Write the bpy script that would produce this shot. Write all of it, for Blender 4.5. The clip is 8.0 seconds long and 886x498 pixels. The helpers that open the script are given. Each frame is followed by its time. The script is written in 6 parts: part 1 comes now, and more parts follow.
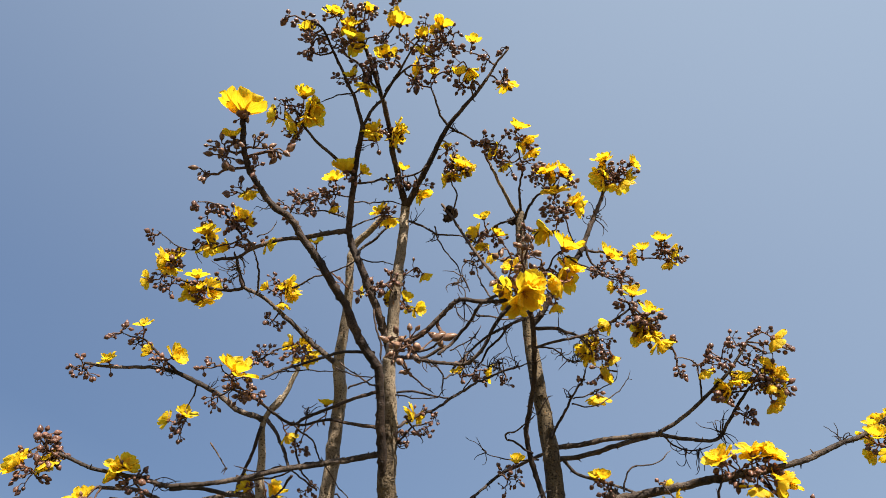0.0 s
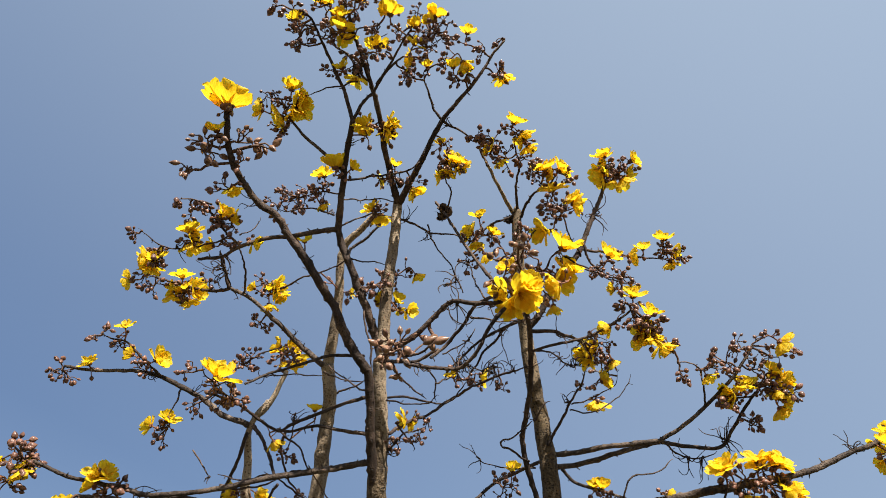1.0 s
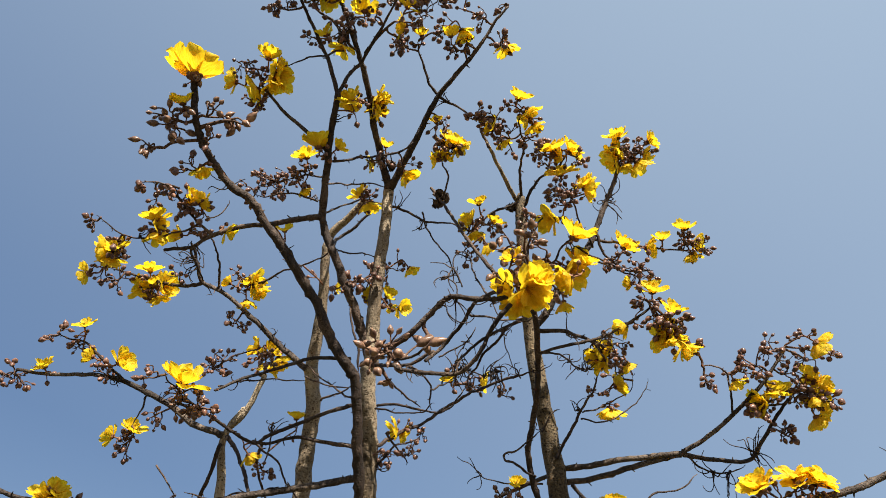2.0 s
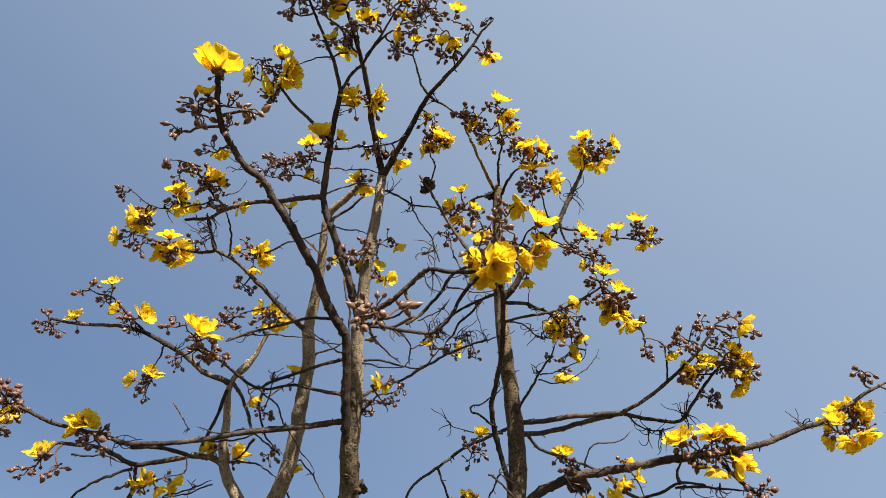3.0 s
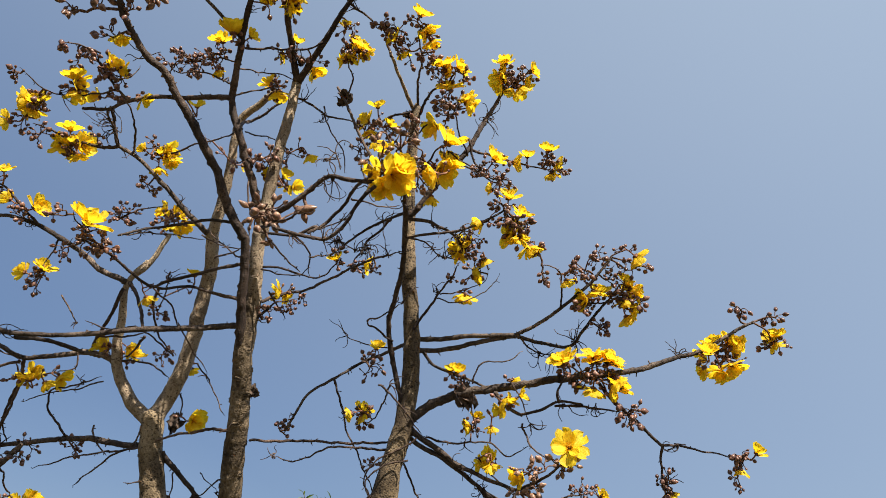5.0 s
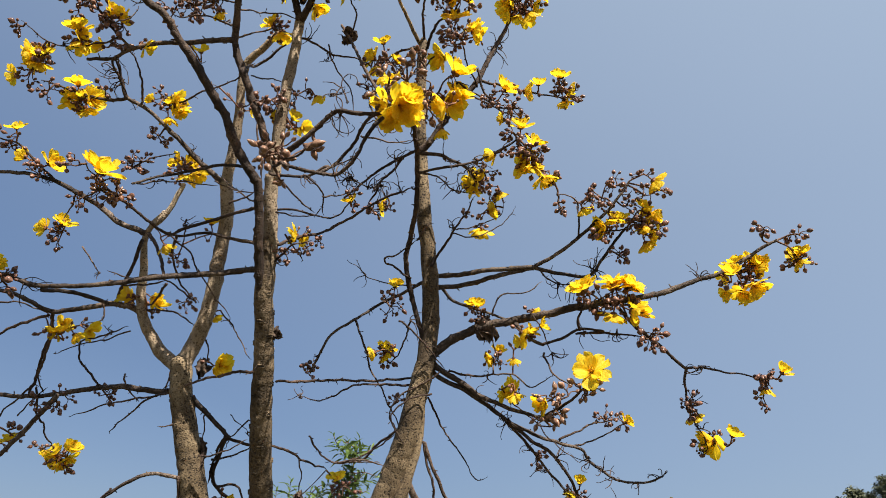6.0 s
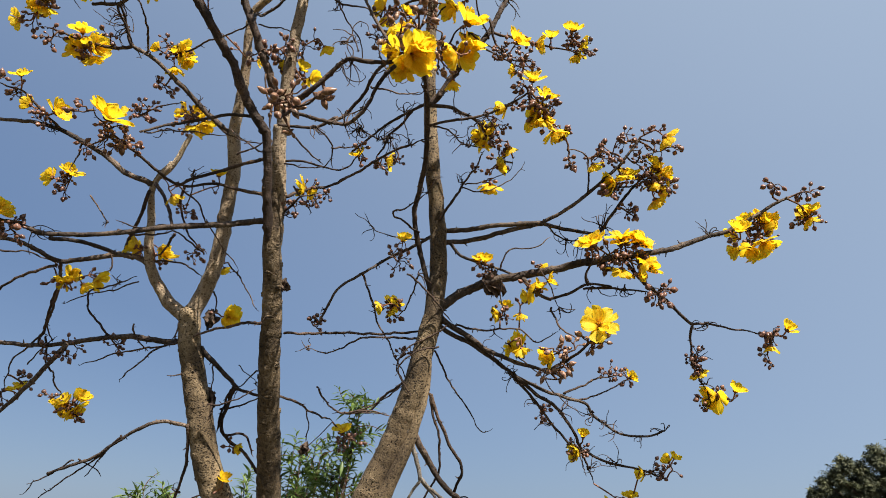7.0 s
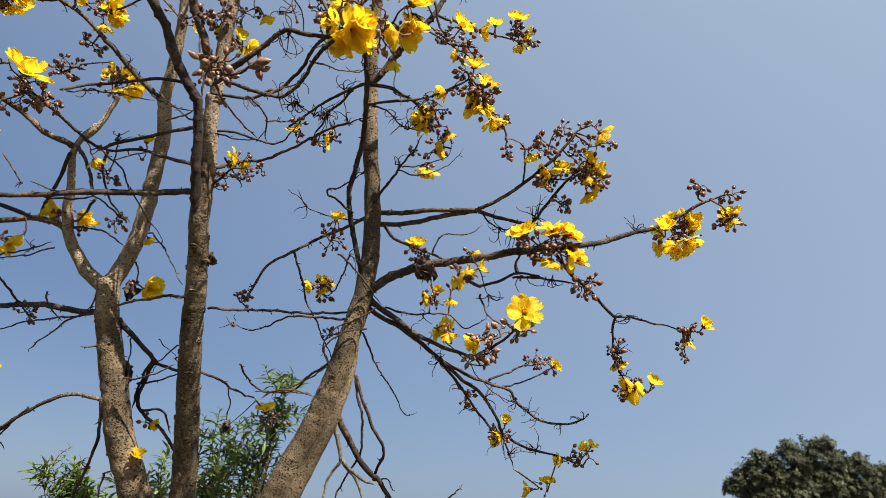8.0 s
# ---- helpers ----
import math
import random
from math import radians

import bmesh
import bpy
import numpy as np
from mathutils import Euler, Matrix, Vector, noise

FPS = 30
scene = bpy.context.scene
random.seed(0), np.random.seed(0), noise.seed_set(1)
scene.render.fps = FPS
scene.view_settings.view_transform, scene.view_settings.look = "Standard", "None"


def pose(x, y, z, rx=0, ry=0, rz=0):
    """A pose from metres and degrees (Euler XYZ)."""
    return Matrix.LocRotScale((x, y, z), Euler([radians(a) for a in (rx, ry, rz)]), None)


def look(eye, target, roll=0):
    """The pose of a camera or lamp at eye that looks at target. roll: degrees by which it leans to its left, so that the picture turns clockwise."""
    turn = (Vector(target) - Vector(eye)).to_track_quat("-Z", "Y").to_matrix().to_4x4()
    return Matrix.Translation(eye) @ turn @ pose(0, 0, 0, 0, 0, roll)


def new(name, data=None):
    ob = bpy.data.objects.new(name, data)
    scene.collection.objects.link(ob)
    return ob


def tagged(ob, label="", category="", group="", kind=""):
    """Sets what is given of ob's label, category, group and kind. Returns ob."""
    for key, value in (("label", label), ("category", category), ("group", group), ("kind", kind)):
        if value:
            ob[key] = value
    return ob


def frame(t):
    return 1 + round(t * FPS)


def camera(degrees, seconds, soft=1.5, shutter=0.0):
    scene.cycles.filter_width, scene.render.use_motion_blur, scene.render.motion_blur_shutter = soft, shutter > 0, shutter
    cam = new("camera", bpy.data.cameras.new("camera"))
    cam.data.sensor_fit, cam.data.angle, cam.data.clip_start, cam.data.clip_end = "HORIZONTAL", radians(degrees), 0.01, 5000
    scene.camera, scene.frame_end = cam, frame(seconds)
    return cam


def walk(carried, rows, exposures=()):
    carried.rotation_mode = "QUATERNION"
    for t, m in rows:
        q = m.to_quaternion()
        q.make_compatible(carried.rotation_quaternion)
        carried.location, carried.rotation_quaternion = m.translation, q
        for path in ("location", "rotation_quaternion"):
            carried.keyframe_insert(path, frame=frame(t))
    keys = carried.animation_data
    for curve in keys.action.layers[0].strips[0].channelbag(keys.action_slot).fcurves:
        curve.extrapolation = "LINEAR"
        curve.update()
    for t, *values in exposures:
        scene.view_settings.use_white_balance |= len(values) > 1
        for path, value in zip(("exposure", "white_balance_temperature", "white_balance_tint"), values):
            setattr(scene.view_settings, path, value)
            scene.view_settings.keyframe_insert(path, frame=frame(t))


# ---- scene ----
cam = camera(69.1, 8.0, soft=0.9)
PATH = [
    (0, -0.0000, -0.0000, 1.6000, 128.000, -0.000, 0.000),
    (0.5, 0.0095, 0.0054, 1.5986, 128.208, 0.064, 0.082),
    (1, 0.0198, 0.0665, 1.6490, 128.004, -0.037, -0.094),
    (1.2, 0.0048, 0.1230, 1.7007, 127.687, 0.419, -0.573),
    (2.3, 0.0282, 0.2605, 1.7639, 127.919, -0.130, -0.400),
    (2.5, 0.0391, 0.1518, 1.6925, 127.283, -0.533, -0.363),
    (3, 0.0567, 0.0335, 1.5793, 126.493, -1.583, -2.258),
    (3.5, 0.0924, 0.0414, 1.5595, 125.548, -3.093, -5.800),
    (4, 0.1436, 0.0613, 1.5358, 124.852, -4.303, -8.872),
    (4.5, 0.2040, 0.0716, 1.5198, 123.781, -4.087, -9.502),
    (4.7, 0.2075, 0.0671, 1.5171, 122.990, -3.330, -9.202),
    (5.8, 0.2494, 0.1097, 1.4611, 118.919, -1.706, -5.680),
    (6, 0.2454, 0.1204, 1.4494, 118.083, -1.345, -5.056),
    (6.5, 0.2215, 0.1400, 1.4156, 116.720, -1.318, -4.640),
    (7, 0.2188, 0.1443, 1.4111, 115.208, -1.984, -5.452),
    (7.5, 0.2357, 0.1442, 1.4136, 114.372, -2.494, -7.683),
    (8, 0.2607, 0.1463, 1.4101, 114.140, -2.742, -11.123),
]
walk(cam, [(t, pose(x, y, z, rx, ry, rz)) for t, x, y, z, rx, ry, rz in PATH], [(0.0, 1.31, 6500, 10), (1.05, 1.31, 6500, 10), (1.2, 1.31, 6300, 2), (1.7, 1.31, 6300, 2), (2.2, 1.31, 6500, 10), (8.0, 1.31, 6500, 10)])

# ---- light ----
SUN_EL, SUN_AZ = 48.0, 155.0   # degrees; azimuth clockwise from +y
world = bpy.data.worlds.new("sky")
scene.world = world
world.use_nodes = True
wn = world.node_tree.nodes
sky = wn.new("ShaderNodeTexSky")
sky.sky_type, sky.sun_disc = "NISHITA", False
sky.sun_elevation, sky.sun_rotation = radians(SUN_EL), radians(SUN_AZ)
sky.air_density, sky.dust_density, sky.ozone_density = 1.0, 1.2, 1.0
aim = wn.new("ShaderNodeTexCoord")          # dry haze, paler on the sun's side
dot = wn.new("ShaderNodeVectorMath")
dot.operation = "DOT_PRODUCT"
az, el = radians(SUN_AZ), radians(SUN_EL)
toward = Vector((math.sin(az) * math.cos(el), math.cos(az) * math.cos(el), math.sin(el)))
dot.inputs[1].default_value = (0.46, -0.21, 0.86)
pale = wn.new("ShaderNodeMapRange")
pale.inputs["From Min"].default_value, pale.inputs["From Max"].default_value = -0.1, 0.95
veil = wn.new("ShaderNodeMix")
veil.data_type = "RGBA"
veil.inputs[6].default_value = (0.6, 1.03, 1.97, 1)
veil.inputs[7].default_value = (2.74, 3.32, 4.03, 1)
haze = wn.new("ShaderNodeMix")
haze.data_type = "RGBA"
haze.inputs["Factor"].default_value = 0.8
ln = world.node_tree.links
ln.new(aim.outputs["Generated"], dot.inputs[0])
ln.new(dot.outputs["Value"], pale.inputs["Value"])
split = wn.new("ShaderNodeSeparateXYZ")     # and paler towards the horizon
low = wn.new("ShaderNodeMapRange")
low.inputs["From Min"].default_value, low.inputs["From Max"].default_value = 0.0, 0.5
low.inputs["To Min"].default_value, low.inputs["To Max"].default_value = 0.13, 0.0
both = wn.new("ShaderNodeMath")
both.operation = "ADD"
ln.new(aim.outputs["Generated"], split.inputs[0])
ln.new(split.outputs["Z"], low.inputs["Value"])
ln.new(pale.outputs[0], both.inputs[0])
ln.new(low.outputs[0], both.inputs[1])
ln.new(both.outputs[0], veil.inputs["Factor"])
ln.new(sky.outputs[0], haze.inputs[6])
ln.new(veil.outputs[2], haze.inputs[7])
ln.new(haze.outputs[2], wn["Background"].inputs[0])
wn["Background"].inputs[1].default_value = 0.0752
sun = new("sun", bpy.data.lights.new("sun", "SUN"))
sun.data.energy, sun.data.angle, sun.data.color = 5.0, radians(0.5), (1.0, 0.93, 0.81)
sun.matrix_world = look(toward * 20, (0, 0, 0))



# ---- materials ----
def nodes_of(name):
    m = bpy.data.materials.new(name)
    m.use_nodes = True
    t = m.node_tree
    return m, t.nodes, t.links, t.nodes["Principled BSDF"]


def ramp(n, stops):
    r = n.new("ShaderNodeValToRGB")
    e = r.color_ramp.elements
    while len(e) < len(stops):
        e.new(0.5)
    for k, (p, c) in zip(e, stops):
        k.position, k.color = p, (*c, 1)
    return r


def noise_tex(n, l, scale, detail=5.0, stretch=None):
    c = n.new("ShaderNodeTexCoord")
    x = n.new("ShaderNodeTexNoise")
    x.inputs["Scale"].default_value, x.inputs["Detail"].default_value = scale, detail
    if stretch:
        mp = n.new("ShaderNodeMapping")
        mp.inputs["Scale"].default_value = stretch
        l.new(c.outputs["Object"], mp.inputs[0])
        l.new(mp.outputs[0], x.inputs["Vector"])
    else:
        l.new(c.outputs["Object"], x.inputs["Vector"])
    return x


def mixed(n, l, kind, fac, a, b):
    x = n.new("ShaderNodeMix")
    x.data_type, x.blend_type = "RGBA", kind
    if isinstance(fac, float):
        x.inputs["Factor"].default_value = fac
    else:
        l.new(fac, x.inputs["Factor"])
    for s, v in (("A", a), ("B", b)):
        if isinstance(v, tuple):
            x.inputs[6 if s == "A" else 7].default_value = (*v, 1)
        else:
            l.new(v, x.inputs[6 if s == "A" else 7])
    return x.outputs[2]


def bark(name, dark, mid, light, pits, deep, bump, furrow=0.0, rough=0.8, grain=0.6):
    """Bark in broad tones and fine grain, with pits (to the metre, and how deep) and furrows along the wood."""
    m, n, l, b = nodes_of(name)
    big = noise_tex(n, l, 7.0, 3.0)
    fine = noise_tex(n, l, 260.0, 6.0)
    streak = noise_tex(n, l, 95.0, 5.0, (1, 1, 0.12))
    base = ramp(n, [(0.28, dark), (0.5, mid), (0.74, light)])

    def sum_of(x, y, k):
        q = n.new("ShaderNodeMath")
        q.operation = "MULTIPLY_ADD"
        q.inputs[1].default_value = k
        l.new(y, q.inputs[0])
        l.new(x, q.inputs[2])
        return q.outputs[0]

    low = n.new("ShaderNodeMath")
    low.inputs[1].default_value = -0.5 * (grain + furrow)
    low.operation = "ADD"
    l.new(sum_of(sum_of(big.outputs[0], fine.outputs[0], grain), streak.outputs[0], furrow), low.inputs[0])
    l.new(low.outputs[0], base.inputs[0])
    where = n.new("ShaderNodeTexCoord")
    warp = noise_tex(n, l, 70.0, 2.0)
    push = n.new("ShaderNodeVectorMath")
    push.operation = "MULTIPLY_ADD"
    push.inputs[1].default_value = (0.013, 0.013, 0.013)
    l.new(warp.outputs["Color"], push.inputs[0])
    l.new(where.outputs["Object"], push.inputs[2])
    squash = n.new("ShaderNodeMapping")
    squash.inputs["Scale"].default_value = (1, 1, 1.3)
    l.new(push.outputs[0], squash.inputs[0])
    holes = []
    for scale, wide in ((pits, 0.33), (pits * 2.1, 0.26)):
        cell = n.new("ShaderNodeTexVoronoi")
        cell.inputs["Scale"].default_value = scale
        l.new(squash.outputs[0], cell.inputs["Vector"])
        hole = ramp(n, [(wide * 0.8, (deep, deep * 0.88, deep * 0.78)), (wide * 1.15, (1, 1, 1))])
        l.new(cell.outputs["Distance"], hole.inputs[0])
        holes.append(hole.outputs[0])
    patch = noise_tex(n, l, 16.0, 3.0)
    pr = ramp(n, [(0.36, (0.5, 0.5, 0.5)), (0.55, (1, 1, 1))])
    l.new(patch.outputs[0], pr.inputs[0])
    one_ = mixed(n, l, "MULTIPLY", pr.outputs[0], base.outputs[0], holes[0])
    two_ = mixed(n, l, "MULTIPLY", 0.35, one_, holes[1])
    l.new(two_, b.inputs["Base Color"])
    b.inputs["Roughness"].default_value = rough
    b.inputs["Specular IOR Level"].default_value = 0.5 if rough < 0.7 else 0.3
    h = sum_of(sum_of(sum_of(holes[0], holes[1], 0.5), fine.outputs[0], grain), streak.outputs[0], furrow * 2)
    bp = n.new("ShaderNodeBump")
    bp.inputs["Strength"].default_value, bp.inputs["Distance"].default_value = bump, 0.006
    l.new(h, bp.inputs["Height"])
    l.new(bp.outputs[0], b.inputs["Normal"])
    return m


BARK = bark("stem_bark", (0.05, 0.034, 0.02), (0.14, 0.1, 0.058), (0.295, 0.222, 0.137), 105.0, 0.12, 0.8, 0.2)
SMOOTH = bark("furrowed_bark", (0.04714, 0.03251, 0.01935), (0.1121, 0.07972, 0.04721), (0.2194, 0.1625, 0.1045), 70.0, 0.5, 0.8, 0.8, 0.8, 0.45)
# Paler bough bark; the upper wood's sunlit brightness is put into its colour.
PALE_LIT = bark("lit_bough_bark", (0.12, 0.087, 0.057), (0.265, 0.2, 0.135), (0.44, 0.35, 0.25), 105.0, 0.3, 0.8, 0.4)
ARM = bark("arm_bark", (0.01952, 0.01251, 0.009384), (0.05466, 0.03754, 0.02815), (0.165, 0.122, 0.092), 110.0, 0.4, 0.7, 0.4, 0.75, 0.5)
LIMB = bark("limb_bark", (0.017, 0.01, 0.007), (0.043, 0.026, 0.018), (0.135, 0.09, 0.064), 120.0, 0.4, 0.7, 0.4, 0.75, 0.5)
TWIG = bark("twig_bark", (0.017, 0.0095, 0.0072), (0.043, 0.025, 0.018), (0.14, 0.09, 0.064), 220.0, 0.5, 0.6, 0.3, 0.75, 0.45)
DEAD = bark("dead_wood", (0.06, 0.05, 0.042), (0.15, 0.13, 0.11), (0.3, 0.27, 0.235), 120.0, 0.5, 0.6, 0.6, 0.7)
# Near-black for the leaf scars' slits: the gap's shade, given as colour.
SLIT_SHADE = bark("scar_slit_shade", (0.012, 0.009, 0.007), (0.03, 0.021, 0.015), (0.07, 0.05, 0.036), 200.0, 0.6, 0.6)


def organic(name, a, b_, scale, rough, clear=0.0, glow=0.0, spread=0.25):
    """Noise between two colours, varied from piece to piece; clear: the light that comes through."""
    m, n, l, b = nodes_of(name)
    x = noise_tex(n, l, scale, 4.0)
    r = ramp(n, [(0.35, a), (0.65, b_)])
    l.new(x.outputs[0], r.inputs[0])
    oi = n.new("ShaderNodeObjectInfo")
    hv = n.new("ShaderNodeHueSaturation")
    mr = n.new("ShaderNodeMapRange")
    mr.inputs["To Min"].default_value, mr.inputs["To Max"].default_value = 1 - spread, 1 + spread * 0.6
    l.new(oi.outputs["Random"], mr.inputs["Value"])
    l.new(mr.outputs[0], hv.inputs["Value"])
    l.new(r.outputs[0], hv.inputs["Color"])
    l.new(hv.outputs[0], b.inputs["Base Color"])
    b.inputs["Roughness"].default_value = rough
    b.inputs["Specular IOR Level"].default_value = 0.3
    bp = n.new("ShaderNodeBump")
    bp.inputs["Strength"].default_value, bp.inputs["Distance"].default_value = 0.4, 0.002
    l.new(x.outputs[0], bp.inputs["Height"])
    l.new(bp.outputs[0], b.inputs["Normal"])
    if clear:
        tr = n.new("ShaderNodeBsdfTranslucent")
        l.new(hv.outputs[0], tr.inputs[0])
        ms = n.new("ShaderNodeMixShader")
        ms.inputs[0].default_value = clear
        l.new(b.outputs[0], ms.inputs[1])
        l.new(tr.outputs[0], ms.inputs[2])
        l.new(ms.outputs[0], n["Material Output"].inputs[0])
    return m




def petal_material():
    """Clear yellow with fine veins along the petal and a warmer foot; light comes through."""
    m, n, l, b = nodes_of("petal")
    veins = noise_tex(n, l, 3.0, 3.0, (1.2, 16, 1.2))
    r = ramp(n, [(0.3, (0.78, 0.48, 0.008)), (0.5, (0.91, 0.64, 0.02)), (0.75, (0.96, 0.77, 0.055))])
    l.new(veins.outputs[0], r.inputs[0])
    c = n.new("ShaderNodeTexCoord")
    d = n.new("ShaderNodeVectorMath")
    d.operation = "LENGTH"
    l.new(c.outputs["Object"], d.inputs[0])
    foot_ = ramp(n, [(0.05, (0.7, 0.3, 0.08)), (0.24, (1, 1, 1))])
    l.new(d.outputs["Value"], foot_.inputs[0])
    col = mixed(n, l, "MULTIPLY", 1.0, r.outputs[0], foot_.outputs[0])
    oi = n.new("ShaderNodeObjectInfo")
    mr = n.new("ShaderNodeMapRange")
    mr.inputs["To Min"].default_value, mr.inputs["To Max"].default_value = 0.93, 1.03
    hv = n.new("ShaderNodeHueSaturation")
    l.new(oi.outputs["Random"], mr.inputs["Value"])
    l.new(mr.outputs[0], hv.inputs["Value"])
    l.new(col, hv.inputs["Color"])
    l.new(hv.outputs[0], b.inputs["Base Color"])
    b.inputs["Roughness"].default_value = 0.5
    b.inputs["Specular IOR Level"].default_value = 0.35
    bp = n.new("ShaderNodeBump")
    bp.inputs["Strength"].default_value, bp.inputs["Distance"].default_value = 0.5, 0.003
    l.new(veins.outputs[0], bp.inputs["Height"])
    l.new(bp.outputs[0], b.inputs["Normal"])
    tr = n.new("ShaderNodeBsdfTranslucent")
    l.new(hv.outputs[0], tr.inputs[0])
    ms = n.new("ShaderNodeMixShader")
    ms.inputs[0].default_value = 0.6
    l.new(b.outputs[0], ms.inputs[1])
    l.new(tr.outputs[0], ms.inputs[2])
    l.new(ms.outputs[0], n["Material Output"].inputs[0])
    return m


PETAL = petal_material()
STAMEN = organic("stamen", (0.7, 0.3, 0.01), (0.85, 0.5, 0.02), 90.0, 0.7)
CALYX = organic("calyx", (0.1028, 0.04165, 0.02125), (0.2338, 0.1037, 0.04845), 120.0, 0.7)
BUD = organic("bud", (0.055, 0.026, 0.02), (0.25, 0.125, 0.085), 2.6, 0.34, spread=0.35)
RIPE = organic("ripe_bud", (0.08, 0.038, 0.026), (0.4, 0.235, 0.15), 2.2, 0.34, spread=0.3)
STALK = organic("stalk", (0.0495, 0.024, 0.01575), (0.135, 0.07125, 0.0435), 160.0, 0.75)
DRY = organic("dry_leaf", (0.028, 0.018, 0.014), (0.12, 0.082, 0.06), 60.0, 0.9, 0.1)
LEAF = organic("shrub_leaf", (0.085, 0.145, 0.035), (0.25, 0.345, 0.1), 30.0, 0.4, 0.42, spread=0.4)
FAR = organic("far_leaf", (0.024, 0.03, 0.015), (0.1, 0.104, 0.056), 1.6, 0.62, 0.15)
GROUND = organic("dry_grass", (0.035, 0.032, 0.015), (0.09, 0.074, 0.036), 1.5, 0.95)


# ---- shapes ----
def part(name, bm, material, parent, label=""):
    me = bpy.data.meshes.new(name)
    bm.to_mesh(me)
    bm.free()
    me.materials.append(material)
    ob = new(name, me)
    ob.parent = parent
    return tagged(ob, label)


def spline(pts, n):
    """Points along a smooth curve through pts, n to a span."""
    p = [Vector(q) for q in pts]
    p = [p[0] * 2 - p[1]] + p + [p[-1] * 2 - p[-2]]
    out = []
    for i in range(1, len(p) - 2):
        a, b, c, d = p[i - 1:i + 3]
        for k in range(n):
            t = k / n
            out.append(0.5 * (2 * b + (c - a) * t + (2 * a - 5 * b + 4 * c - d) * t * t + (3 * b - a - 3 * c + d) * t ** 3))
    return out + [p[-2]]


def tube(bm, line, r0, r1, sides, wobble=0.1, knots=0.0, every=0.045, point=False):
    """A round, uneven bar along line; knots: how far the leaf scars swell out of it."""
    rings = []
    side = Vector((0.31, 1, 0.23))
    run = [0.0]
    for a, b in zip(line, line[1:]):
        run.append(run[-1] + (b - a).length)
    shift = random.random()
    for i, q in enumerate(line):
        d = (line[min(i + 1, len(line) - 1)] - line[max(i - 1, 0)]).normalized()
        u = d.cross(side).normalized()
        v = d.cross(u)
        side = -v
        r = r0 + (r1 - r0) * run[i] / run[-1]
        if point:
            r *= min(1.0, 0.4 + 5 * (1 - run[i] / run[-1]))
        turn = run[i] / every + shift
        knot = max(0.0, 1 - abs((turn % 1) - 0.5) * 4)
        ring = []
        for k in range(sides):
            a = 2 * math.pi * k / sides
            w = 1 + wobble * noise.noise(q * 34 + Vector((math.cos(a), math.sin(a), 0)) * 0.9)
            w += knots * knot * max(0.0, math.cos(a - int(turn) * 2.4)) ** 2
            ring.append(bm.verts.new(q + (u * math.cos(a) + v * math.sin(a)) * r * w))
        rings.append(ring)
    for a, b in zip(rings, rings[1:]):
        for k in range(sides):
            bm.faces.new((a[k], a[(k + 1) % sides], b[(k + 1) % sides], b[k])).smooth = True
    for ring, d in ((rings[-1], line[-1] - line[-2]), (rings[0][::-1], line[0] - line[1])):
        tip = bm.verts.new(sum((w.co for w in ring), Vector()) / sides + d.normalized() * min(r1, 0.004))
        for k in range(sides):
            bm.faces.new((ring[k], ring[(k + 1) % sides], tip)).smooth = True


def spurs(bm, line, r0, r1, gap):
    """Short dead spurs and leaf-stalk scars along a branch."""
    length = sum((b - a).length for a, b in zip(line, line[1:]))
    for k in range(int(length / gap)):
        i = random.randrange(1, len(line) - 1)
        r = r0 + (r1 - r0) * i / len(line)
        d = (line[i + 1] - line[i]).normalized()
        out = d.cross(Vector((random.gauss(0, 1), random.gauss(0, 1), random.gauss(0, 1)))).normalized()
        q = line[i] + out * r * 0.7
        tip = q + (out + d * random.uniform(-0.2, 0.7)).normalized() * (r * 0.3 + random.choice((0.002, 0.003, 0.004, 0.006, 0.012)))
        tube(bm, [q, (q + tip) / 2, tip], min(r * 0.45, 0.0028), 0.0012, 5)


def scars(line, r0, r1, gap, size):
    """Eye-shaped marks up a stem where old leaves sat: the raised lips and the slit between them."""
    lips, slits = [], []
    run = [0.0]
    for p, q in zip(line, line[1:]):
        run.append(run[-1] + (q - p).length)
    at, a = gap, random.uniform(0, math.tau)
    while at < run[-1] - 0.03:
        i = min(range(1, len(line) - 1), key=lambda k: abs(run[k] - at))
        d = (line[i + 1] - line[i - 1]).normalized()
        u = d.cross(Vector((1, 0.2, 0))).normalized()
        v = d.cross(u)
        r = r0 + (r1 - r0) * run[i] / run[-1]
        half = size * random.uniform(0.7, 1.2) / r
        for rise, goal in ((0.34, lips), (0.0, slits), (-0.3, lips)):
            goal.append([line[i] + (u * math.cos(a + w * half) + v * math.sin(a + w * half)) * r * 1.01
                         + d * size * rise * (1 - w * w) for w in (-1, -0.66, -0.33, 0, 0.33, 0.66, 1)])
        a += 2.4 + random.uniform(-0.3, 0.3)
        at += gap * random.uniform(0.6, 1.4)
    return lips, slits


tree = tagged(new("tree", None), "leafless multi-stemmed tree with yellow cup flowers and brown buds", "tree")
WOOD = []      # points along the thinner wood, where flower stalks can start


def rough_line(pts, step, bend):
    """The smooth line through pts, cut into steps, with small kinks."""
    n = max(3, int(max((Vector(a) - Vector(b)).length for a, b in zip(pts, pts[1:])) / step))
    line = spline(pts, n)
    for i in range(1, len(line) - 1):
        line[i] = line[i] + noise.noise_vector(line[i] * 14) * bend + noise.noise_vector(line[i] * 45) * bend * 0.4
    return line


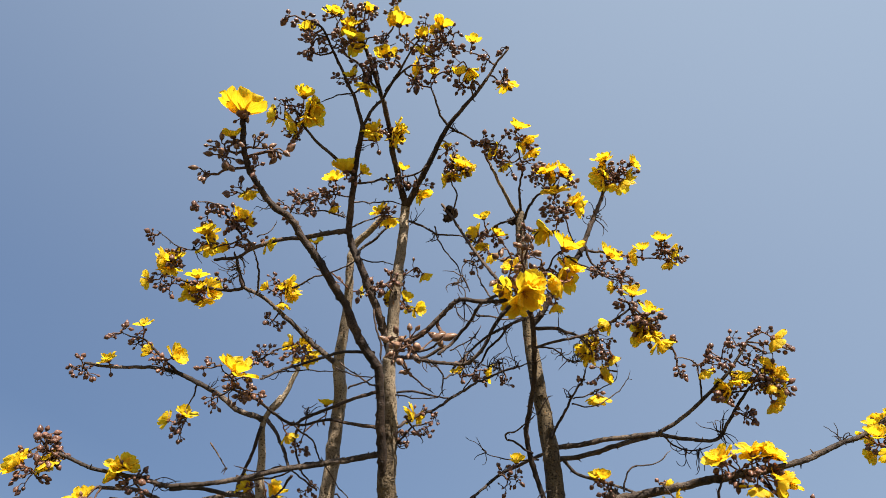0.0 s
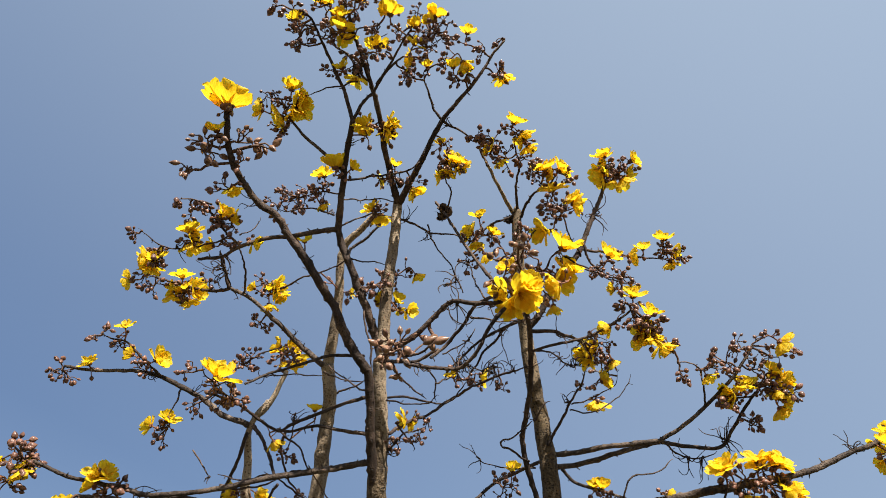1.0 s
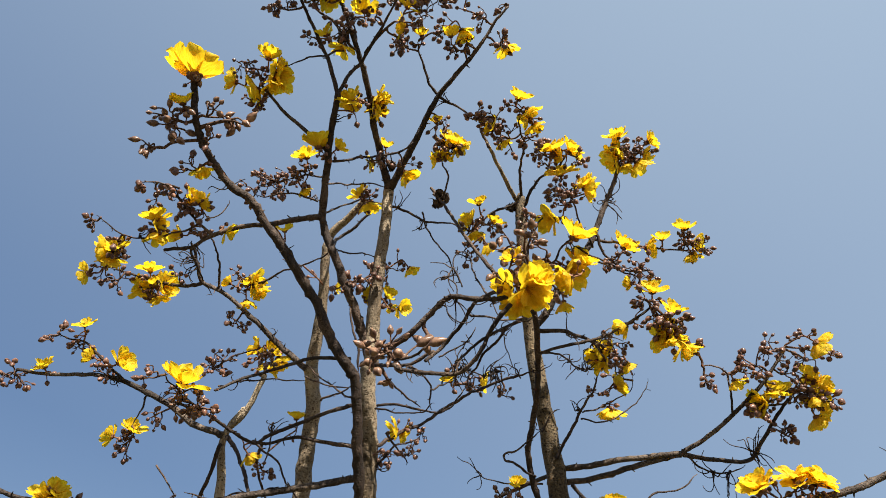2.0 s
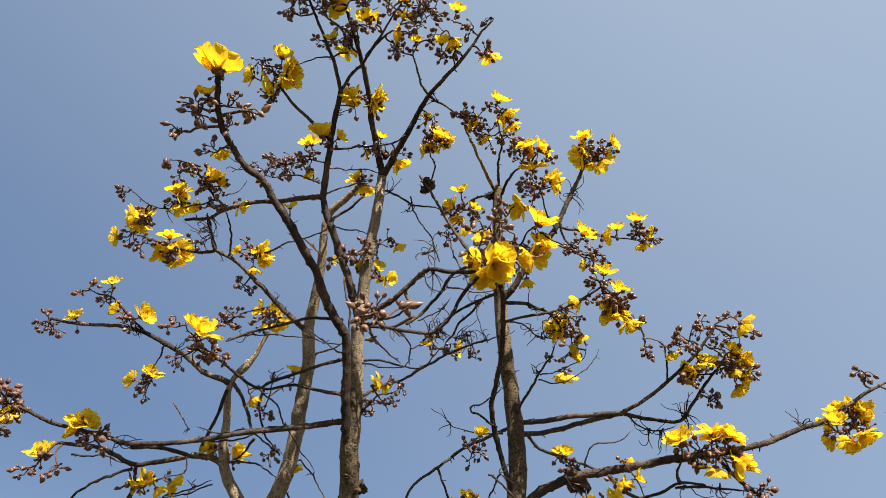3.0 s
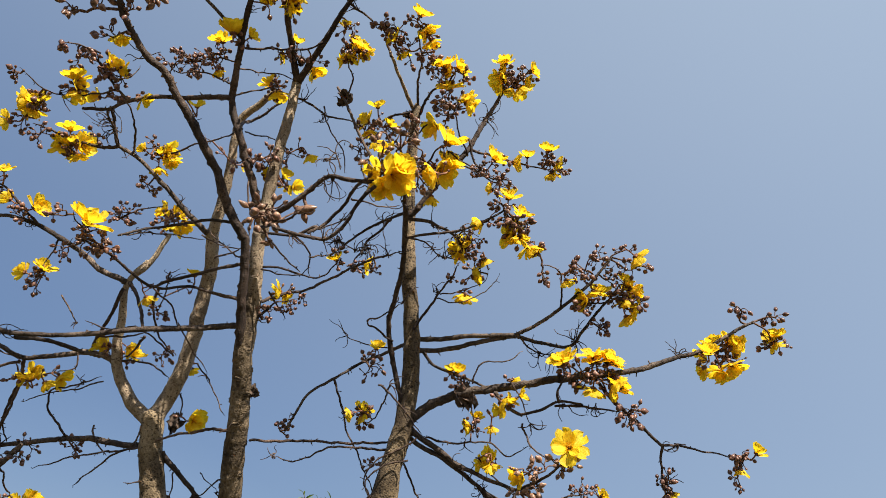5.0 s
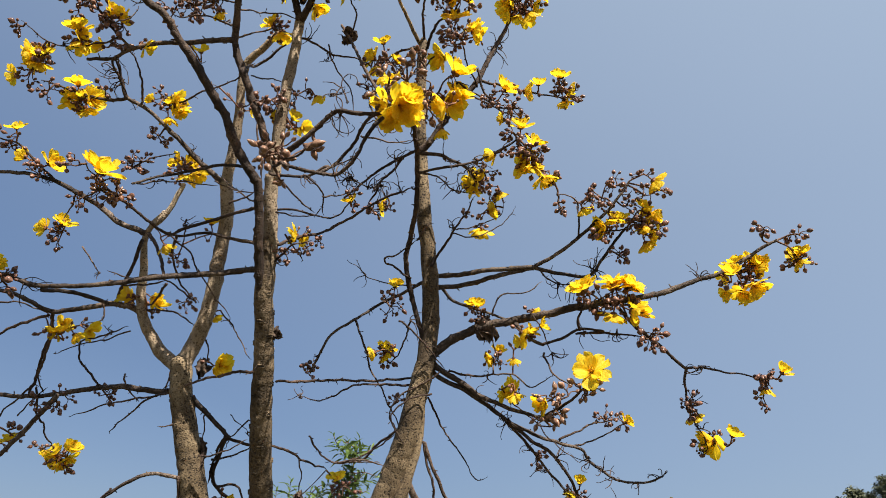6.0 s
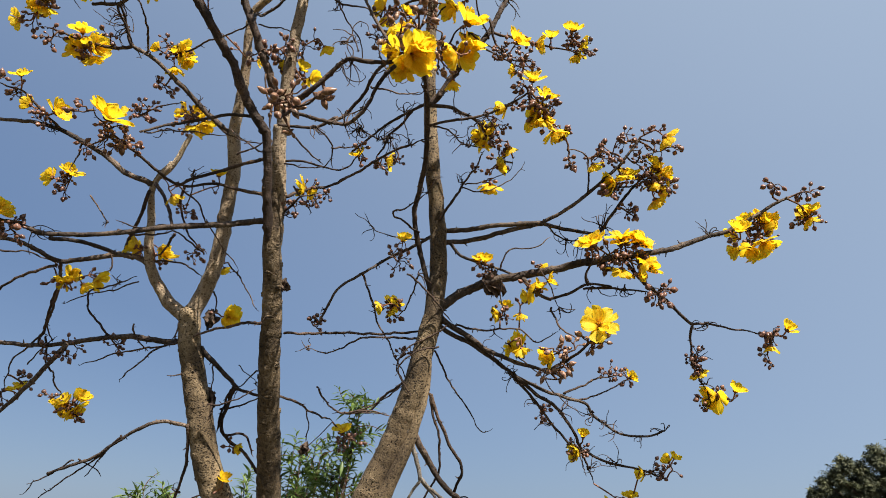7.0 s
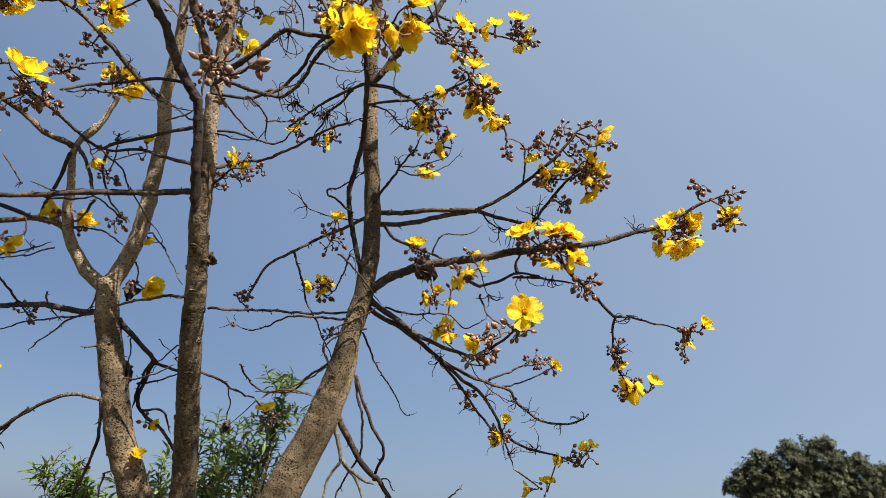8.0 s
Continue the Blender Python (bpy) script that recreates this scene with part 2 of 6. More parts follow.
def stem(*a, skin=BARK, gap=0.035, eye=0.008):
    bm = bmesh.new()
    line = rough_line(a[:-2], 0.012, 0.003)
    tube(bm, line, a[-2], a[-1], 28, 0.06, 0.03, 0.055)
    end = (line[-1] - line[-2]).normalized()
    tube(bm, [line[-1] - end * 0.002, line[-1] + end * a[-1] * 0.5, line[-1] + end * a[-1] * 0.9], a[-1] * 0.99, a[-1] * 0.4, 20)
    lips, slits = scars(line, a[-2], a[-1], gap, eye)
    for lip in lips:
        tube(bm, lip[:4], 0.0006, eye * 0.3, 6)
        tube(bm, lip[3:], eye * 0.3, 0.0006, 6)
    bare = len(bm.faces)
    for slit in slits:
        tube(bm, slit[:4], 0.0005, eye * 0.24, 6)
        tube(bm, slit[3:], eye * 0.24, 0.0005, 6)
    bm.faces.ensure_lookup_table()
    for f in bm.faces[bare:]:
        f.material_index = 1
    ob = part("stem", bm, skin, tree, "upright grey-brown pitted stem" if skin is BARK else "upright furrowed brown stem with leaf scars")
    ob.data.materials.append(SLIT_SHADE)
    return ob


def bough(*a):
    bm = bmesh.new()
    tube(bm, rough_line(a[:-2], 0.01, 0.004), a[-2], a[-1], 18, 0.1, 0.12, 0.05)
    return part("bough", bm, PALE_LIT, tree, "pale grey-brown bough, sunlit tone in its bark")


def ridge(*a):
    """A fold that runs up the side of a stem from its foot."""
    bm = bmesh.new()
    tube(bm, rough_line(a[:-2], 0.012, 0.003), a[-2], a[-1], 16, 0.07)
    return part("ridge", bm, BARK, tree, "raised fold in the pitted bark")


def dead_limb(*a):
    bm = bmesh.new()
    line = rough_line(a[:-2], 0.01, 0.006)
    tube(bm, line, a[-2], a[-1], 12, 0.2, 0.3, 0.03)
    spurs(bm, line, a[-2], a[-1], 0.06)
    return part("dead_limb", bm, DEAD, tree, "bare grey dead limb")


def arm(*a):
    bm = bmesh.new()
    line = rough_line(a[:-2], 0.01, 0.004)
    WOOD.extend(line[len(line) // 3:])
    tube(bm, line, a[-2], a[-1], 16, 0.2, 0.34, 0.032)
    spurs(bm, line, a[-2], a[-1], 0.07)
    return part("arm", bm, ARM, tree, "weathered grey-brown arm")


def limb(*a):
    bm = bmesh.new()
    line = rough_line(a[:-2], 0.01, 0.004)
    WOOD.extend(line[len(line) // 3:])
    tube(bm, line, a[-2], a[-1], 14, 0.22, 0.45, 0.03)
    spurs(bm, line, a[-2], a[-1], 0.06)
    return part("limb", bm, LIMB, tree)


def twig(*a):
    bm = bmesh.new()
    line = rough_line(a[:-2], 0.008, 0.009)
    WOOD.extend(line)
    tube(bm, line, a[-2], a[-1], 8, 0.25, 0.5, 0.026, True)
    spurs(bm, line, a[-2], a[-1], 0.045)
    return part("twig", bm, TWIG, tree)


stem((-0.112, 3.050, -0.060), (-0.135, 2.866, 0.688), (-0.150, 2.705, 1.229), (-0.158, 2.602, 1.495), (-0.164, 2.527, 1.630), (-0.172, 2.404, 1.800), (-0.175, 2.291, 1.944), (-0.172, 2.182, 2.084), (-0.174, 2.107, 2.192), (-0.177, 2.049, 2.266), (-0.176, 2.011, 2.328), 0.0660, 0.0282, skin=SMOOTH, gap=0.03, eye=0.0145)
stem((-0.176, 2.078, 2.230), (-0.177, 2.024, 2.304), (-0.176, 1.997, 2.351), (-0.175, 1.970, 2.398), (-0.174, 1.947, 2.458), 0.0295, 0.0133, skin=SMOOTH, gap=0.03, eye=0.008)
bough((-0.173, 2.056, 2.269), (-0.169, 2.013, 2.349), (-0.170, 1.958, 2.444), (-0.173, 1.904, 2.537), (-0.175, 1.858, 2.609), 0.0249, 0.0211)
limb((-0.181, 2.054, 2.248), (-0.189, 1.991, 2.317), (-0.195, 1.924, 2.402), (-0.197, 1.862, 2.487), (-0.204, 1.814, 2.555), 0.0146, 0.0128)
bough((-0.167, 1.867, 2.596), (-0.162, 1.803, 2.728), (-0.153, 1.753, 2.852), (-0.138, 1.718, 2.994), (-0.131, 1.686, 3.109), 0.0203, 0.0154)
limb((-0.131, 1.679, 3.105), (-0.159, 1.597, 3.186), (-0.180, 1.472, 3.249), (-0.201, 1.357, 3.299), (-0.233, 1.288, 3.363), (-0.255, 1.236, 3.405), (-0.269, 1.188, 3.442), 0.0115, 0.0050)
limb((-0.127, 1.679, 3.105), (-0.077, 1.612, 3.166), (-0.027, 1.544, 3.230), (0.021, 1.476, 3.292), (0.079, 1.422, 3.337), (0.136, 1.372, 3.377), (0.183, 1.322, 3.428), (0.219, 1.294, 3.464), 0.0115, 0.0033)
twig((0.021, 1.476, 3.292), (-0.017, 1.437, 3.324), (-0.031, 1.395, 3.362), (-0.040, 1.360, 3.392), 0.0046, 0.0021)
twig((0.021, 1.479, 3.289), (0.089, 1.502, 3.255), (0.166, 1.512, 3.237), (0.214, 1.514, 3.231), 0.0040, 0.0016)
limb((-0.169, 1.865, 2.619), (-0.188, 1.830, 2.673), (-0.212, 1.785, 2.733), (-0.240, 1.735, 2.788), (-0.277, 1.700, 2.867), (-0.306, 1.675, 2.944), (-0.314, 1.650, 2.990), (-0.299, 1.562, 3.060), (-0.279, 1.472, 3.127), (-0.257, 1.383, 3.180), 0.0140, 0.0082)
limb((-0.257, 1.388, 3.174), (-0.281, 1.344, 3.255), (-0.319, 1.298, 3.325), (-0.348, 1.263, 3.382), (-0.383, 1.213, 3.434), (-0.414, 1.188, 3.465), 0.0062, 0.0032)
limb((-0.262, 1.393, 3.180), (-0.227, 1.362, 3.243), (-0.191, 1.344, 3.278), (-0.143, 1.278, 3.314), (-0.105, 1.217, 3.332), (-0.074, 1.167, 3.346), 0.0056, 0.0024)
limb((-0.187, 1.340, 3.301), (-0.157, 1.307, 3.313), (-0.130, 1.273, 3.313), (-0.100, 1.240, 3.303), 0.0052, 0.0026)
limb((-0.262, 1.240, 3.404), (-0.284, 1.220, 3.450), (-0.300, 1.200, 3.493), (-0.314, 1.180, 3.544), (-0.327, 1.160, 3.595), 0.0048, 0.0032)
twig((-0.331, 1.270, 3.417), (-0.298, 1.285, 3.395), (-0.266, 1.300, 3.373), (-0.235, 1.315, 3.315), (-0.206, 1.330, 3.300), 0.0034, 0.0044)
twig((-0.251, 1.220, 3.375), (-0.234, 1.213, 3.402), (-0.203, 1.207, 3.405), (-0.177, 1.200, 3.407), 0.0026, 0.0016)
twig((-0.404, 1.250, 3.489), (-0.370, 1.233, 3.457), (-0.335, 1.217, 3.445), (-0.314, 1.200, 3.445), 0.0030, 0.0018)
twig((-0.113, 1.240, 3.380), (-0.099, 1.227, 3.416), (-0.073, 1.213, 3.421), (-0.025, 1.200, 3.420), 0.0032, 0.0020)
twig((-0.200, 1.280, 3.258), (-0.209, 1.267, 3.304), (-0.234, 1.253, 3.345), (-0.246, 1.240, 3.362), 0.0026, 0.0016)
twig((-0.243, 1.329, 3.298), (-0.319, 1.335, 3.278), (-0.400, 1.346, 3.252), 0.0031, 0.0015)
arm((-0.295, 1.522, 3.099), (-0.340, 1.478, 3.120), (-0.391, 1.434, 3.139), (-0.428, 1.395, 3.164), (-0.462, 1.365, 3.191), 0.0060, 0.0034)
twig((-0.280, 1.539, 3.077), (-0.180, 1.570, 3.123), (-0.104, 1.579, 3.155), (-0.037, 1.573, 3.204), 0.0038, 0.0027)
twig((-0.294, 1.587, 3.053), (-0.362, 1.606, 3.088), (-0.437, 1.640, 3.107), 0.0032, 0.0016)
twig((-0.348, 1.666, 2.964), (-0.278, 1.677, 3.023), (-0.186, 1.696, 3.083), 0.0032, 0.0021)
limb((-0.206, 1.818, 2.550), (-0.255, 1.772, 2.609), (-0.308, 1.698, 2.704), (-0.374, 1.621, 2.790), (-0.440, 1.561, 2.867), (-0.479, 1.517, 2.911), (-0.533, 1.487, 2.937), (-0.572, 1.436, 2.978), (-0.597, 1.388, 3.015), (-0.607, 1.340, 3.064), (-0.609, 1.293, 3.125), 0.0152, 0.0076)
twig((-0.228, 1.765, 2.748), (-0.213, 1.780, 2.685), (-0.198, 1.800, 2.625), (-0.195, 1.820, 2.564), 0.0028, 0.0034)
limb((-0.314, 1.659, 2.973), (-0.385, 1.658, 2.962), (-0.455, 1.660, 2.947), (-0.543, 1.661, 2.934), (-0.620, 1.668, 2.912), (-0.680, 1.689, 2.886), (-0.754, 1.694, 2.879), 0.0084, 0.0045)
twig((-0.620, 1.668, 2.912), (-0.662, 1.637, 2.939), (-0.699, 1.601, 2.973), (-0.721, 1.568, 3.005), 0.0044, 0.0020)
twig((-0.703, 1.571, 3.001), (-0.765, 1.559, 3.009), (-0.816, 1.556, 3.008), 0.0031, 0.0015)
twig((-0.650, 1.648, 2.939), (-0.717, 1.660, 2.915), (-0.820, 1.661, 2.901), (-0.881, 1.645, 2.914), (-0.934, 1.617, 2.941), 0.0031, 0.0015)
twig((-0.680, 1.689, 2.886), (-0.694, 1.756, 2.892), (-0.705, 1.842, 2.900), (-0.708, 1.884, 2.904), 0.0038, 0.0022)
arm((-0.387, 2.035, 2.687), (-0.469, 2.020, 2.754), (-0.566, 1.985, 2.835), (-0.641, 1.945, 2.887), (-0.720, 1.917, 2.923), 0.0102, 0.0059)
twig((-0.720, 1.917, 2.923), (-0.811, 1.941, 2.928), (-0.919, 1.953, 2.962), (-1.044, 1.952, 3.000), 0.0063, 0.0029)
twig((-0.720, 1.917, 2.923), (-0.730, 1.885, 2.963), (-0.736, 1.846, 2.989), (-0.740, 1.808, 3.001), 0.0070, 0.0033)
twig((-0.673, 1.929, 2.908), (-0.655, 1.851, 2.938), (-0.655, 1.775, 2.964), (-0.667, 1.736, 2.972), 0.0041, 0.0021)
twig((-0.568, 1.952, 2.938), (-0.448, 1.862, 2.932), (-0.336, 1.781, 2.917), (-0.282, 1.734, 2.913), 0.0035, 0.0021)
stem((-0.130, 3.200, -0.060), (-0.166, 2.878, 0.705), (-0.236, 2.647, 1.246), (-0.302, 2.534, 1.500), (-0.352, 2.479, 1.619), (-0.388, 2.410, 1.756), (-0.414, 2.369, 1.858), (-0.437, 2.326, 1.960), (-0.453, 2.300, 2.030), (-0.461, 2.276, 2.111), 0.0840, 0.0340)
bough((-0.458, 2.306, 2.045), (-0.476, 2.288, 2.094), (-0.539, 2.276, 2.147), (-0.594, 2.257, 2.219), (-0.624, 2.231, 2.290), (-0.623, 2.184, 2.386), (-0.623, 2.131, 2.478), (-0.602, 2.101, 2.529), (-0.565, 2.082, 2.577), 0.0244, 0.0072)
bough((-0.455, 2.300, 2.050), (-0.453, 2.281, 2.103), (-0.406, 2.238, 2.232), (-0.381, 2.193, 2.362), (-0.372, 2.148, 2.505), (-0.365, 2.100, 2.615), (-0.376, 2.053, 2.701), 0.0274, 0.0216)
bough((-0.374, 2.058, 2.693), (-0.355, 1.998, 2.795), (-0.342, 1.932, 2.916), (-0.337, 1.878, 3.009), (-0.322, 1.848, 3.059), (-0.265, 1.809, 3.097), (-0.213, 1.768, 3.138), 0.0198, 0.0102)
arm((-0.620, 2.111, 2.504), (-0.705, 2.100, 2.530), (-0.790, 2.070, 2.581), (-0.875, 2.047, 2.622), (-0.957, 2.034, 2.652), (-1.059, 2.034, 2.663), (-1.162, 2.041, 2.667), (-1.270, 2.045, 2.686), 0.0100, 0.0045)
twig((-0.924, 2.033, 2.641), (-1.000, 1.993, 2.703), (-1.056, 1.967, 2.738), (-1.131, 1.950, 2.759), 0.0053, 0.0021)
twig((-0.855, 2.057, 2.610), (-0.870, 2.077, 2.566), (-0.890, 2.094, 2.526), 0.0033, 0.0016)
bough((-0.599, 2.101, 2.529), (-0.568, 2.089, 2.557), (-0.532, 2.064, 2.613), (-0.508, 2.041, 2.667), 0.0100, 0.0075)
arm((-0.218, 1.810, 2.597), (-0.327, 1.810, 2.597), (-0.409, 1.812, 2.570), (-0.485, 1.800, 2.536), (-0.552, 1.779, 2.490), 0.0051, 0.0033)
limb((-0.211, 1.887, 2.498), (-0.276, 1.911, 2.491), (-0.346, 1.929, 2.468), (-0.429, 1.935, 2.437), (-0.473, 1.935, 2.413), (-0.514, 1.873, 2.419), (-0.557, 1.783, 2.425), (-0.605, 1.702, 2.419), 0.0056, 0.0034)
limb((-0.210, 1.956, 2.410), (-0.293, 1.962, 2.427), (-0.363, 1.955, 2.436), (-0.438, 1.950, 2.418), (-0.479, 1.933, 2.415), 0.0056, 0.0037)
twig((-0.460, 1.965, 2.423), (-0.472, 1.998, 2.393), (-0.468, 2.048, 2.348), (-0.454, 2.092, 2.310), (-0.404, 2.139, 2.273), 0.0043, 0.0020)
twig((-0.481, 1.946, 2.423), (-0.431, 1.981, 2.387), (-0.346, 2.072, 2.286), (-0.293, 2.135, 2.217), 0.0030, 0.0015)
arm((-0.199, 1.993, 2.338), (-0.291, 1.996, 2.322), (-0.396, 1.998, 2.307), (-0.498, 1.994, 2.288), (-0.599, 1.993, 2.265), (-0.700, 1.997, 2.248), (-0.836, 1.994, 2.240), (-0.936, 1.970, 2.258), (-1.061, 1.945, 2.278), (-1.163, 1.917, 2.313), 0.0097, 0.0050)
twig((-0.407, 2.009, 2.318), (-0.475, 2.009, 2.304), (-0.574, 2.005, 2.290), (-0.647, 1.986, 2.299), 0.0030, 0.0019)
arm((-0.610, 2.263, 2.261), (-0.654, 2.245, 2.284), (-0.711, 2.239, 2.291), (-0.781, 2.240, 2.278), (-0.860, 2.244, 2.261), (-0.915, 2.247, 2.257), (-0.967, 2.198, 2.271), (-1.026, 2.153, 2.279), (-1.115, 2.118, 2.276), 0.0104, 0.0053)
twig((-0.915, 2.247, 2.257), (-0.919, 2.286, 2.207), (-0.940, 2.341, 2.137), (-0.970, 2.396, 2.066), 0.0058, 0.0036)
twig((-0.923, 2.255, 2.246), (-1.013, 2.277, 2.218), (-1.101, 2.308, 2.179), (-1.159, 2.352, 2.122), (-1.193, 2.379, 2.088), 0.0052, 0.0031)
arm((-0.468, 2.323, 2.026), (-0.545, 2.334, 2.024), (-0.645, 2.342, 2.037), (-0.749, 2.372, 2.035), (-0.874, 2.411, 2.023), (-0.968, 2.437, 2.014), (-1.072, 2.454, 2.016), (-1.224, 2.465, 2.026), 0.0094, 0.0068)
arm((-0.886, 2.400, 2.015), (-0.953, 2.440, 1.938), (-1.029, 2.480, 1.853), (-1.115, 2.520, 1.780), (-1.180, 2.560, 1.741), 0.0086, 0.0060)
twig((-0.739, 2.367, 2.042), (-0.783, 2.317, 2.092), (-0.808, 2.280, 2.129), (-0.786, 2.248, 2.162), (-0.712, 2.228, 2.174), (-0.630, 2.197, 2.199), 0.0039, 0.0020)
twig((-0.996, 2.432, 2.019), (-0.972, 2.394, 2.074), (-0.952, 2.348, 2.141), (-0.935, 2.307, 2.199), (-0.942, 2.273, 2.248), 0.0052, 0.0031)
twig((-0.992, 2.430, 2.043), (-1.043, 2.452, 2.007), (-1.087, 2.475, 1.959), (-1.104, 2.498, 1.924), (-1.108, 2.520, 1.870), 0.0035, 0.0016)
twig((-0.196, 2.157, 2.055), (-0.300, 2.213, 2.057), (-0.400, 2.263, 2.041), (-0.535, 2.314, 2.001), (-0.627, 2.323, 1.989), (-0.821, 2.381, 1.939), 0.0048, 0.0020)
twig((-0.446, 2.283, 2.016), (-0.546, 2.299, 1.986), (-0.618, 2.332, 1.935), (-0.669, 2.366, 1.885), 0.0037, 0.0019)
twig((-0.134, 2.238, 2.049), (0.026, 2.261, 2.068), (0.179, 2.243, 2.066), (0.336, 2.181, 2.074), 0.0043, 0.0039)
arm((-0.416, 2.381, 1.756), (-0.500, 2.364, 1.766), (-0.569, 2.380, 1.745), (-0.646, 2.413, 1.703), (-0.738, 2.457, 1.647), (-0.875, 2.494, 1.600), 0.0061, 0.0044)
twig((-0.673, 2.426, 1.686), (-0.711, 2.458, 1.645), (-0.758, 2.498, 1.595), 0.0029, 0.0018)
arm((-0.414, 2.310, 2.005), (-0.346, 2.350, 1.942), (-0.284, 2.382, 1.889), 0.0087, 0.0064)
limb((-0.292, 2.375, 1.898), (-0.318, 2.421, 1.839), (-0.340, 2.470, 1.777), (-0.315, 2.502, 1.736), (-0.267, 2.527, 1.704), (-0.208, 2.579, 1.637), 0.0062, 0.0050)
twig((-0.288, 2.381, 1.890), (-0.209, 2.379, 1.869), (-0.114, 2.383, 1.864), (-0.045, 2.474, 1.844), (0.022, 2.665, 1.843), 0.0050, 0.0027)
twig((-0.344, 2.431, 1.826), (-0.265, 2.406, 1.834), (-0.190, 2.372, 1.877), 0.0037, 0.0019)
twig((-0.329, 2.491, 1.749), (-0.269, 2.497, 1.752), (-0.241, 2.525, 1.723), (-0.231, 2.557, 1.690), 0.0043, 0.0025)
stem((-0.080, 3.000, -0.060), (0.020, 2.687, 0.725), (0.105, 2.470, 1.267), (0.163, 2.374, 1.509), (0.204, 2.334, 1.610), (0.247, 2.295, 1.709), (0.287, 2.243, 1.824), (0.312, 2.200, 1.915), (0.332, 2.167, 2.018), (0.353, 2.134, 2.109), 0.0900, 0.0310)
stem((0.335, 2.163, 2.030), (0.353, 2.137, 2.105), (0.360, 2.118, 2.227), (0.356, 2.083, 2.345), (0.343, 2.053, 2.457), (0.320, 1.996, 2.578), (0.305, 1.964, 2.705), (0.293, 1.911, 2.832), (0.287, 1.864, 2.941), (0.280, 1.817, 3.051), (0.283, 1.785, 3.165), 0.0323, 0.0163)
limb((0.292, 1.800, 2.696), (0.328, 1.775, 2.735), (0.363, 1.750, 2.784), (0.414, 1.725, 2.858), (0.467, 1.700, 2.929), (0.512, 1.675, 3.031), (0.566, 1.650, 3.156), 0.0112, 0.0058)
twig((-0.147, 1.969, 2.418), (-0.073, 2.022, 2.483), (0.012, 2.065, 2.550), (0.087, 2.037, 2.586), (0.174, 1.907, 2.570), (0.273, 1.792, 2.547), 0.0050, 0.0033)
twig((-0.146, 1.888, 2.497), (-0.078, 1.877, 2.493), (0.003, 1.875, 2.473), (0.056, 1.857, 2.482), (0.098, 1.814, 2.519), 0.0037, 0.0019)
twig((-0.132, 1.818, 2.563), (-0.087, 1.848, 2.524), (-0.028, 1.876, 2.488), 0.0030, 0.0019)
twig((-0.051, 1.755, 2.546), (-0.006, 1.805, 2.526), (0.002, 1.880, 2.482), 0.0029, 0.0019)
twig((-0.146, 1.988, 2.369), (-0.094, 1.958, 2.407), (-0.033, 1.942, 2.427), 0.0037, 0.0019)
twig((0.457, 1.703, 2.929), (0.529, 1.711, 2.924), (0.663, 1.728, 2.914), (0.750, 1.737, 2.909), 0.0045, 0.0021)
twig((0.421, 1.713, 2.867), (0.473, 1.716, 2.863), (0.550, 1.740, 2.833), (0.607, 1.748, 2.822), 0.0032, 0.0020)
twig((0.463, 1.706, 2.901), (0.428, 1.653, 2.955), (0.401, 1.607, 3.002), 0.0032, 0.0020)
arm((0.376, 2.083, 2.394), (0.476, 2.059, 2.400), (0.579, 2.019, 2.403), (0.690, 1.990, 2.403), 0.0084, 0.0070)
arm((0.376, 2.109, 2.360), (0.494, 2.080, 2.373), (0.597, 2.029, 2.390), (0.690, 1.992, 2.400), 0.0084, 0.0070)
arm((0.690, 1.990, 2.403), (0.751, 1.957, 2.433), (0.820, 1.911, 2.479), (0.871, 1.871, 2.518), (0.925, 1.829, 2.572), (0.964, 1.789, 2.624), 0.0064, 0.0040)
arm((0.696, 1.992, 2.400), (0.790, 2.001, 2.389), (0.877, 2.001, 2.389), (0.914, 1.957, 2.433), (0.946, 1.921, 2.480), (0.979, 1.884, 2.515), 0.0064, 0.0040)
twig((0.706, 1.987, 2.394), (0.760, 2.013, 2.361), (0.823, 2.013, 2.361), (0.863, 2.002, 2.376), 0.0030, 0.0015)
twig((0.821, 1.902, 2.479), (0.808, 1.858, 2.535), (0.796, 1.827, 2.575), (0.737, 1.822, 2.582), 0.0030, 0.0019)
twig((0.857, 1.882, 2.504), (0.904, 1.883, 2.495), (0.980, 1.868, 2.498), 0.0037, 0.0019)
arm((0.362, 2.130, 2.116), (0.427, 2.130, 2.180), (0.505, 2.100, 2.214), (0.605, 2.040, 2.225), (0.735, 1.960, 2.231), (0.819, 1.880, 2.227), (0.928, 1.840, 2.236), (1.028, 1.830, 2.256), (1.088, 1.820, 2.279), (1.152, 1.810, 2.302), (1.204, 1.800, 2.317), (1.255, 1.790, 2.343), (1.304, 1.770, 2.372), (1.343, 1.740, 2.394), (1.376, 1.730, 2.411), 0.0160, 0.0044)
twig((0.707, 1.984, 2.107), (0.720, 1.950, 2.033), (0.760, 1.893, 1.979), 0.0034, 0.0017)
twig((0.798, 1.936, 2.155), (0.882, 1.909, 2.152), (0.985, 1.884, 2.137), 0.0040, 0.0022)
limb((0.890, 1.853, 2.237), (0.944, 1.857, 2.171), (1.007, 1.860, 2.118), (1.077, 1.905, 2.085), (1.131, 1.940, 2.064), 0.0051, 0.0044)
twig((1.130, 1.938, 2.067), (1.248, 1.948, 2.066), (1.392, 1.970, 2.051), 0.0038, 0.0017)
twig((1.133, 1.940, 2.064), (1.147, 1.994, 1.996), (1.172, 2.036, 1.942), (1.221, 2.074, 1.893), 0.0043, 0.0017)
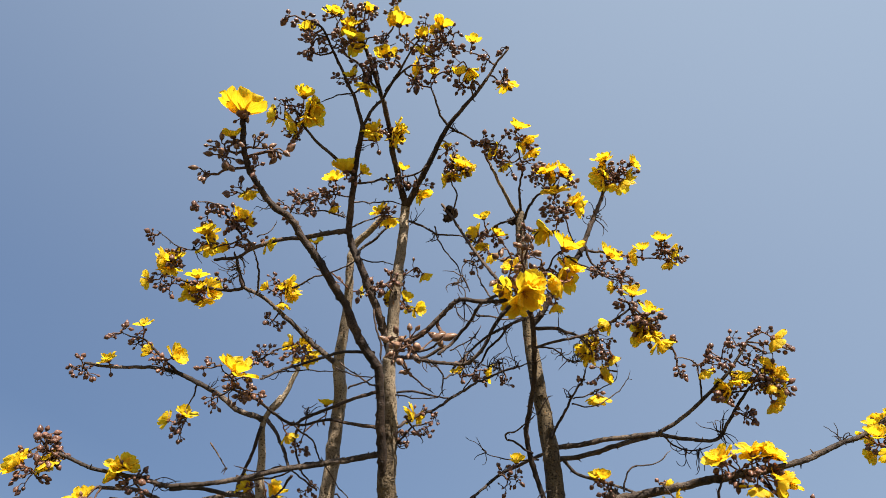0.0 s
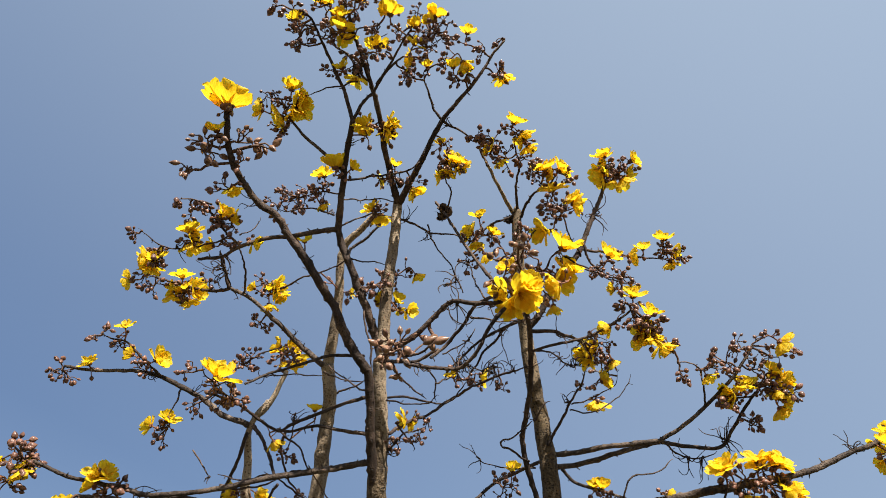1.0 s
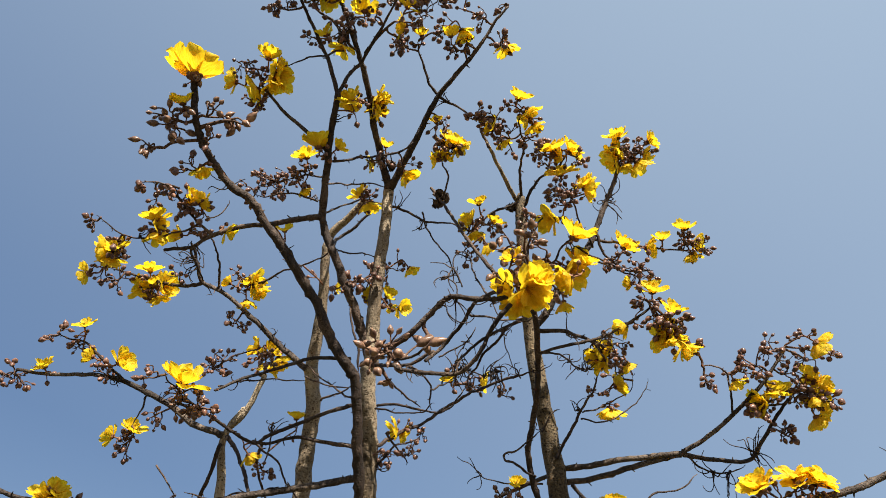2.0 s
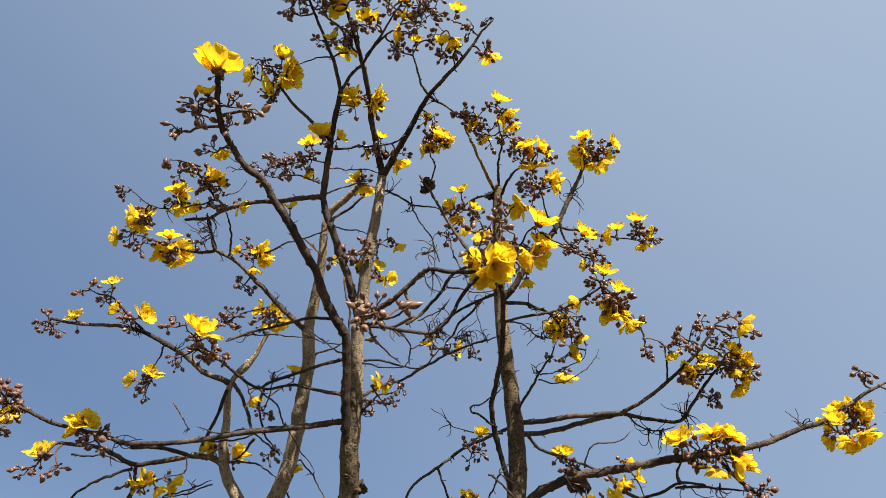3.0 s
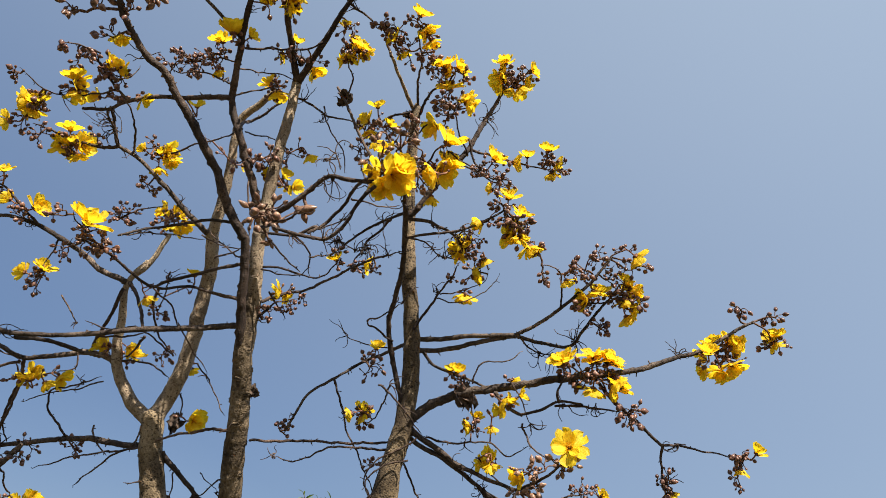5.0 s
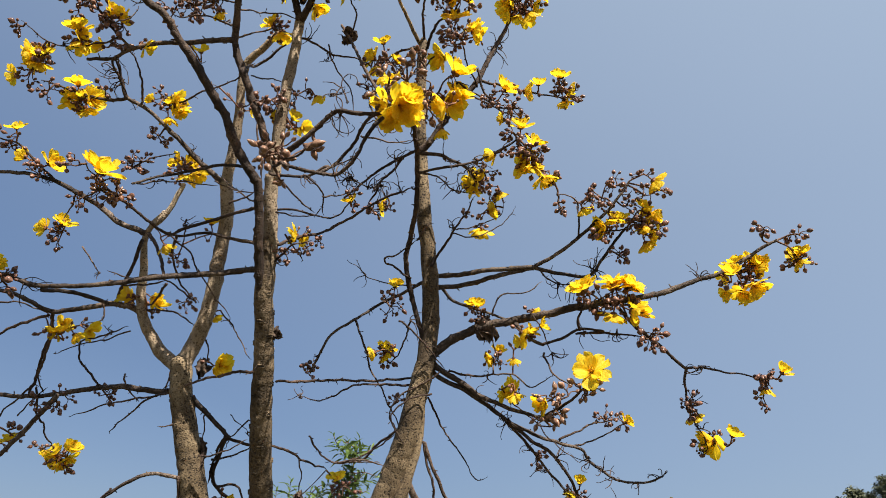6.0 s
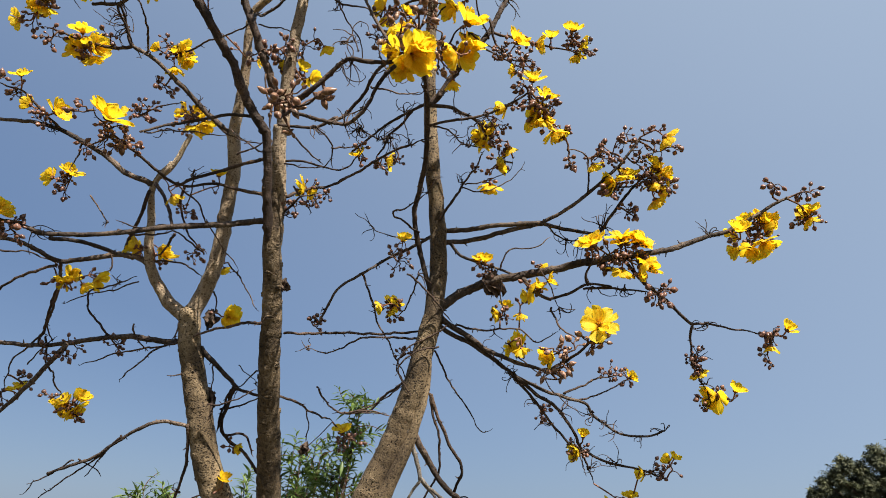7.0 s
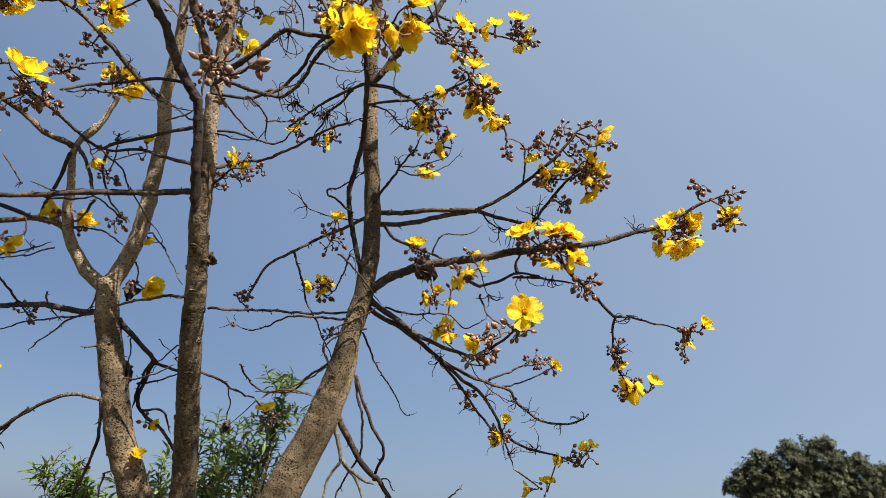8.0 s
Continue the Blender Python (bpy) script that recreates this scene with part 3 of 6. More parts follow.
arm((0.340, 2.079, 2.374), (0.278, 2.196, 2.383), (0.200, 2.260, 2.363), (0.105, 2.244, 2.285), (0.031, 2.249, 2.230), (-0.008, 2.280, 2.166), (-0.037, 2.321, 2.113), 0.0059, 0.0036)
twig((0.106, 2.247, 2.282), (0.140, 2.252, 2.205), (0.176, 2.260, 2.107), (0.219, 2.261, 2.031), (0.264, 2.260, 1.955), (0.298, 2.261, 1.873), 0.0040, 0.0014)
twig((0.328, 2.182, 2.047), (0.180, 2.226, 2.047), (0.105, 2.252, 2.042), (0.010, 2.306, 2.010), (-0.059, 2.315, 2.023), 0.0041, 0.0020)
twig((0.291, 2.022, 2.203), (0.281, 2.166, 2.180), (0.237, 2.325, 2.157), 0.0029, 0.0021)
twig((0.366, 2.178, 2.004), (0.409, 2.227, 1.935), (0.471, 2.276, 1.865), (0.538, 2.331, 1.786), (0.581, 2.326, 1.791), 0.0035, 0.0014)
arm((0.311, 2.260, 1.753), (0.347, 2.296, 1.703), (0.396, 2.332, 1.640), (0.446, 2.368, 1.589), (0.483, 2.404, 1.569), (0.536, 2.440, 1.507), 0.0112, 0.0068)
limb((0.361, 2.220, 1.869), (0.399, 2.260, 1.791), (0.440, 2.300, 1.720), (0.483, 2.340, 1.656), (0.469, 2.380, 1.609), (0.463, 2.420, 1.573), 0.0058, 0.0042)
twig((0.357, 2.220, 1.872), (0.384, 2.260, 1.795), (0.402, 2.300, 1.717), (0.410, 2.340, 1.651), (0.394, 2.380, 1.615), (0.362, 2.420, 1.563), (0.341, 2.460, 1.497), 0.0042, 0.0030)
twig((0.465, 2.420, 1.573), (0.507, 2.413, 1.582), (0.523, 2.407, 1.565), (0.535, 2.400, 1.544), 0.0030, 0.0014)
twig((0.087, 2.290, 1.812), (0.135, 2.277, 1.817), (0.189, 2.263, 1.815), (0.244, 2.250, 1.800), 0.0026, 0.0018)
dead_limb((0.283, 2.240, 1.773), (0.306, 2.260, 1.730), (0.325, 2.280, 1.682), (0.344, 2.300, 1.617), 0.0084, 0.0062)
dead_limb((0.344, 2.300, 1.620), (0.325, 2.320, 1.588), (0.309, 2.340, 1.549), (0.301, 2.360, 1.500), 0.0050, 0.0034)
dead_limb((0.342, 2.300, 1.623), (0.382, 2.327, 1.591), (0.428, 2.353, 1.566), (0.463, 2.380, 1.560), 0.0055, 0.0040)
dead_limb((0.349, 2.310, 1.613), (0.384, 2.333, 1.579), (0.411, 2.357, 1.545), (0.433, 2.380, 1.491), 0.0046, 0.0030)
ridge((0.348, 2.165, 2.023), (0.350, 2.187, 1.936), (0.341, 2.209, 1.861), (0.326, 2.231, 1.798), (0.304, 2.252, 1.729), (0.278, 2.274, 1.661), (0.249, 2.296, 1.598), (0.215, 2.318, 1.521), (0.181, 2.340, 1.444), 0.0060, 0.0290)
twig((0.288, 2.193, 1.912), (0.210, 2.275, 1.867), (0.147, 2.348, 1.824), (0.041, 2.394, 1.825), 0.0046, 0.0024)
twig((0.395, 2.108, 2.069), (0.308, 2.131, 2.015), (0.260, 2.151, 1.973), (0.252, 2.174, 1.933), (0.296, 2.212, 1.863), 0.0029, 0.0018)
twig((0.354, 2.036, 2.406), (0.388, 1.998, 2.467), (0.430, 1.963, 2.527), (0.464, 1.933, 2.577), (0.484, 1.911, 2.614), 0.0051, 0.0020)
twig((0.428, 1.970, 2.514), (0.508, 1.976, 2.546), (0.576, 1.975, 2.583), (0.588, 1.959, 2.626), 0.0026, 0.0010)
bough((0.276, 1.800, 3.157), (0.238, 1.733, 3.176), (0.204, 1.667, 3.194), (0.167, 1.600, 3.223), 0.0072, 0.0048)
twig((0.285, 1.789, 3.159), (0.277, 1.676, 3.194), (0.268, 1.576, 3.221), (0.258, 1.497, 3.241), 0.0050, 0.0021)
twig((0.292, 1.788, 3.136), (0.321, 1.680, 3.138), (0.361, 1.615, 3.123), (0.392, 1.541, 3.112), 0.0056, 0.0026)
limb((0.209, 1.630, 2.705), (0.186, 1.641, 2.740), (0.138, 1.664, 2.833), (0.088, 1.701, 2.956), (0.032, 1.750, 3.112), (-0.004, 1.755, 3.179), 0.0053, 0.0043)
twig((-0.123, 1.725, 3.071), (-0.028, 1.742, 3.039), (0.071, 1.750, 3.020), (0.121, 1.760, 3.002), 0.0040, 0.0021)
twig((0.265, 1.784, 3.141), (0.197, 1.791, 3.106), (0.135, 1.808, 3.054), (0.104, 1.822, 3.021), 0.0042, 0.0022)
twig((0.037, 1.755, 3.130), (0.049, 1.701, 3.163), (0.032, 1.656, 3.189), (0.022, 1.612, 3.216), 0.0035, 0.0017)
twig((0.269, 1.666, 2.757), (0.321, 1.634, 2.789), (0.356, 1.598, 2.828), (0.417, 1.583, 2.839), 0.0037, 0.0019)
twig((0.253, 1.662, 2.787), (0.266, 1.652, 2.858), (0.299, 1.643, 2.933), (0.332, 1.637, 2.989), 0.0037, 0.0020)
twig((0.454, 1.637, 2.916), (0.485, 1.669, 2.837), (0.544, 1.675, 2.797), (0.602, 1.662, 2.787), 0.0044, 0.0019)
twig((0.393, 1.611, 2.827), (0.457, 1.639, 2.804), (0.522, 1.656, 2.794), 0.0030, 0.0019)
twig((0.162, 1.616, 2.650), (0.121, 1.709, 2.798), (0.108, 1.759, 2.903), (0.075, 1.802, 2.948), 0.0029, 0.0017)
twig((-0.203, 1.861, 2.507), (-0.254, 1.891, 2.543), (-0.311, 1.920, 2.591), (-0.361, 1.942, 2.647), 0.0030, 0.0016)
twig((-1.127, 2.232, 2.276), (-1.021, 2.240, 2.277), (-0.941, 2.259, 2.263), (-0.925, 2.279, 2.241), 0.0032, 0.0016)
limb((-0.135, 1.700, 2.544), (-0.077, 1.620, 2.544), (-0.042, 1.590, 2.553), (-0.015, 1.580, 2.577), (0.013, 1.560, 2.600), (0.037, 1.540, 2.614), (0.062, 1.510, 2.602), (0.109, 1.500, 2.589), (0.163, 1.490, 2.585), (0.204, 1.480, 2.591), 0.0084, 0.0050)
limb((0.173, 1.530, 2.631), (0.142, 1.600, 2.664), (0.116, 1.670, 2.688), (0.087, 1.740, 2.670), (0.054, 1.780, 2.648), (0.023, 1.800, 2.616), (-0.015, 1.780, 2.575), 0.0050, 0.0048)
limb((0.178, 1.460, 2.546), (0.157, 1.470, 2.521), (0.134, 1.500, 2.501), (0.119, 1.530, 2.474), (0.089, 1.560, 2.446), (0.058, 1.580, 2.436), (0.013, 1.570, 2.431), (-0.023, 1.550, 2.425), (-0.054, 1.530, 2.421), (-0.086, 1.560, 2.447), (-0.147, 1.700, 2.524), 0.0050, 0.0042)
twig((-0.081, 1.560, 2.452), (-0.050, 1.530, 2.452), (-0.022, 1.500, 2.453), (-0.005, 1.490, 2.460), 0.0034, 0.0026)
limb((0.008, 1.798, 2.613), (-0.064, 1.819, 2.585), (-0.129, 1.821, 2.582), (-0.172, 1.819, 2.585), 0.0049, 0.0043)
limb((0.286, 1.922, 2.795), (0.191, 2.028, 2.804), (0.136, 2.072, 2.785), (0.083, 2.090, 2.739), (0.035, 2.098, 2.691), 0.0054, 0.0035)
twig((0.238, 1.990, 2.804), (0.200, 2.030, 2.778), (0.161, 2.082, 2.748), (0.116, 2.188, 2.722), 0.0049, 0.0029)
twig((0.104, 1.723, 2.683), (0.158, 1.721, 2.678), (0.217, 1.719, 2.671), (0.259, 1.714, 2.672), 0.0030, 0.0015)
limb((0.387, 2.134, 2.085), (0.348, 2.119, 2.153), (0.323, 2.095, 2.220), (0.294, 2.060, 2.302), (0.272, 2.010, 2.377), (0.271, 1.971, 2.428), (0.282, 1.922, 2.478), (0.289, 1.856, 2.538), (0.285, 1.789, 2.587), (0.279, 1.725, 2.632), (0.266, 1.657, 2.683), (0.265, 1.603, 2.716), 0.0084, 0.0071)
limb((0.283, 1.723, 2.635), (0.349, 1.730, 2.639), (0.397, 1.758, 2.639), (0.450, 1.799, 2.635), (0.475, 1.837, 2.635), 0.0060, 0.0038)
limb((0.292, 1.773, 2.595), (0.371, 1.751, 2.611), (0.438, 1.737, 2.618), (0.511, 1.716, 2.644), (0.583, 1.691, 2.688), 0.0042, 0.0030)
twig((0.303, 1.786, 2.603), (0.361, 1.811, 2.606), (0.402, 1.843, 2.593), (0.464, 1.868, 2.595), 0.0030, 0.0015)
arm((0.362, 2.129, 2.115), (0.402, 2.136, 2.082), (0.466, 2.151, 2.051), (0.536, 2.164, 2.010), (0.600, 2.148, 1.982), (0.648, 2.104, 1.953), (0.701, 2.051, 1.923), 0.0101, 0.0046)
limb((0.701, 2.051, 1.923), (0.726, 1.974, 1.924), (0.747, 1.891, 1.933), (0.764, 1.835, 1.944), (0.778, 1.791, 1.963), 0.0049, 0.0030)
arm((0.361, 2.145, 2.095), (0.399, 2.159, 2.065), (0.469, 2.164, 2.034), (0.539, 2.181, 2.000), (0.601, 2.200, 1.964), (0.663, 2.214, 1.933), (0.736, 2.234, 1.908), (0.818, 2.248, 1.890), (0.881, 2.260, 1.875), (0.919, 2.284, 1.844), (0.960, 2.289, 1.814), (1.013, 2.284, 1.783), (1.073, 2.242, 1.776), (1.115, 2.194, 1.789), 0.0078, 0.0031)
limb((0.631, 2.203, 1.948), (0.709, 2.242, 1.898), (0.773, 2.264, 1.870), (0.821, 2.294, 1.832), (0.862, 2.331, 1.784), (0.899, 2.373, 1.730), 0.0065, 0.0041)
limb((0.615, 2.197, 1.955), (0.679, 2.237, 1.903), (0.738, 2.279, 1.851), (0.800, 2.321, 1.796), (0.849, 2.354, 1.754), (0.890, 2.371, 1.733), 0.0047, 0.0035)
limb((0.888, 2.363, 1.743), (0.975, 2.354, 1.705), (1.080, 2.332, 1.685), (1.169, 2.335, 1.656), 0.0047, 0.0028)
twig((0.884, 2.360, 1.746), (0.912, 2.390, 1.708), (0.954, 2.442, 1.642), 0.0040, 0.0018)
twig((0.808, 2.240, 1.900), (0.870, 2.223, 1.931), (0.905, 2.208, 1.955), (0.995, 2.207, 1.967), 0.0040, 0.0018)
twig((0.855, 2.253, 1.884), (0.936, 2.242, 1.907), (1.000, 2.223, 1.940), (1.044, 2.201, 1.974), 0.0029, 0.0014)
twig((0.428, 2.137, 2.081), (0.501, 2.149, 2.079), (0.540, 2.159, 2.075), (0.635, 2.160, 2.092), (0.707, 2.198, 2.060), (0.781, 2.183, 2.095), 0.0036, 0.0019)
twig((0.711, 2.055, 1.918), (0.692, 2.045, 1.898), (0.727, 2.008, 1.884), (0.739, 1.956, 1.898), 0.0028, 0.0012)
twig((0.256, 2.010, 2.195), (0.298, 2.029, 2.170), (0.359, 2.066, 2.123), (0.412, 2.102, 2.077), 0.0035, 0.0018)
twig((0.549, 1.989, 2.221), (0.562, 1.972, 2.259), (0.595, 1.961, 2.288), (0.661, 1.969, 2.301), (0.706, 1.957, 2.336), 0.0029, 0.0015)
twig((0.556, 2.009, 2.195), (0.569, 2.055, 2.137), (0.585, 2.096, 2.085), 0.0023, 0.0014)
arm((0.625, 2.002, 2.205), (0.656, 2.011, 2.170), (0.710, 1.998, 2.137), 0.0066, 0.0048)
limb((0.706, 1.997, 2.138), (0.761, 1.951, 2.148), (0.811, 1.919, 2.165), (0.877, 1.913, 2.160), 0.0046, 0.0034)
twig((0.807, 1.921, 2.162), (0.797, 1.897, 2.193), (0.810, 1.870, 2.228), 0.0044, 0.0027)
arm((0.396, 2.081, 2.347), (0.438, 2.093, 2.308), (0.514, 2.079, 2.277), (0.587, 2.051, 2.240), (0.621, 2.029, 2.219), 0.0053, 0.0034)
twig((0.288, 2.021, 2.352), (0.239, 1.997, 2.375), (0.202, 1.990, 2.380), (0.203, 1.976, 2.397), (0.234, 1.969, 2.402), (0.299, 1.929, 2.444), 0.0037, 0.0019)
twig((0.309, 2.049, 2.340), (0.245, 2.048, 2.340), (0.181, 2.046, 2.344), (0.133, 2.029, 2.365), (0.105, 2.003, 2.399), 0.0025, 0.0010)
twig((0.298, 1.916, 2.436), (0.329, 1.899, 2.475), (0.348, 1.894, 2.489), 0.0030, 0.0015)
limb((-0.424, 2.369, 1.759), (-0.427, 2.456, 1.648), (-0.461, 2.525, 1.560), (-0.505, 2.601, 1.463), 0.0053, 0.0041)
twig((-0.300, 2.377, 1.895), (-0.325, 2.415, 1.846), (-0.345, 2.456, 1.795), (-0.355, 2.487, 1.755), 0.0049, 0.0029)
twig((-0.355, 2.305, 1.816), (-0.272, 2.293, 1.832), (-0.203, 2.268, 1.865), 0.0029, 0.0018)
twig((-0.207, 2.276, 1.927), (-0.264, 2.342, 1.892), (-0.298, 2.370, 1.880), 0.0024, 0.0015)
twig((-0.360, 2.301, 1.944), (-0.359, 2.342, 1.905), (-0.368, 2.374, 1.874), 0.0024, 0.0015)
twig((-0.276, 2.298, 1.948), (-0.215, 2.318, 1.898), 0.0018, 0.0009)
twig((-0.050, 2.406, 1.833), (-0.045, 2.452, 1.787), (-0.045, 2.500, 1.738), 0.0025, 0.0015)
twig((-0.008, 2.255, 1.881), (0.009, 2.272, 1.855), (0.037, 2.288, 1.828), (0.087, 2.295, 1.812), (0.149, 2.276, 1.827), (0.203, 2.248, 1.853), (0.271, 2.208, 1.892), 0.0029, 0.0023)
twig((0.080, 2.307, 1.814), (0.143, 2.304, 1.819), (0.225, 2.306, 1.815), 0.0023, 0.0018)
twig((-0.402, 2.517, 1.546), (-0.412, 2.559, 1.493), (-0.417, 2.598, 1.442), 0.0035, 0.0018)
twig((0.374, 2.124, 2.001), (0.308, 2.122, 1.982), (0.262, 2.136, 1.946), (0.251, 2.149, 1.921), (0.275, 2.169, 1.880), (0.299, 2.181, 1.855), 0.0029, 0.0018)
twig((-0.333, 1.648, 3.023), (-0.428, 1.633, 3.043), (-0.485, 1.642, 3.031), (-0.514, 1.636, 3.038), 0.0032, 0.0016)
twig((-0.313, 1.619, 3.061), (-0.240, 1.636, 3.090), (-0.136, 1.677, 3.108), 0.0026, 0.0017)
twig((-0.285, 1.796, 2.956), (-0.224, 1.787, 2.937), (-0.163, 1.778, 2.918), 0.0027, 0.0016)
twig((-0.151, 1.893, 2.490), (-0.095, 1.873, 2.471), (-0.024, 1.841, 2.451), (0.010, 1.799, 2.464), 0.0025, 0.0014)
twig((-0.345, 1.859, 2.570), (-0.288, 1.864, 2.548), (-0.214, 1.856, 2.538), 0.0025, 0.0015)
twig((-0.307, 1.922, 2.527), (-0.260, 1.888, 2.534), (-0.214, 1.854, 2.541), 0.0031, 0.0019)
twig((-0.721, 1.942, 2.355), (-0.699, 1.973, 2.315), (-0.671, 1.993, 2.290), 0.0024, 0.0015)
twig((-0.413, 2.140, 2.272), (-0.465, 2.106, 2.305), (-0.534, 2.071, 2.335), 0.0031, 0.0020)
twig((-0.635, 2.400, 1.720), (-0.700, 2.446, 1.661), (-0.811, 2.501, 1.591), (-0.924, 2.556, 1.520), 0.0035, 0.0018)
twig((-0.790, 2.462, 1.641), (-0.874, 2.499, 1.593), (-0.929, 2.517, 1.570), (-0.968, 2.545, 1.535), 0.0029, 0.0014)
twig((-0.574, 1.855, 2.539), (-0.463, 1.864, 2.563), (-0.342, 1.886, 2.573), 0.0025, 0.0015)
twig((-0.578, 1.812, 2.570), (-0.533, 1.806, 2.601), (-0.457, 1.810, 2.634), 0.0024, 0.0015)
twig((-0.573, 1.778, 2.431), (-0.607, 1.747, 2.449), (-0.632, 1.714, 2.471), (-0.648, 1.681, 2.494), 0.0029, 0.0014)
twig((0.021, 1.726, 2.558), (0.085, 1.710, 2.594), (0.116, 1.692, 2.626), 0.0023, 0.0014)
twig((-0.119, 1.935, 2.437), (-0.083, 1.975, 2.401), (-0.068, 2.002, 2.376), 0.0030, 0.0015)
twig((-0.429, 1.930, 2.467), (-0.443, 1.990, 2.419), (-0.465, 2.036, 2.381), 0.0025, 0.0015)
twig((-0.655, 2.330, 2.077), (-0.632, 2.327, 2.030), (-0.609, 2.323, 2.006), (-0.584, 2.320, 1.983), 0.0030, 0.0020)
twig((-0.363, 2.262, 2.298), (-0.299, 2.266, 2.218), (-0.262, 2.271, 2.160), (-0.233, 2.270, 2.130), 0.0027, 0.0016)
twig((-0.747, 2.223, 2.288), (-0.752, 2.260, 2.240), (-0.806, 2.273, 2.224), 0.0026, 0.0016)
twig((-0.643, 2.252, 2.202), (-0.769, 2.286, 2.169), (-0.904, 2.324, 2.133), 0.0026, 0.0016)
twig((-1.030, 2.467, 1.951), (-0.980, 2.433, 1.994), (-0.926, 2.399, 2.037), 0.0026, 0.0016)
twig((-0.774, 2.457, 1.646), (-0.730, 2.478, 1.620), (-0.704, 2.496, 1.597), 0.0024, 0.0014)
twig((-0.029, 1.695, 3.024), (0.003, 1.733, 2.954), (0.052, 1.760, 2.899), (0.071, 1.795, 2.836), 0.0027, 0.0016)
twig((0.667, 1.973, 2.242), (0.711, 1.985, 2.173), (0.737, 1.997, 2.113), 0.0023, 0.0014)
twig((0.591, 2.138, 2.031), (0.701, 2.189, 1.956), (0.803, 2.241, 1.880), (0.884, 2.272, 1.835), 0.0023, 0.0014)
twig((0.172, 1.605, 3.208), (0.163, 1.590, 3.232), (0.151, 1.575, 3.262), (0.168, 1.560, 3.298), 0.0052, 0.0030)
twig((0.417, 2.200, 1.469), (0.535, 2.250, 1.437), (0.641, 2.300, 1.472), (0.709, 2.350, 1.528), (0.749, 2.400, 1.559), (0.777, 2.450, 1.581), 0.0055, 0.0016)
twig((0.415, 1.940, 2.481), (0.483, 1.940, 2.477), (0.553, 1.940, 2.512), (0.601, 1.940, 2.556), (0.624, 1.940, 2.604), 0.0024, 0.0012)
limb((-0.619, 2.100, 2.472), (-0.640, 2.135, 2.414), (-0.666, 2.170, 2.355), (-0.690, 2.205, 2.319), (-0.704, 2.240, 2.283), 0.0058, 0.0050)
limb((-0.598, 2.080, 2.489), (-0.549, 2.053, 2.425), (-0.511, 2.027, 2.359), (-0.483, 2.000, 2.301), 0.0060, 0.0045)
twig((-0.469, 2.000, 2.274), (-0.497, 2.040, 2.254), (-0.524, 2.080, 2.245), (-0.557, 2.120, 2.241), 0.0040, 0.0025)
arm((-0.847, 2.030, 2.242), (-0.787, 2.085, 2.263), (-0.729, 2.140, 2.266), (-0.696, 2.195, 2.274), (-0.682, 2.250, 2.287), 0.0062, 0.0066)
twig((-0.635, 1.990, 2.269), (-0.594, 2.000, 2.258), (-0.527, 2.010, 2.266), (-0.479, 2.020, 2.293), 0.0032, 0.0026)
twig((-0.593, 2.220, 2.266), (-0.508, 2.213, 2.264), (-0.464, 2.207, 2.241), (-0.424, 2.200, 2.214), 0.0036, 0.0020)
twig((-0.486, 2.270, 2.078), (-0.493, 2.270, 2.050), (-0.499, 2.270, 2.015), 0.0034, 0.0022)
twig((-0.398, 2.270, 2.191), (-0.379, 2.263, 2.157), (-0.375, 2.257, 2.119), (-0.384, 2.250, 2.084), 0.0028, 0.0016)
twig((-0.454, 2.300, 1.912), (-0.475, 2.295, 1.899), (-0.497, 2.290, 1.900), 0.0026, 0.0014)
twig((-0.974, 2.420, 2.041), (-0.988, 2.513, 1.965), (-0.993, 2.607, 1.930), (-0.995, 2.700, 1.896), 0.0036, 0.0026)
twig((-0.977, 2.400, 2.092), (-0.959, 2.410, 2.051), (-0.945, 2.420, 2.022), 0.0030, 0.0020)
twig((0.062, 1.520, 2.597), (0.053, 1.515, 2.639), (0.027, 1.510, 2.654), (0.007, 1.505, 2.642), (0.013, 1.500, 2.618), 0.0017, 0.0010)
twig((0.076, 1.520, 2.634), (0.060, 1.516, 2.677), (0.059, 1.512, 2.715), (0.075, 1.508, 2.730), (0.094, 1.504, 2.715), (0.102, 1.500, 2.687), 0.0018, 0.0010)
twig((0.031, 1.540, 2.595), (0.046, 1.535, 2.561), (0.082, 1.530, 2.540), (0.100, 1.525, 2.549), (0.095, 1.520, 2.564), 0.0017, 0.0010)
twig((0.208, 1.900, 2.739), (0.219, 1.900, 2.671), (0.235, 1.900, 2.609), 0.0018, 0.0011)
twig((0.084, 1.720, 2.519), (0.116, 1.747, 2.522), (0.142, 1.773, 2.531), (0.172, 1.800, 2.555), 0.0020, 0.0012)
twig((0.000, 1.800, 2.503), (0.029, 1.850, 2.538), (0.058, 1.900, 2.580), (0.067, 1.950, 2.641), 0.0026, 0.0016)
twig((-0.506, 1.360, 2.704), (-0.476, 1.353, 2.710), (-0.459, 1.347, 2.727), (-0.455, 1.340, 2.747), 0.0018, 0.0010)
limb((-0.284, 1.700, 2.895), (-0.291, 1.780, 2.982), (-0.299, 1.860, 3.056), (-0.253, 1.840, 3.077), (-0.220, 1.820, 3.104), (-0.174, 1.800, 3.136), 0.0052, 0.0040)


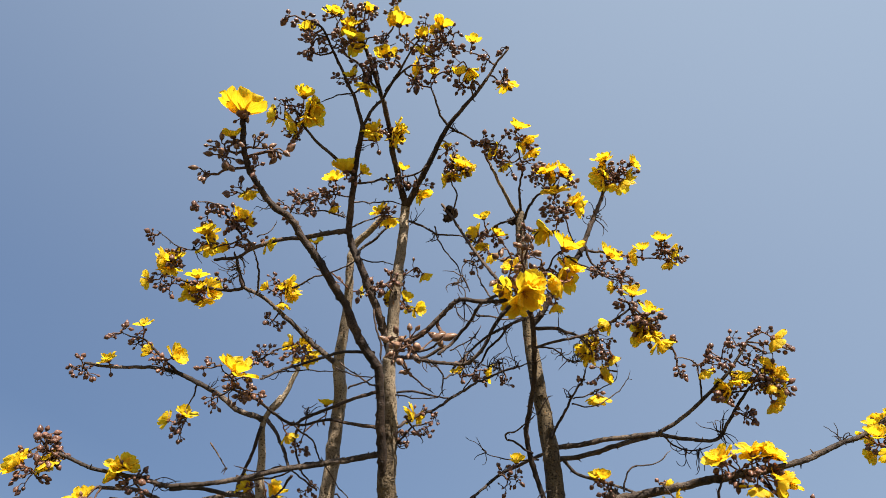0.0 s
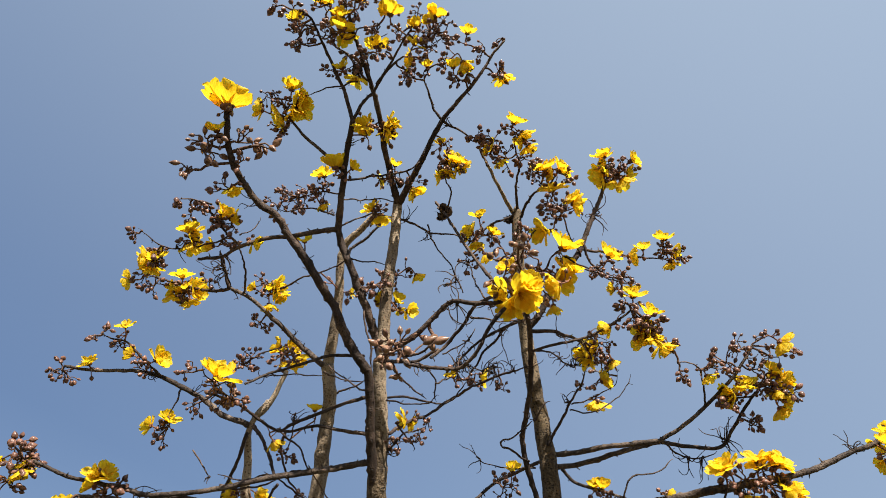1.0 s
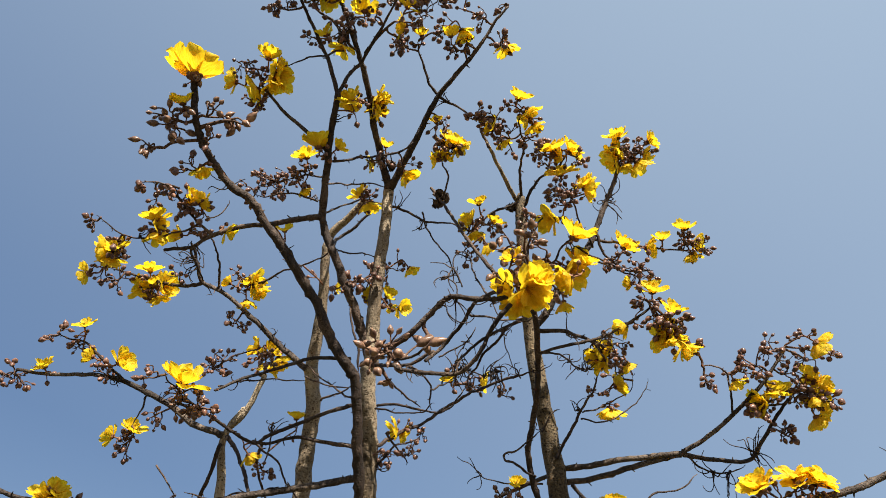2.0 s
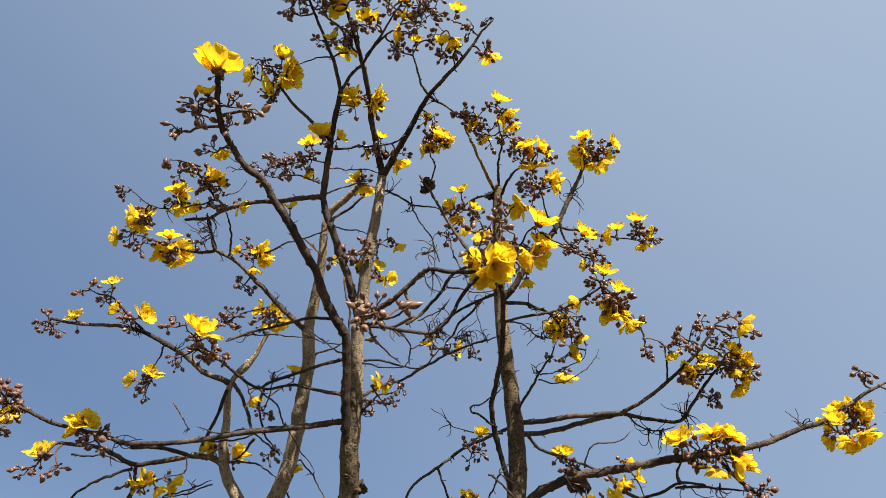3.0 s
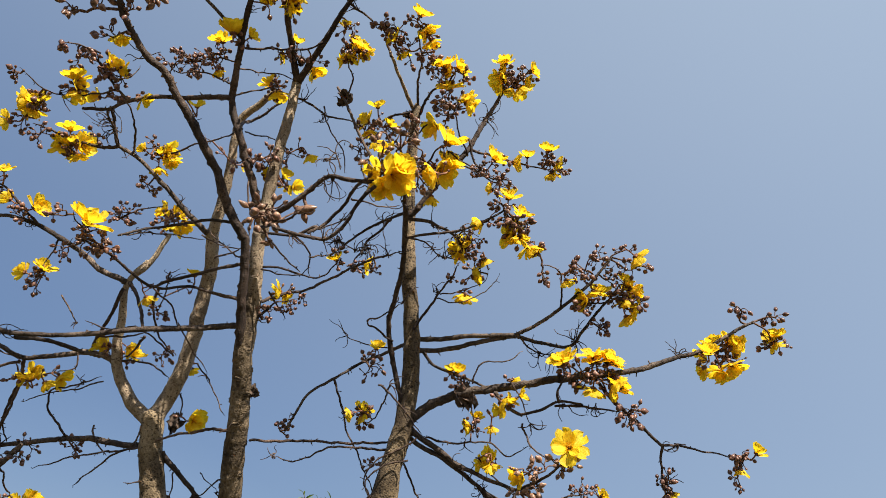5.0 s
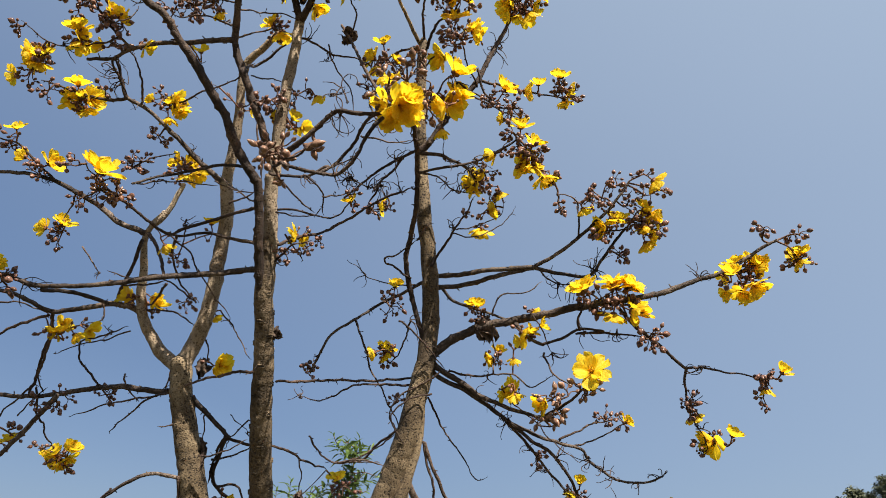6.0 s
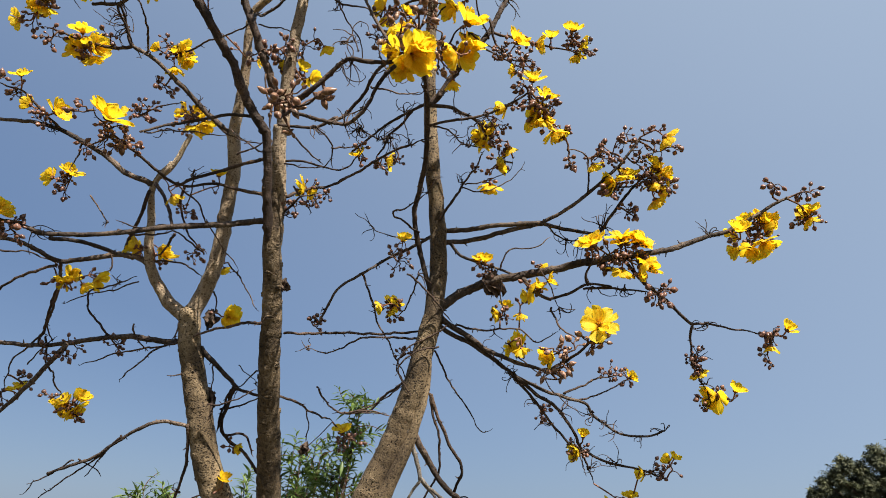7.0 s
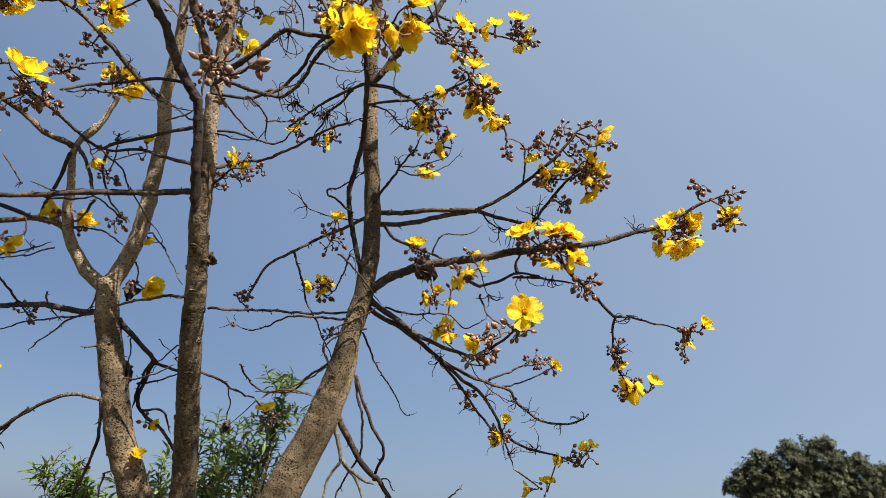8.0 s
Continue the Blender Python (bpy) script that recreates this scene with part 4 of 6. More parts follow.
# ---- buds ----
def bud_mesh(name, slim, material):
    bm = bmesh.new()
    rows_ = [(0.0, 0.1), (0.08, 0.2), (0.2, 0.36), (0.4, 0.46), (0.6, 0.4), (0.78, 0.25), (0.92, 0.1), (1.0, 0.0)]
    rings = []
    for z, r in rows_:
        rings.append([bm.verts.new((math.cos(k * math.tau / 8) * r * slim * (1 + 0.1 * noise.noise((k * 3, z * 5, slim * 9))),
                                    math.sin(k * math.tau / 8) * r * slim, z + 0.03 * (k % 2) * r)) for k in range(8)])
    for a, b in zip(rings, rings[1:]):
        for k in range(8):
            bm.faces.new((a[k], a[(k + 1) % 8], b[(k + 1) % 8], b[k])).smooth = True
    bmesh.ops.remove_doubles(bm, verts=bm.verts, dist=0.002)
    me = bpy.data.meshes.new(name)
    bm.to_mesh(me)
    bm.free()
    me.materials.append(material)
    return me


SMALL_BUDS = [bud_mesh("bud", s, BUD) for s in (0.8, 0.92, 0.7)]
LARGE_BUDS = [bud_mesh("bud", s, RIPE) for s in (0.64, 0.76, 0.56)]
HEADS = []     # where flower stalks branch


def toward_of(d, roll=0.0):
    return Vector(d).to_track_quat("Z", "Y").to_matrix().to_4x4() @ pose(0, 0, 0, 0, 0, roll)


def arc(a, b, sag):
    mid = (a + b) / 2 + Vector((random.uniform(-1, 1), random.uniform(-1, 1), random.uniform(-0.4, 1))) * sag
    return spline([a, mid, b], 3)


def nearest(p, points):
    return min(points, key=lambda q: (q - p).length_squared)


def panicle(x, y, z, spread, count, size):
    """A branching flower stalk with its buds; size is a bud's length."""
    c = Vector((x, y, z))
    count = round(count * 1.3)
    bm = bmesh.new()
    root = nearest(c, WOOD)
    thick = max(0.0016, size * 0.1)
    hub = root.lerp(c, 0.8)
    tube(bm, arc(root, hub, (hub - root).length * 0.2 + 0.004), thick * 1.6, thick * 1.2, 6)
    HEADS.append(hub)
    kind = LARGE_BUDS if size > 0.026 else SMALL_BUDS
    places = []
    forks = []
    for i in range(max(1, count // 3)):
        d = Vector((random.gauss(0, 1), random.gauss(0, 1), random.gauss(0.1, 0.8))).normalized()
        f = c + d * spread * random.uniform(0.25, 0.7)
        tube(bm, arc(hub, f, spread * 0.2), thick * 1.1, thick * 0.8, 5)
        forks.append(f)
    for i in range(count):
        f = forks[i % len(forks)]
        d = ((f - c).normalized() + Vector((random.gauss(0, 0.7), random.gauss(0, 0.7), random.gauss(-0.1, 0.7)))).normalized()
        p = f + d * random.uniform(0.5, 1.1) * min(size, spread)
        line = arc(f, p, size * 0.25)
        tube(bm, line, thick * 0.7, thick * 0.6, 5)
        places.append((p, (line[-1] - line[-2]).normalized(), size * random.choice((0.5, 0.65, 0.8, 0.95, 1.05))))
    head = part("flower_stalk", bm, STALK, tree)
    for p, d, s in places:
        ob = new("bud", random.choice(kind))
        ob.parent = head
        ob.matrix_basis = Matrix.Translation(p - d * s * 0.05) @ toward_of(d, random.uniform(0, 360)) @ Matrix.Scale(s, 4)


def lone_bud(place, way, size):
    """One ripe bud on a short stalk against the wood."""
    p, d = Vector(place), Vector(way).normalized()
    bm = bmesh.new()
    tube(bm, arc(nearest(p - d * 0.02, WOOD), p, 0.004), 0.0028, 0.0022, 6)
    stalk = part("flower_stalk", bm, STALK, tree)
    ob = new("bud", LARGE_BUDS[2])
    ob.parent = stalk
    ob.matrix_basis = Matrix.Translation(p) @ toward_of(d) @ Matrix.Scale(size, 4)


lone_bud((-0.003, 1.490, 2.460), (0.040, -0.010, 0.010), 0.044)
lone_bud((-0.031, 1.560, 2.497), (0.047, -0.010, 0.023), 0.046)


# ---- flowers ----
def petal_mesh(a0, a1, seed, wide):
    """A notched, rippled petal of length 1 that starts at a0 degrees from the flower's axis and ends at a1."""
    rnd = random.Random(seed)
    nu, nv = 8, 13
    bm = bmesh.new()
    grid = []
    x = z = 0.0
    ph = rnd.uniform(0, 6)
    for i in range(nu + 1):
        u = i / nu
        ang = radians(a0 + (a1 - a0) * u ** 1.2)
        half = wide * 0.5 * (0.14 + 0.86 * math.sin(math.pi * u * 0.62) ** 1.15)
        if u > 0.7:
            half *= math.sqrt(1 - ((u - 0.7) / 0.325) ** 2)
        row = []
        for j in range(nv):
            v = 2 * j / (nv - 1) - 1
            notch = -0.1 * math.exp(-(v / 0.3) ** 2) * max(0, u - 0.7) / 0.3
            rip = (0.045 * math.sin(v * 4 + ph) + 0.022 * math.sin(v * 10 + ph * 2)) * u * u + 0.07 * noise.noise((v * 1.2, u * 1.8, seed))
            cup = 0.3 * half * v * v
            notch += (0.07 * noise.noise((v * 3.5, seed * 2.3, 0.4)) + 0.03 * noise.noise((v * 9, seed, 7.1))) * u ** 3
            n_out = Vector((math.cos(ang), 0, -math.sin(ang)))
            p = Vector((x, half * v, z)) + Vector((math.sin(ang), 0, math.cos(ang))) * notch + n_out * (rip - cup)
            row.append(bm.verts.new(p))
        grid.append(row)
        x += math.sin(ang) / nu
        z += math.cos(ang) / nu
    for i in range(nu):
        for j in range(nv - 1):
            bm.faces.new((grid[i][j], grid[i][j + 1], grid[i + 1][j + 1], grid[i + 1][j])).smooth = True
    me = bpy.data.meshes.new("petal")
    bm.to_mesh(me)
    bm.free()
    me.materials.append(PETAL)
    return me


PETALS = {"cup": [petal_mesh(62, 20, s, 0.84) for s in (1, 2, 3)],
          "half": [petal_mesh(68, 46, s, 0.86) for s in (4, 5, 6)],
          "wide": [petal_mesh(64, 92, s, 0.84) for s in (7, 8, 9, 10)]}


def stamen_mesh():
    bm = bmesh.new()
    rnd = random.Random(5)
    for i in range(34):
        a, t = rnd.uniform(0, math.tau), radians(rnd.uniform(0, 42))
        tip = Vector((math.sin(t) * math.cos(a), math.sin(t) * math.sin(a), math.cos(t))) * rnd.uniform(0.24, 0.36)
        base = Vector((tip.x, tip.y, 0)) * 0.2
        tube(bm, [base, (base + tip) / 2 + Vector((0, 0, 0.02)), tip], 0.008, 0.006, 3)
        tube(bm, [tip, tip * 1.06, tip * 1.12], 0.016, 0.012, 4)
    me = bpy.data.meshes.new("stamen_tuft")
    bm.to_mesh(me)
    bm.free()
    me.materials.append(STAMEN)
    return me


STAMENS = stamen_mesh()


def flower(place, way, width, shape=""):
    """A flower whose middle is at place, facing along way, width metres across."""
    c, d = Vector(place), Vector(way).normalized()
    form, ratio = ("wide", 1.62) if width > 0.072 else (("half", 1.22) if width > 0.04 else ("cup", 1.0))
    if shape:
        form, ratio = shape, 1.3
    size = width / ratio
    base = c - d * size * (0.16 if form == "wide" else 0.36)
    bm = bmesh.new()
    root = nearest(base - d * 0.03, HEADS)
    other = nearest(base - d * 0.03, WOOD)
    if (other - base).length < (root - base).length:
        root = other
    pull = base - d * min(0.03, 0.5 * (base - root).length)
    way_ = spline([root, root.lerp(pull, 0.6) + Vector((0, 0, 0.003)), pull, base], 4)
    tube(bm, way_, 0.0026, 0.0022, 6)
    beside = []
    for k in range(random.choice((2, 3, 3, 4))):
        q = way_[random.randrange(len(way_) // 3, len(way_) - 2)]
        e = Vector((random.gauss(0, 1), random.gauss(0, 1), random.gauss(0, 1))).normalized() - d * 0.3
        tip = q + e * random.uniform(0.012, 0.026)
        tube(bm, arc(q, tip, 0.004), 0.0017, 0.0014, 5)
        beside.append((tip, (tip - q).normalized()))
    spin = random.uniform(0, 72)
    cup = 0.62 if form == "wide" else 1.0
    for k in range(5):
        m = Matrix.Translation(base) @ toward_of(d, spin + 36 + 72 * k) @ Matrix.Scale(cup, 4)
        rows_ = []
        for i in range(5):
            u = i / 4
            t = radians(70 - 45 * u)
            h = 0.15 * math.sin(math.pi * (0.2 + 0.75 * u)) * size
            q = Vector((0.05 + 0.34 * u * math.sin(t), 0, -0.07 + 0.26 * u * math.cos(t))) * size
            rows_.append([bm.verts.new(m @ (q + Vector((0.0, s * h, 0)))) for s in (-1, 0, 1)])
        for a, b in zip(rows_, rows_[1:]):
            for j in range(2):
                bm.faces.new((a[j], a[j + 1], b[j + 1], b[j])).smooth = True
    tube(bm, [base - d * size * 0.08, base - d * size * 0.03, base + d * size * 0.03], size * 0.05, size * 0.12, 8)
    ob = part("flower", bm, CALYX, tree)
    for q, e in beside:
        s = new("bud", random.choice(SMALL_BUDS))
        s.parent = ob
        s.matrix_basis = Matrix.Translation(q - e * 0.001) @ toward_of(e, random.uniform(0, 360)) @ Matrix.Scale(random.uniform(0.012, 0.02), 4)
    outer = 6 if width > 0.12 else 5
    inner = 6 if width > 0.1 else (random.choice((2, 3, 4)) if width > 0.045 else random.choice((0, 1, 2)))
    for k in range(outer + inner):
        p = new("petal", random.choice(PETALS[form]))
        p.parent = ob
        turn = 360 / outer * k if k < outer else 36 + 360 / inner * k
        lift = random.uniform(0.92, 1.12) if k < outer else random.uniform(0.7, 0.92)
        p.matrix_basis = (Matrix.Translation(base) @ toward_of(d, spin + turn + random.uniform(-9, 9))
                          @ pose(0, 0, 0, random.uniform(-16, 16), random.uniform(-20, 18) - (0 if k < outer else 16), 0) @ Matrix.Scale(size * lift, 4))
    if form != "cup":
        p = new("stamen_tuft", STAMENS)
        p.parent = ob
        p.matrix_basis = Matrix.Translation(base) @ toward_of(d) @ Matrix.Scale(size, 4)


panicle(-0.433, 1.220, 3.387, 0.035, 8, 0.0210)
panicle(-0.351, 1.240, 3.398, 0.040, 12, 0.0200)
panicle(-0.315, 1.200, 3.376, 0.030, 8, 0.0190)
panicle(-0.488, 1.180, 3.484, 0.022, 4, 0.0250)
panicle(-0.209, 1.250, 3.340, 0.035, 9, 0.0190)
panicle(-0.243, 1.300, 3.337, 0.040, 13, 0.0180)
panicle(-0.123, 1.220, 3.381, 0.030, 8, 0.0200)
panicle(-0.021, 1.200, 3.370, 0.035, 9, 0.0210)
panicle(0.025, 1.200, 3.334, 0.028, 5, 0.0200)
panicle(-0.021, 1.220, 3.304, 0.022, 4, 0.0220)
panicle(-0.084, 1.300, 3.308, 0.030, 8, 0.0220)
panicle(-0.161, 1.250, 3.352, 0.025, 5, 0.0200)
panicle(-0.283, 1.180, 3.484, 0.030, 8, 0.0200)
panicle(-0.184, 1.200, 3.401, 0.016, 4, 0.0180)
panicle(-0.261, 1.180, 3.445, 0.030, 6, 0.0190)
panicle(-0.407, 1.250, 3.364, 0.035, 7, 0.0200)
panicle(0.148, 1.310, 3.436, 0.022, 5, 0.0200)
panicle(-0.456, 1.193, 3.460, 0.048, 12, 0.0211)
panicle(-0.432, 1.238, 3.402, 0.033, 9, 0.0211)
panicle(-0.335, 1.160, 3.478, 0.055, 12, 0.0188)
panicle(-0.246, 1.153, 3.474, 0.040, 9, 0.0188)
panicle(-0.257, 1.296, 3.352, 0.048, 18, 0.0170)
panicle(-0.079, 1.360, 3.356, 0.034, 12, 0.0196)
panicle(0.011, 1.191, 3.340, 0.064, 23, 0.0183)
panicle(-0.188, 1.212, 3.386, 0.047, 10, 0.0166)
panicle(0.102, 1.353, 3.377, 0.030, 9, 0.0196)
panicle(0.217, 1.291, 3.469, 0.023, 5, 0.0219)
panicle(0.198, 1.367, 3.371, 0.030, 9, 0.0219)
panicle(0.148, 1.309, 3.432, 0.023, 6, 0.0196)
panicle(0.068, 1.362, 3.365, 0.027, 8, 0.0196)
panicle(-0.319, 1.303, 3.318, 0.033, 8, 0.0169)
panicle(-0.512, 1.329, 3.231, 0.043, 13, 0.0187)
panicle(-0.468, 1.396, 3.151, 0.043, 12, 0.0208)
panicle(-0.509, 1.356, 3.044, 0.028, 5, 0.0378)
panicle(-0.661, 1.354, 3.034, 0.051, 17, 0.0308)
panicle(-0.706, 1.401, 2.975, 0.027, 6, 0.0308)
panicle(-0.571, 1.353, 3.048, 0.038, 8, 0.0275)
panicle(-0.609, 1.293, 3.125, 0.014, 5, 0.0310)
panicle(-0.580, 1.401, 2.999, 0.021, 6, 0.0259)
panicle(-0.614, 1.452, 2.946, 0.028, 6, 0.0243)
panicle(-0.808, 1.549, 2.998, 0.018, 5, 0.0256)
panicle(-0.469, 1.661, 3.104, 0.082, 44, 0.0203)
panicle(-0.373, 1.606, 3.101, 0.058, 18, 0.0199)
panicle(-0.704, 1.606, 2.980, 0.052, 16, 0.0235)
panicle(-0.940, 1.640, 2.936, 0.026, 6, 0.0235)
panicle(-0.866, 1.679, 2.886, 0.048, 13, 0.0235)
panicle(-1.005, 1.947, 2.945, 0.050, 12, 0.0215)
panicle(-0.681, 1.668, 2.925, 0.045, 10, 0.0194)
panicle(-0.625, 2.010, 2.828, 0.045, 13, 0.0213)
panicle(-0.623, 1.943, 2.962, 0.046, 13, 0.0192)
panicle(-0.910, 1.968, 2.954, 0.054, 13, 0.0217)
panicle(-0.514, 1.630, 3.046, 0.038, 10, 0.0220)
panicle(-1.280, 2.057, 2.671, 0.052, 18, 0.0230)
panicle(-1.125, 1.954, 2.753, 0.036, 9, 0.0227)
panicle(-1.066, 1.974, 2.728, 0.032, 9, 0.0205)
panicle(-0.977, 2.030, 2.657, 0.036, 10, 0.0205)
panicle(-0.669, 1.690, 2.483, 0.030, 6, 0.0231)
panicle(-0.606, 1.745, 2.442, 0.055, 13, 0.0262)
panicle(-0.895, 2.126, 2.484, 0.047, 16, 0.0202)
panicle(-0.529, 2.030, 2.705, 0.052, 13, 0.0207)
panicle(-0.559, 1.803, 2.582, 0.050, 12, 0.0184)
panicle(-0.180, 1.801, 2.839, 0.035, 8, 0.0221)
panicle(-1.210, 1.915, 2.316, 0.075, 29, 0.0257)
panicle(-1.234, 1.925, 2.242, 0.040, 16, 0.0213)
panicle(-0.932, 1.964, 2.254, 0.031, 8, 0.0257)
panicle(-0.100, 1.568, 2.493, 0.066, 20, 0.0314)
panicle(0.002, 1.587, 2.523, 0.016, 4, 0.0384)
panicle(-0.100, 1.661, 2.459, 0.016, 4, 0.0291)
panicle(-0.246, 1.726, 2.783, 0.048, 13, 0.0232)
panicle(-0.176, 1.743, 2.822, 0.026, 6, 0.0236)
panicle(-0.441, 2.142, 2.269, 0.033, 9, 0.0191)
panicle(0.042, 1.618, 3.208, 0.060, 23, 0.0206)
panicle(0.031, 1.537, 3.251, 0.035, 8, 0.0203)
panicle(0.185, 1.514, 3.231, 0.058, 23, 0.0200)
panicle(0.227, 1.576, 3.207, 0.047, 16, 0.0203)
panicle(0.296, 1.570, 3.215, 0.043, 13, 0.0203)
panicle(0.378, 1.605, 3.018, 0.064, 26, 0.0216)
panicle(0.315, 1.549, 3.126, 0.042, 13, 0.0196)
panicle(0.595, 1.616, 3.186, 0.047, 13, 0.0205)
panicle(0.229, 1.525, 2.761, 0.067, 18, 0.0303)
panicle(0.299, 1.589, 2.703, 0.058, 16, 0.0272)
panicle(0.176, 1.471, 2.641, 0.035, 9, 0.0285)
panicle(0.497, 1.663, 2.821, 0.040, 18, 0.0188)
panicle(0.569, 1.668, 2.791, 0.050, 20, 0.0186)
panicle(0.785, 1.727, 2.923, 0.046, 17, 0.0198)
panicle(0.575, 1.683, 2.705, 0.028, 8, 0.0229)
panicle(0.634, 1.694, 2.635, 0.049, 16, 0.0243)
panicle(0.670, 1.702, 2.614, 0.024, 6, 0.0224)
panicle(0.506, 1.811, 2.644, 0.051, 18, 0.0188)
panicle(0.543, 1.979, 2.624, 0.042, 14, 0.0199)
panicle(0.452, 1.960, 2.558, 0.019, 6, 0.0172)
panicle(0.487, 1.851, 2.618, 0.044, 12, 0.0211)
panicle(0.176, 1.806, 3.065, 0.061, 16, 0.0211)
panicle(0.111, 1.760, 3.002, 0.040, 12, 0.0205)
panicle(0.109, 1.772, 2.925, 0.047, 12, 0.0201)
panicle(0.742, 1.840, 2.558, 0.029, 9, 0.0206)
panicle(0.875, 1.818, 2.586, 0.054, 16, 0.0227)
panicle(0.964, 1.785, 2.629, 0.025, 6, 0.0206)
panicle(1.059, 1.865, 2.496, 0.046, 18, 0.0225)
panicle(0.964, 1.935, 2.436, 0.036, 13, 0.0206)
panicle(0.988, 1.866, 2.525, 0.050, 16, 0.0186)
panicle(0.891, 1.868, 2.498, 0.039, 9, 0.0225)
panicle(0.856, 1.859, 2.242, 0.069, 26, 0.0229)
panicle(0.916, 1.848, 2.225, 0.042, 13, 0.0210)
panicle(-0.120, 1.995, 2.397, 0.040, 13, 0.0188)
panicle(-0.031, 2.068, 2.486, 0.023, 8, 0.0176)
panicle(0.139, 2.191, 2.694, 0.038, 12, 0.0218)
panicle(0.063, 2.095, 2.695, 0.029, 8, 0.0211)
panicle(-0.127, 1.835, 2.906, 0.036, 9, 0.0182)
panicle(-0.180, 1.580, 3.116, 0.042, 12, 0.0176)
panicle(-0.086, 1.627, 3.148, 0.039, 10, 0.0181)
panicle(-0.205, 1.702, 3.070, 0.043, 12, 0.0182)
panicle(-0.224, 1.457, 3.219, 0.034, 12, 0.0173)
panicle(-0.161, 1.492, 3.230, 0.031, 10, 0.0176)
panicle(0.227, 2.252, 2.342, 0.055, 16, 0.0203)
panicle(0.030, 1.339, 3.395, 0.034, 9, 0.0196)
panicle(-0.057, 2.333, 2.110, 0.034, 10, 0.0218)
panicle(0.993, 1.858, 2.121, 0.047, 21, 0.0236)
panicle(0.778, 1.816, 1.943, 0.035, 9, 0.0289)
panicle(0.726, 1.933, 1.934, 0.061, 18, 0.0289)
panicle(0.698, 1.996, 1.907, 0.037, 9, 0.0264)
panicle(1.156, 2.014, 1.970, 0.054, 20, 0.0202)
panicle(1.231, 2.081, 1.860, 0.035, 12, 0.0200)
panicle(1.403, 1.965, 2.057, 0.039, 12, 0.0209)
panicle(1.397, 2.008, 2.003, 0.023, 6, 0.0193)
panicle(1.445, 1.752, 2.336, 0.039, 12, 0.0194)
panicle(1.327, 1.704, 2.440, 0.023, 6, 0.0213)
panicle(1.418, 1.707, 2.425, 0.029, 8, 0.0212)
panicle(1.339, 1.838, 2.318, 0.053, 18, 0.0210)
panicle(0.741, 2.290, 1.836, 0.034, 17, 0.0178)
panicle(0.870, 2.372, 1.731, 0.051, 21, 0.0178)
panicle(0.952, 2.206, 1.968, 0.045, 12, 0.0199)
panicle(1.013, 2.216, 1.967, 0.028, 6, 0.0180)
panicle(0.526, 2.088, 2.254, 0.029, 12, 0.0187)
panicle(0.579, 2.162, 2.134, 0.036, 10, 0.0185)
panicle(0.094, 2.708, 1.776, 0.055, 21, 0.0204)
panicle(-0.960, 2.711, 1.845, 0.056, 18, 0.0231)
panicle(-1.062, 2.525, 1.901, 0.034, 10, 0.0220)
panicle(-0.721, 2.389, 2.014, 0.034, 12, 0.0195)
panicle(-0.874, 2.417, 2.015, 0.038, 9, 0.0197)
panicle(0.221, 2.335, 2.187, 0.039, 13, 0.0223)
panicle(1.121, 2.317, 1.679, 0.043, 10, 0.0171)
panicle(0.268, 2.275, 2.008, 0.029, 10, 0.0186)
panicle(-0.936, 2.304, 2.208, 0.031, 9, 0.0199)
panicle(-0.941, 1.989, 2.239, 0.035, 10, 0.0224)
panicle(-1.131, 2.551, 1.868, 0.034, 9, 0.0220)
panicle(-0.578, 1.800, 2.561, 0.035, 12, 0.0183)
panicle(-0.567, 1.761, 2.428, 0.047, 18, 0.0211)
panicle(-0.470, 2.035, 2.376, 0.033, 10, 0.0190)
panicle(-0.680, 1.774, 2.418, 0.027, 8, 0.0192)
panicle(-0.603, 1.725, 2.463, 0.030, 8, 0.0191)
panicle(-0.428, 1.804, 2.580, 0.032, 9, 0.0164)
panicle(-0.062, 1.985, 2.398, 0.033, 10, 0.0187)
panicle(0.195, 1.891, 2.523, 0.029, 8, 0.0187)
panicle(0.973, 1.837, 2.563, 0.032, 9, 0.0186)
panicle(0.904, 1.897, 2.486, 0.032, 9, 0.0186)
panicle(-0.148, 1.124, 3.420, 0.039, 10, 0.0182)
panicle(-0.042, 1.149, 3.382, 0.039, 12, 0.0182)
panicle(-0.026, 1.304, 3.409, 0.038, 10, 0.0195)
panicle(-0.280, 1.160, 3.478, 0.033, 9, 0.0188)
panicle(-0.410, 1.213, 3.434, 0.029, 8, 0.0190)
panicle(0.128, 1.527, 3.239, 0.035, 10, 0.0201)
panicle(0.342, 1.608, 3.130, 0.039, 12, 0.0201)
panicle(0.424, 1.544, 3.095, 0.034, 9, 0.0194)
panicle(0.374, 1.608, 2.977, 0.041, 12, 0.0192)
panicle(0.575, 1.601, 3.205, 0.036, 9, 0.0205)
panicle(0.645, 1.601, 3.205, 0.032, 9, 0.0205)
panicle(0.733, 1.707, 2.924, 0.034, 10, 0.0196)
panicle(0.710, 1.783, 2.631, 0.029, 8, 0.0215)
panicle(0.604, 1.694, 2.660, 0.035, 9, 0.0210)
panicle(0.269, 1.631, 2.923, 0.041, 10, 0.0221)
panicle(0.301, 1.612, 2.795, 0.046, 12, 0.0264)
panicle(1.024, 1.811, 2.596, 0.032, 9, 0.0206)
panicle(0.925, 1.794, 2.617, 0.032, 9, 0.0206)
panicle(0.835, 1.827, 2.575, 0.025, 6, 0.0206)
panicle(1.076, 1.788, 2.594, 0.021, 6, 0.0204)
panicle(-1.189, 1.931, 2.296, 0.041, 13, 0.0206)
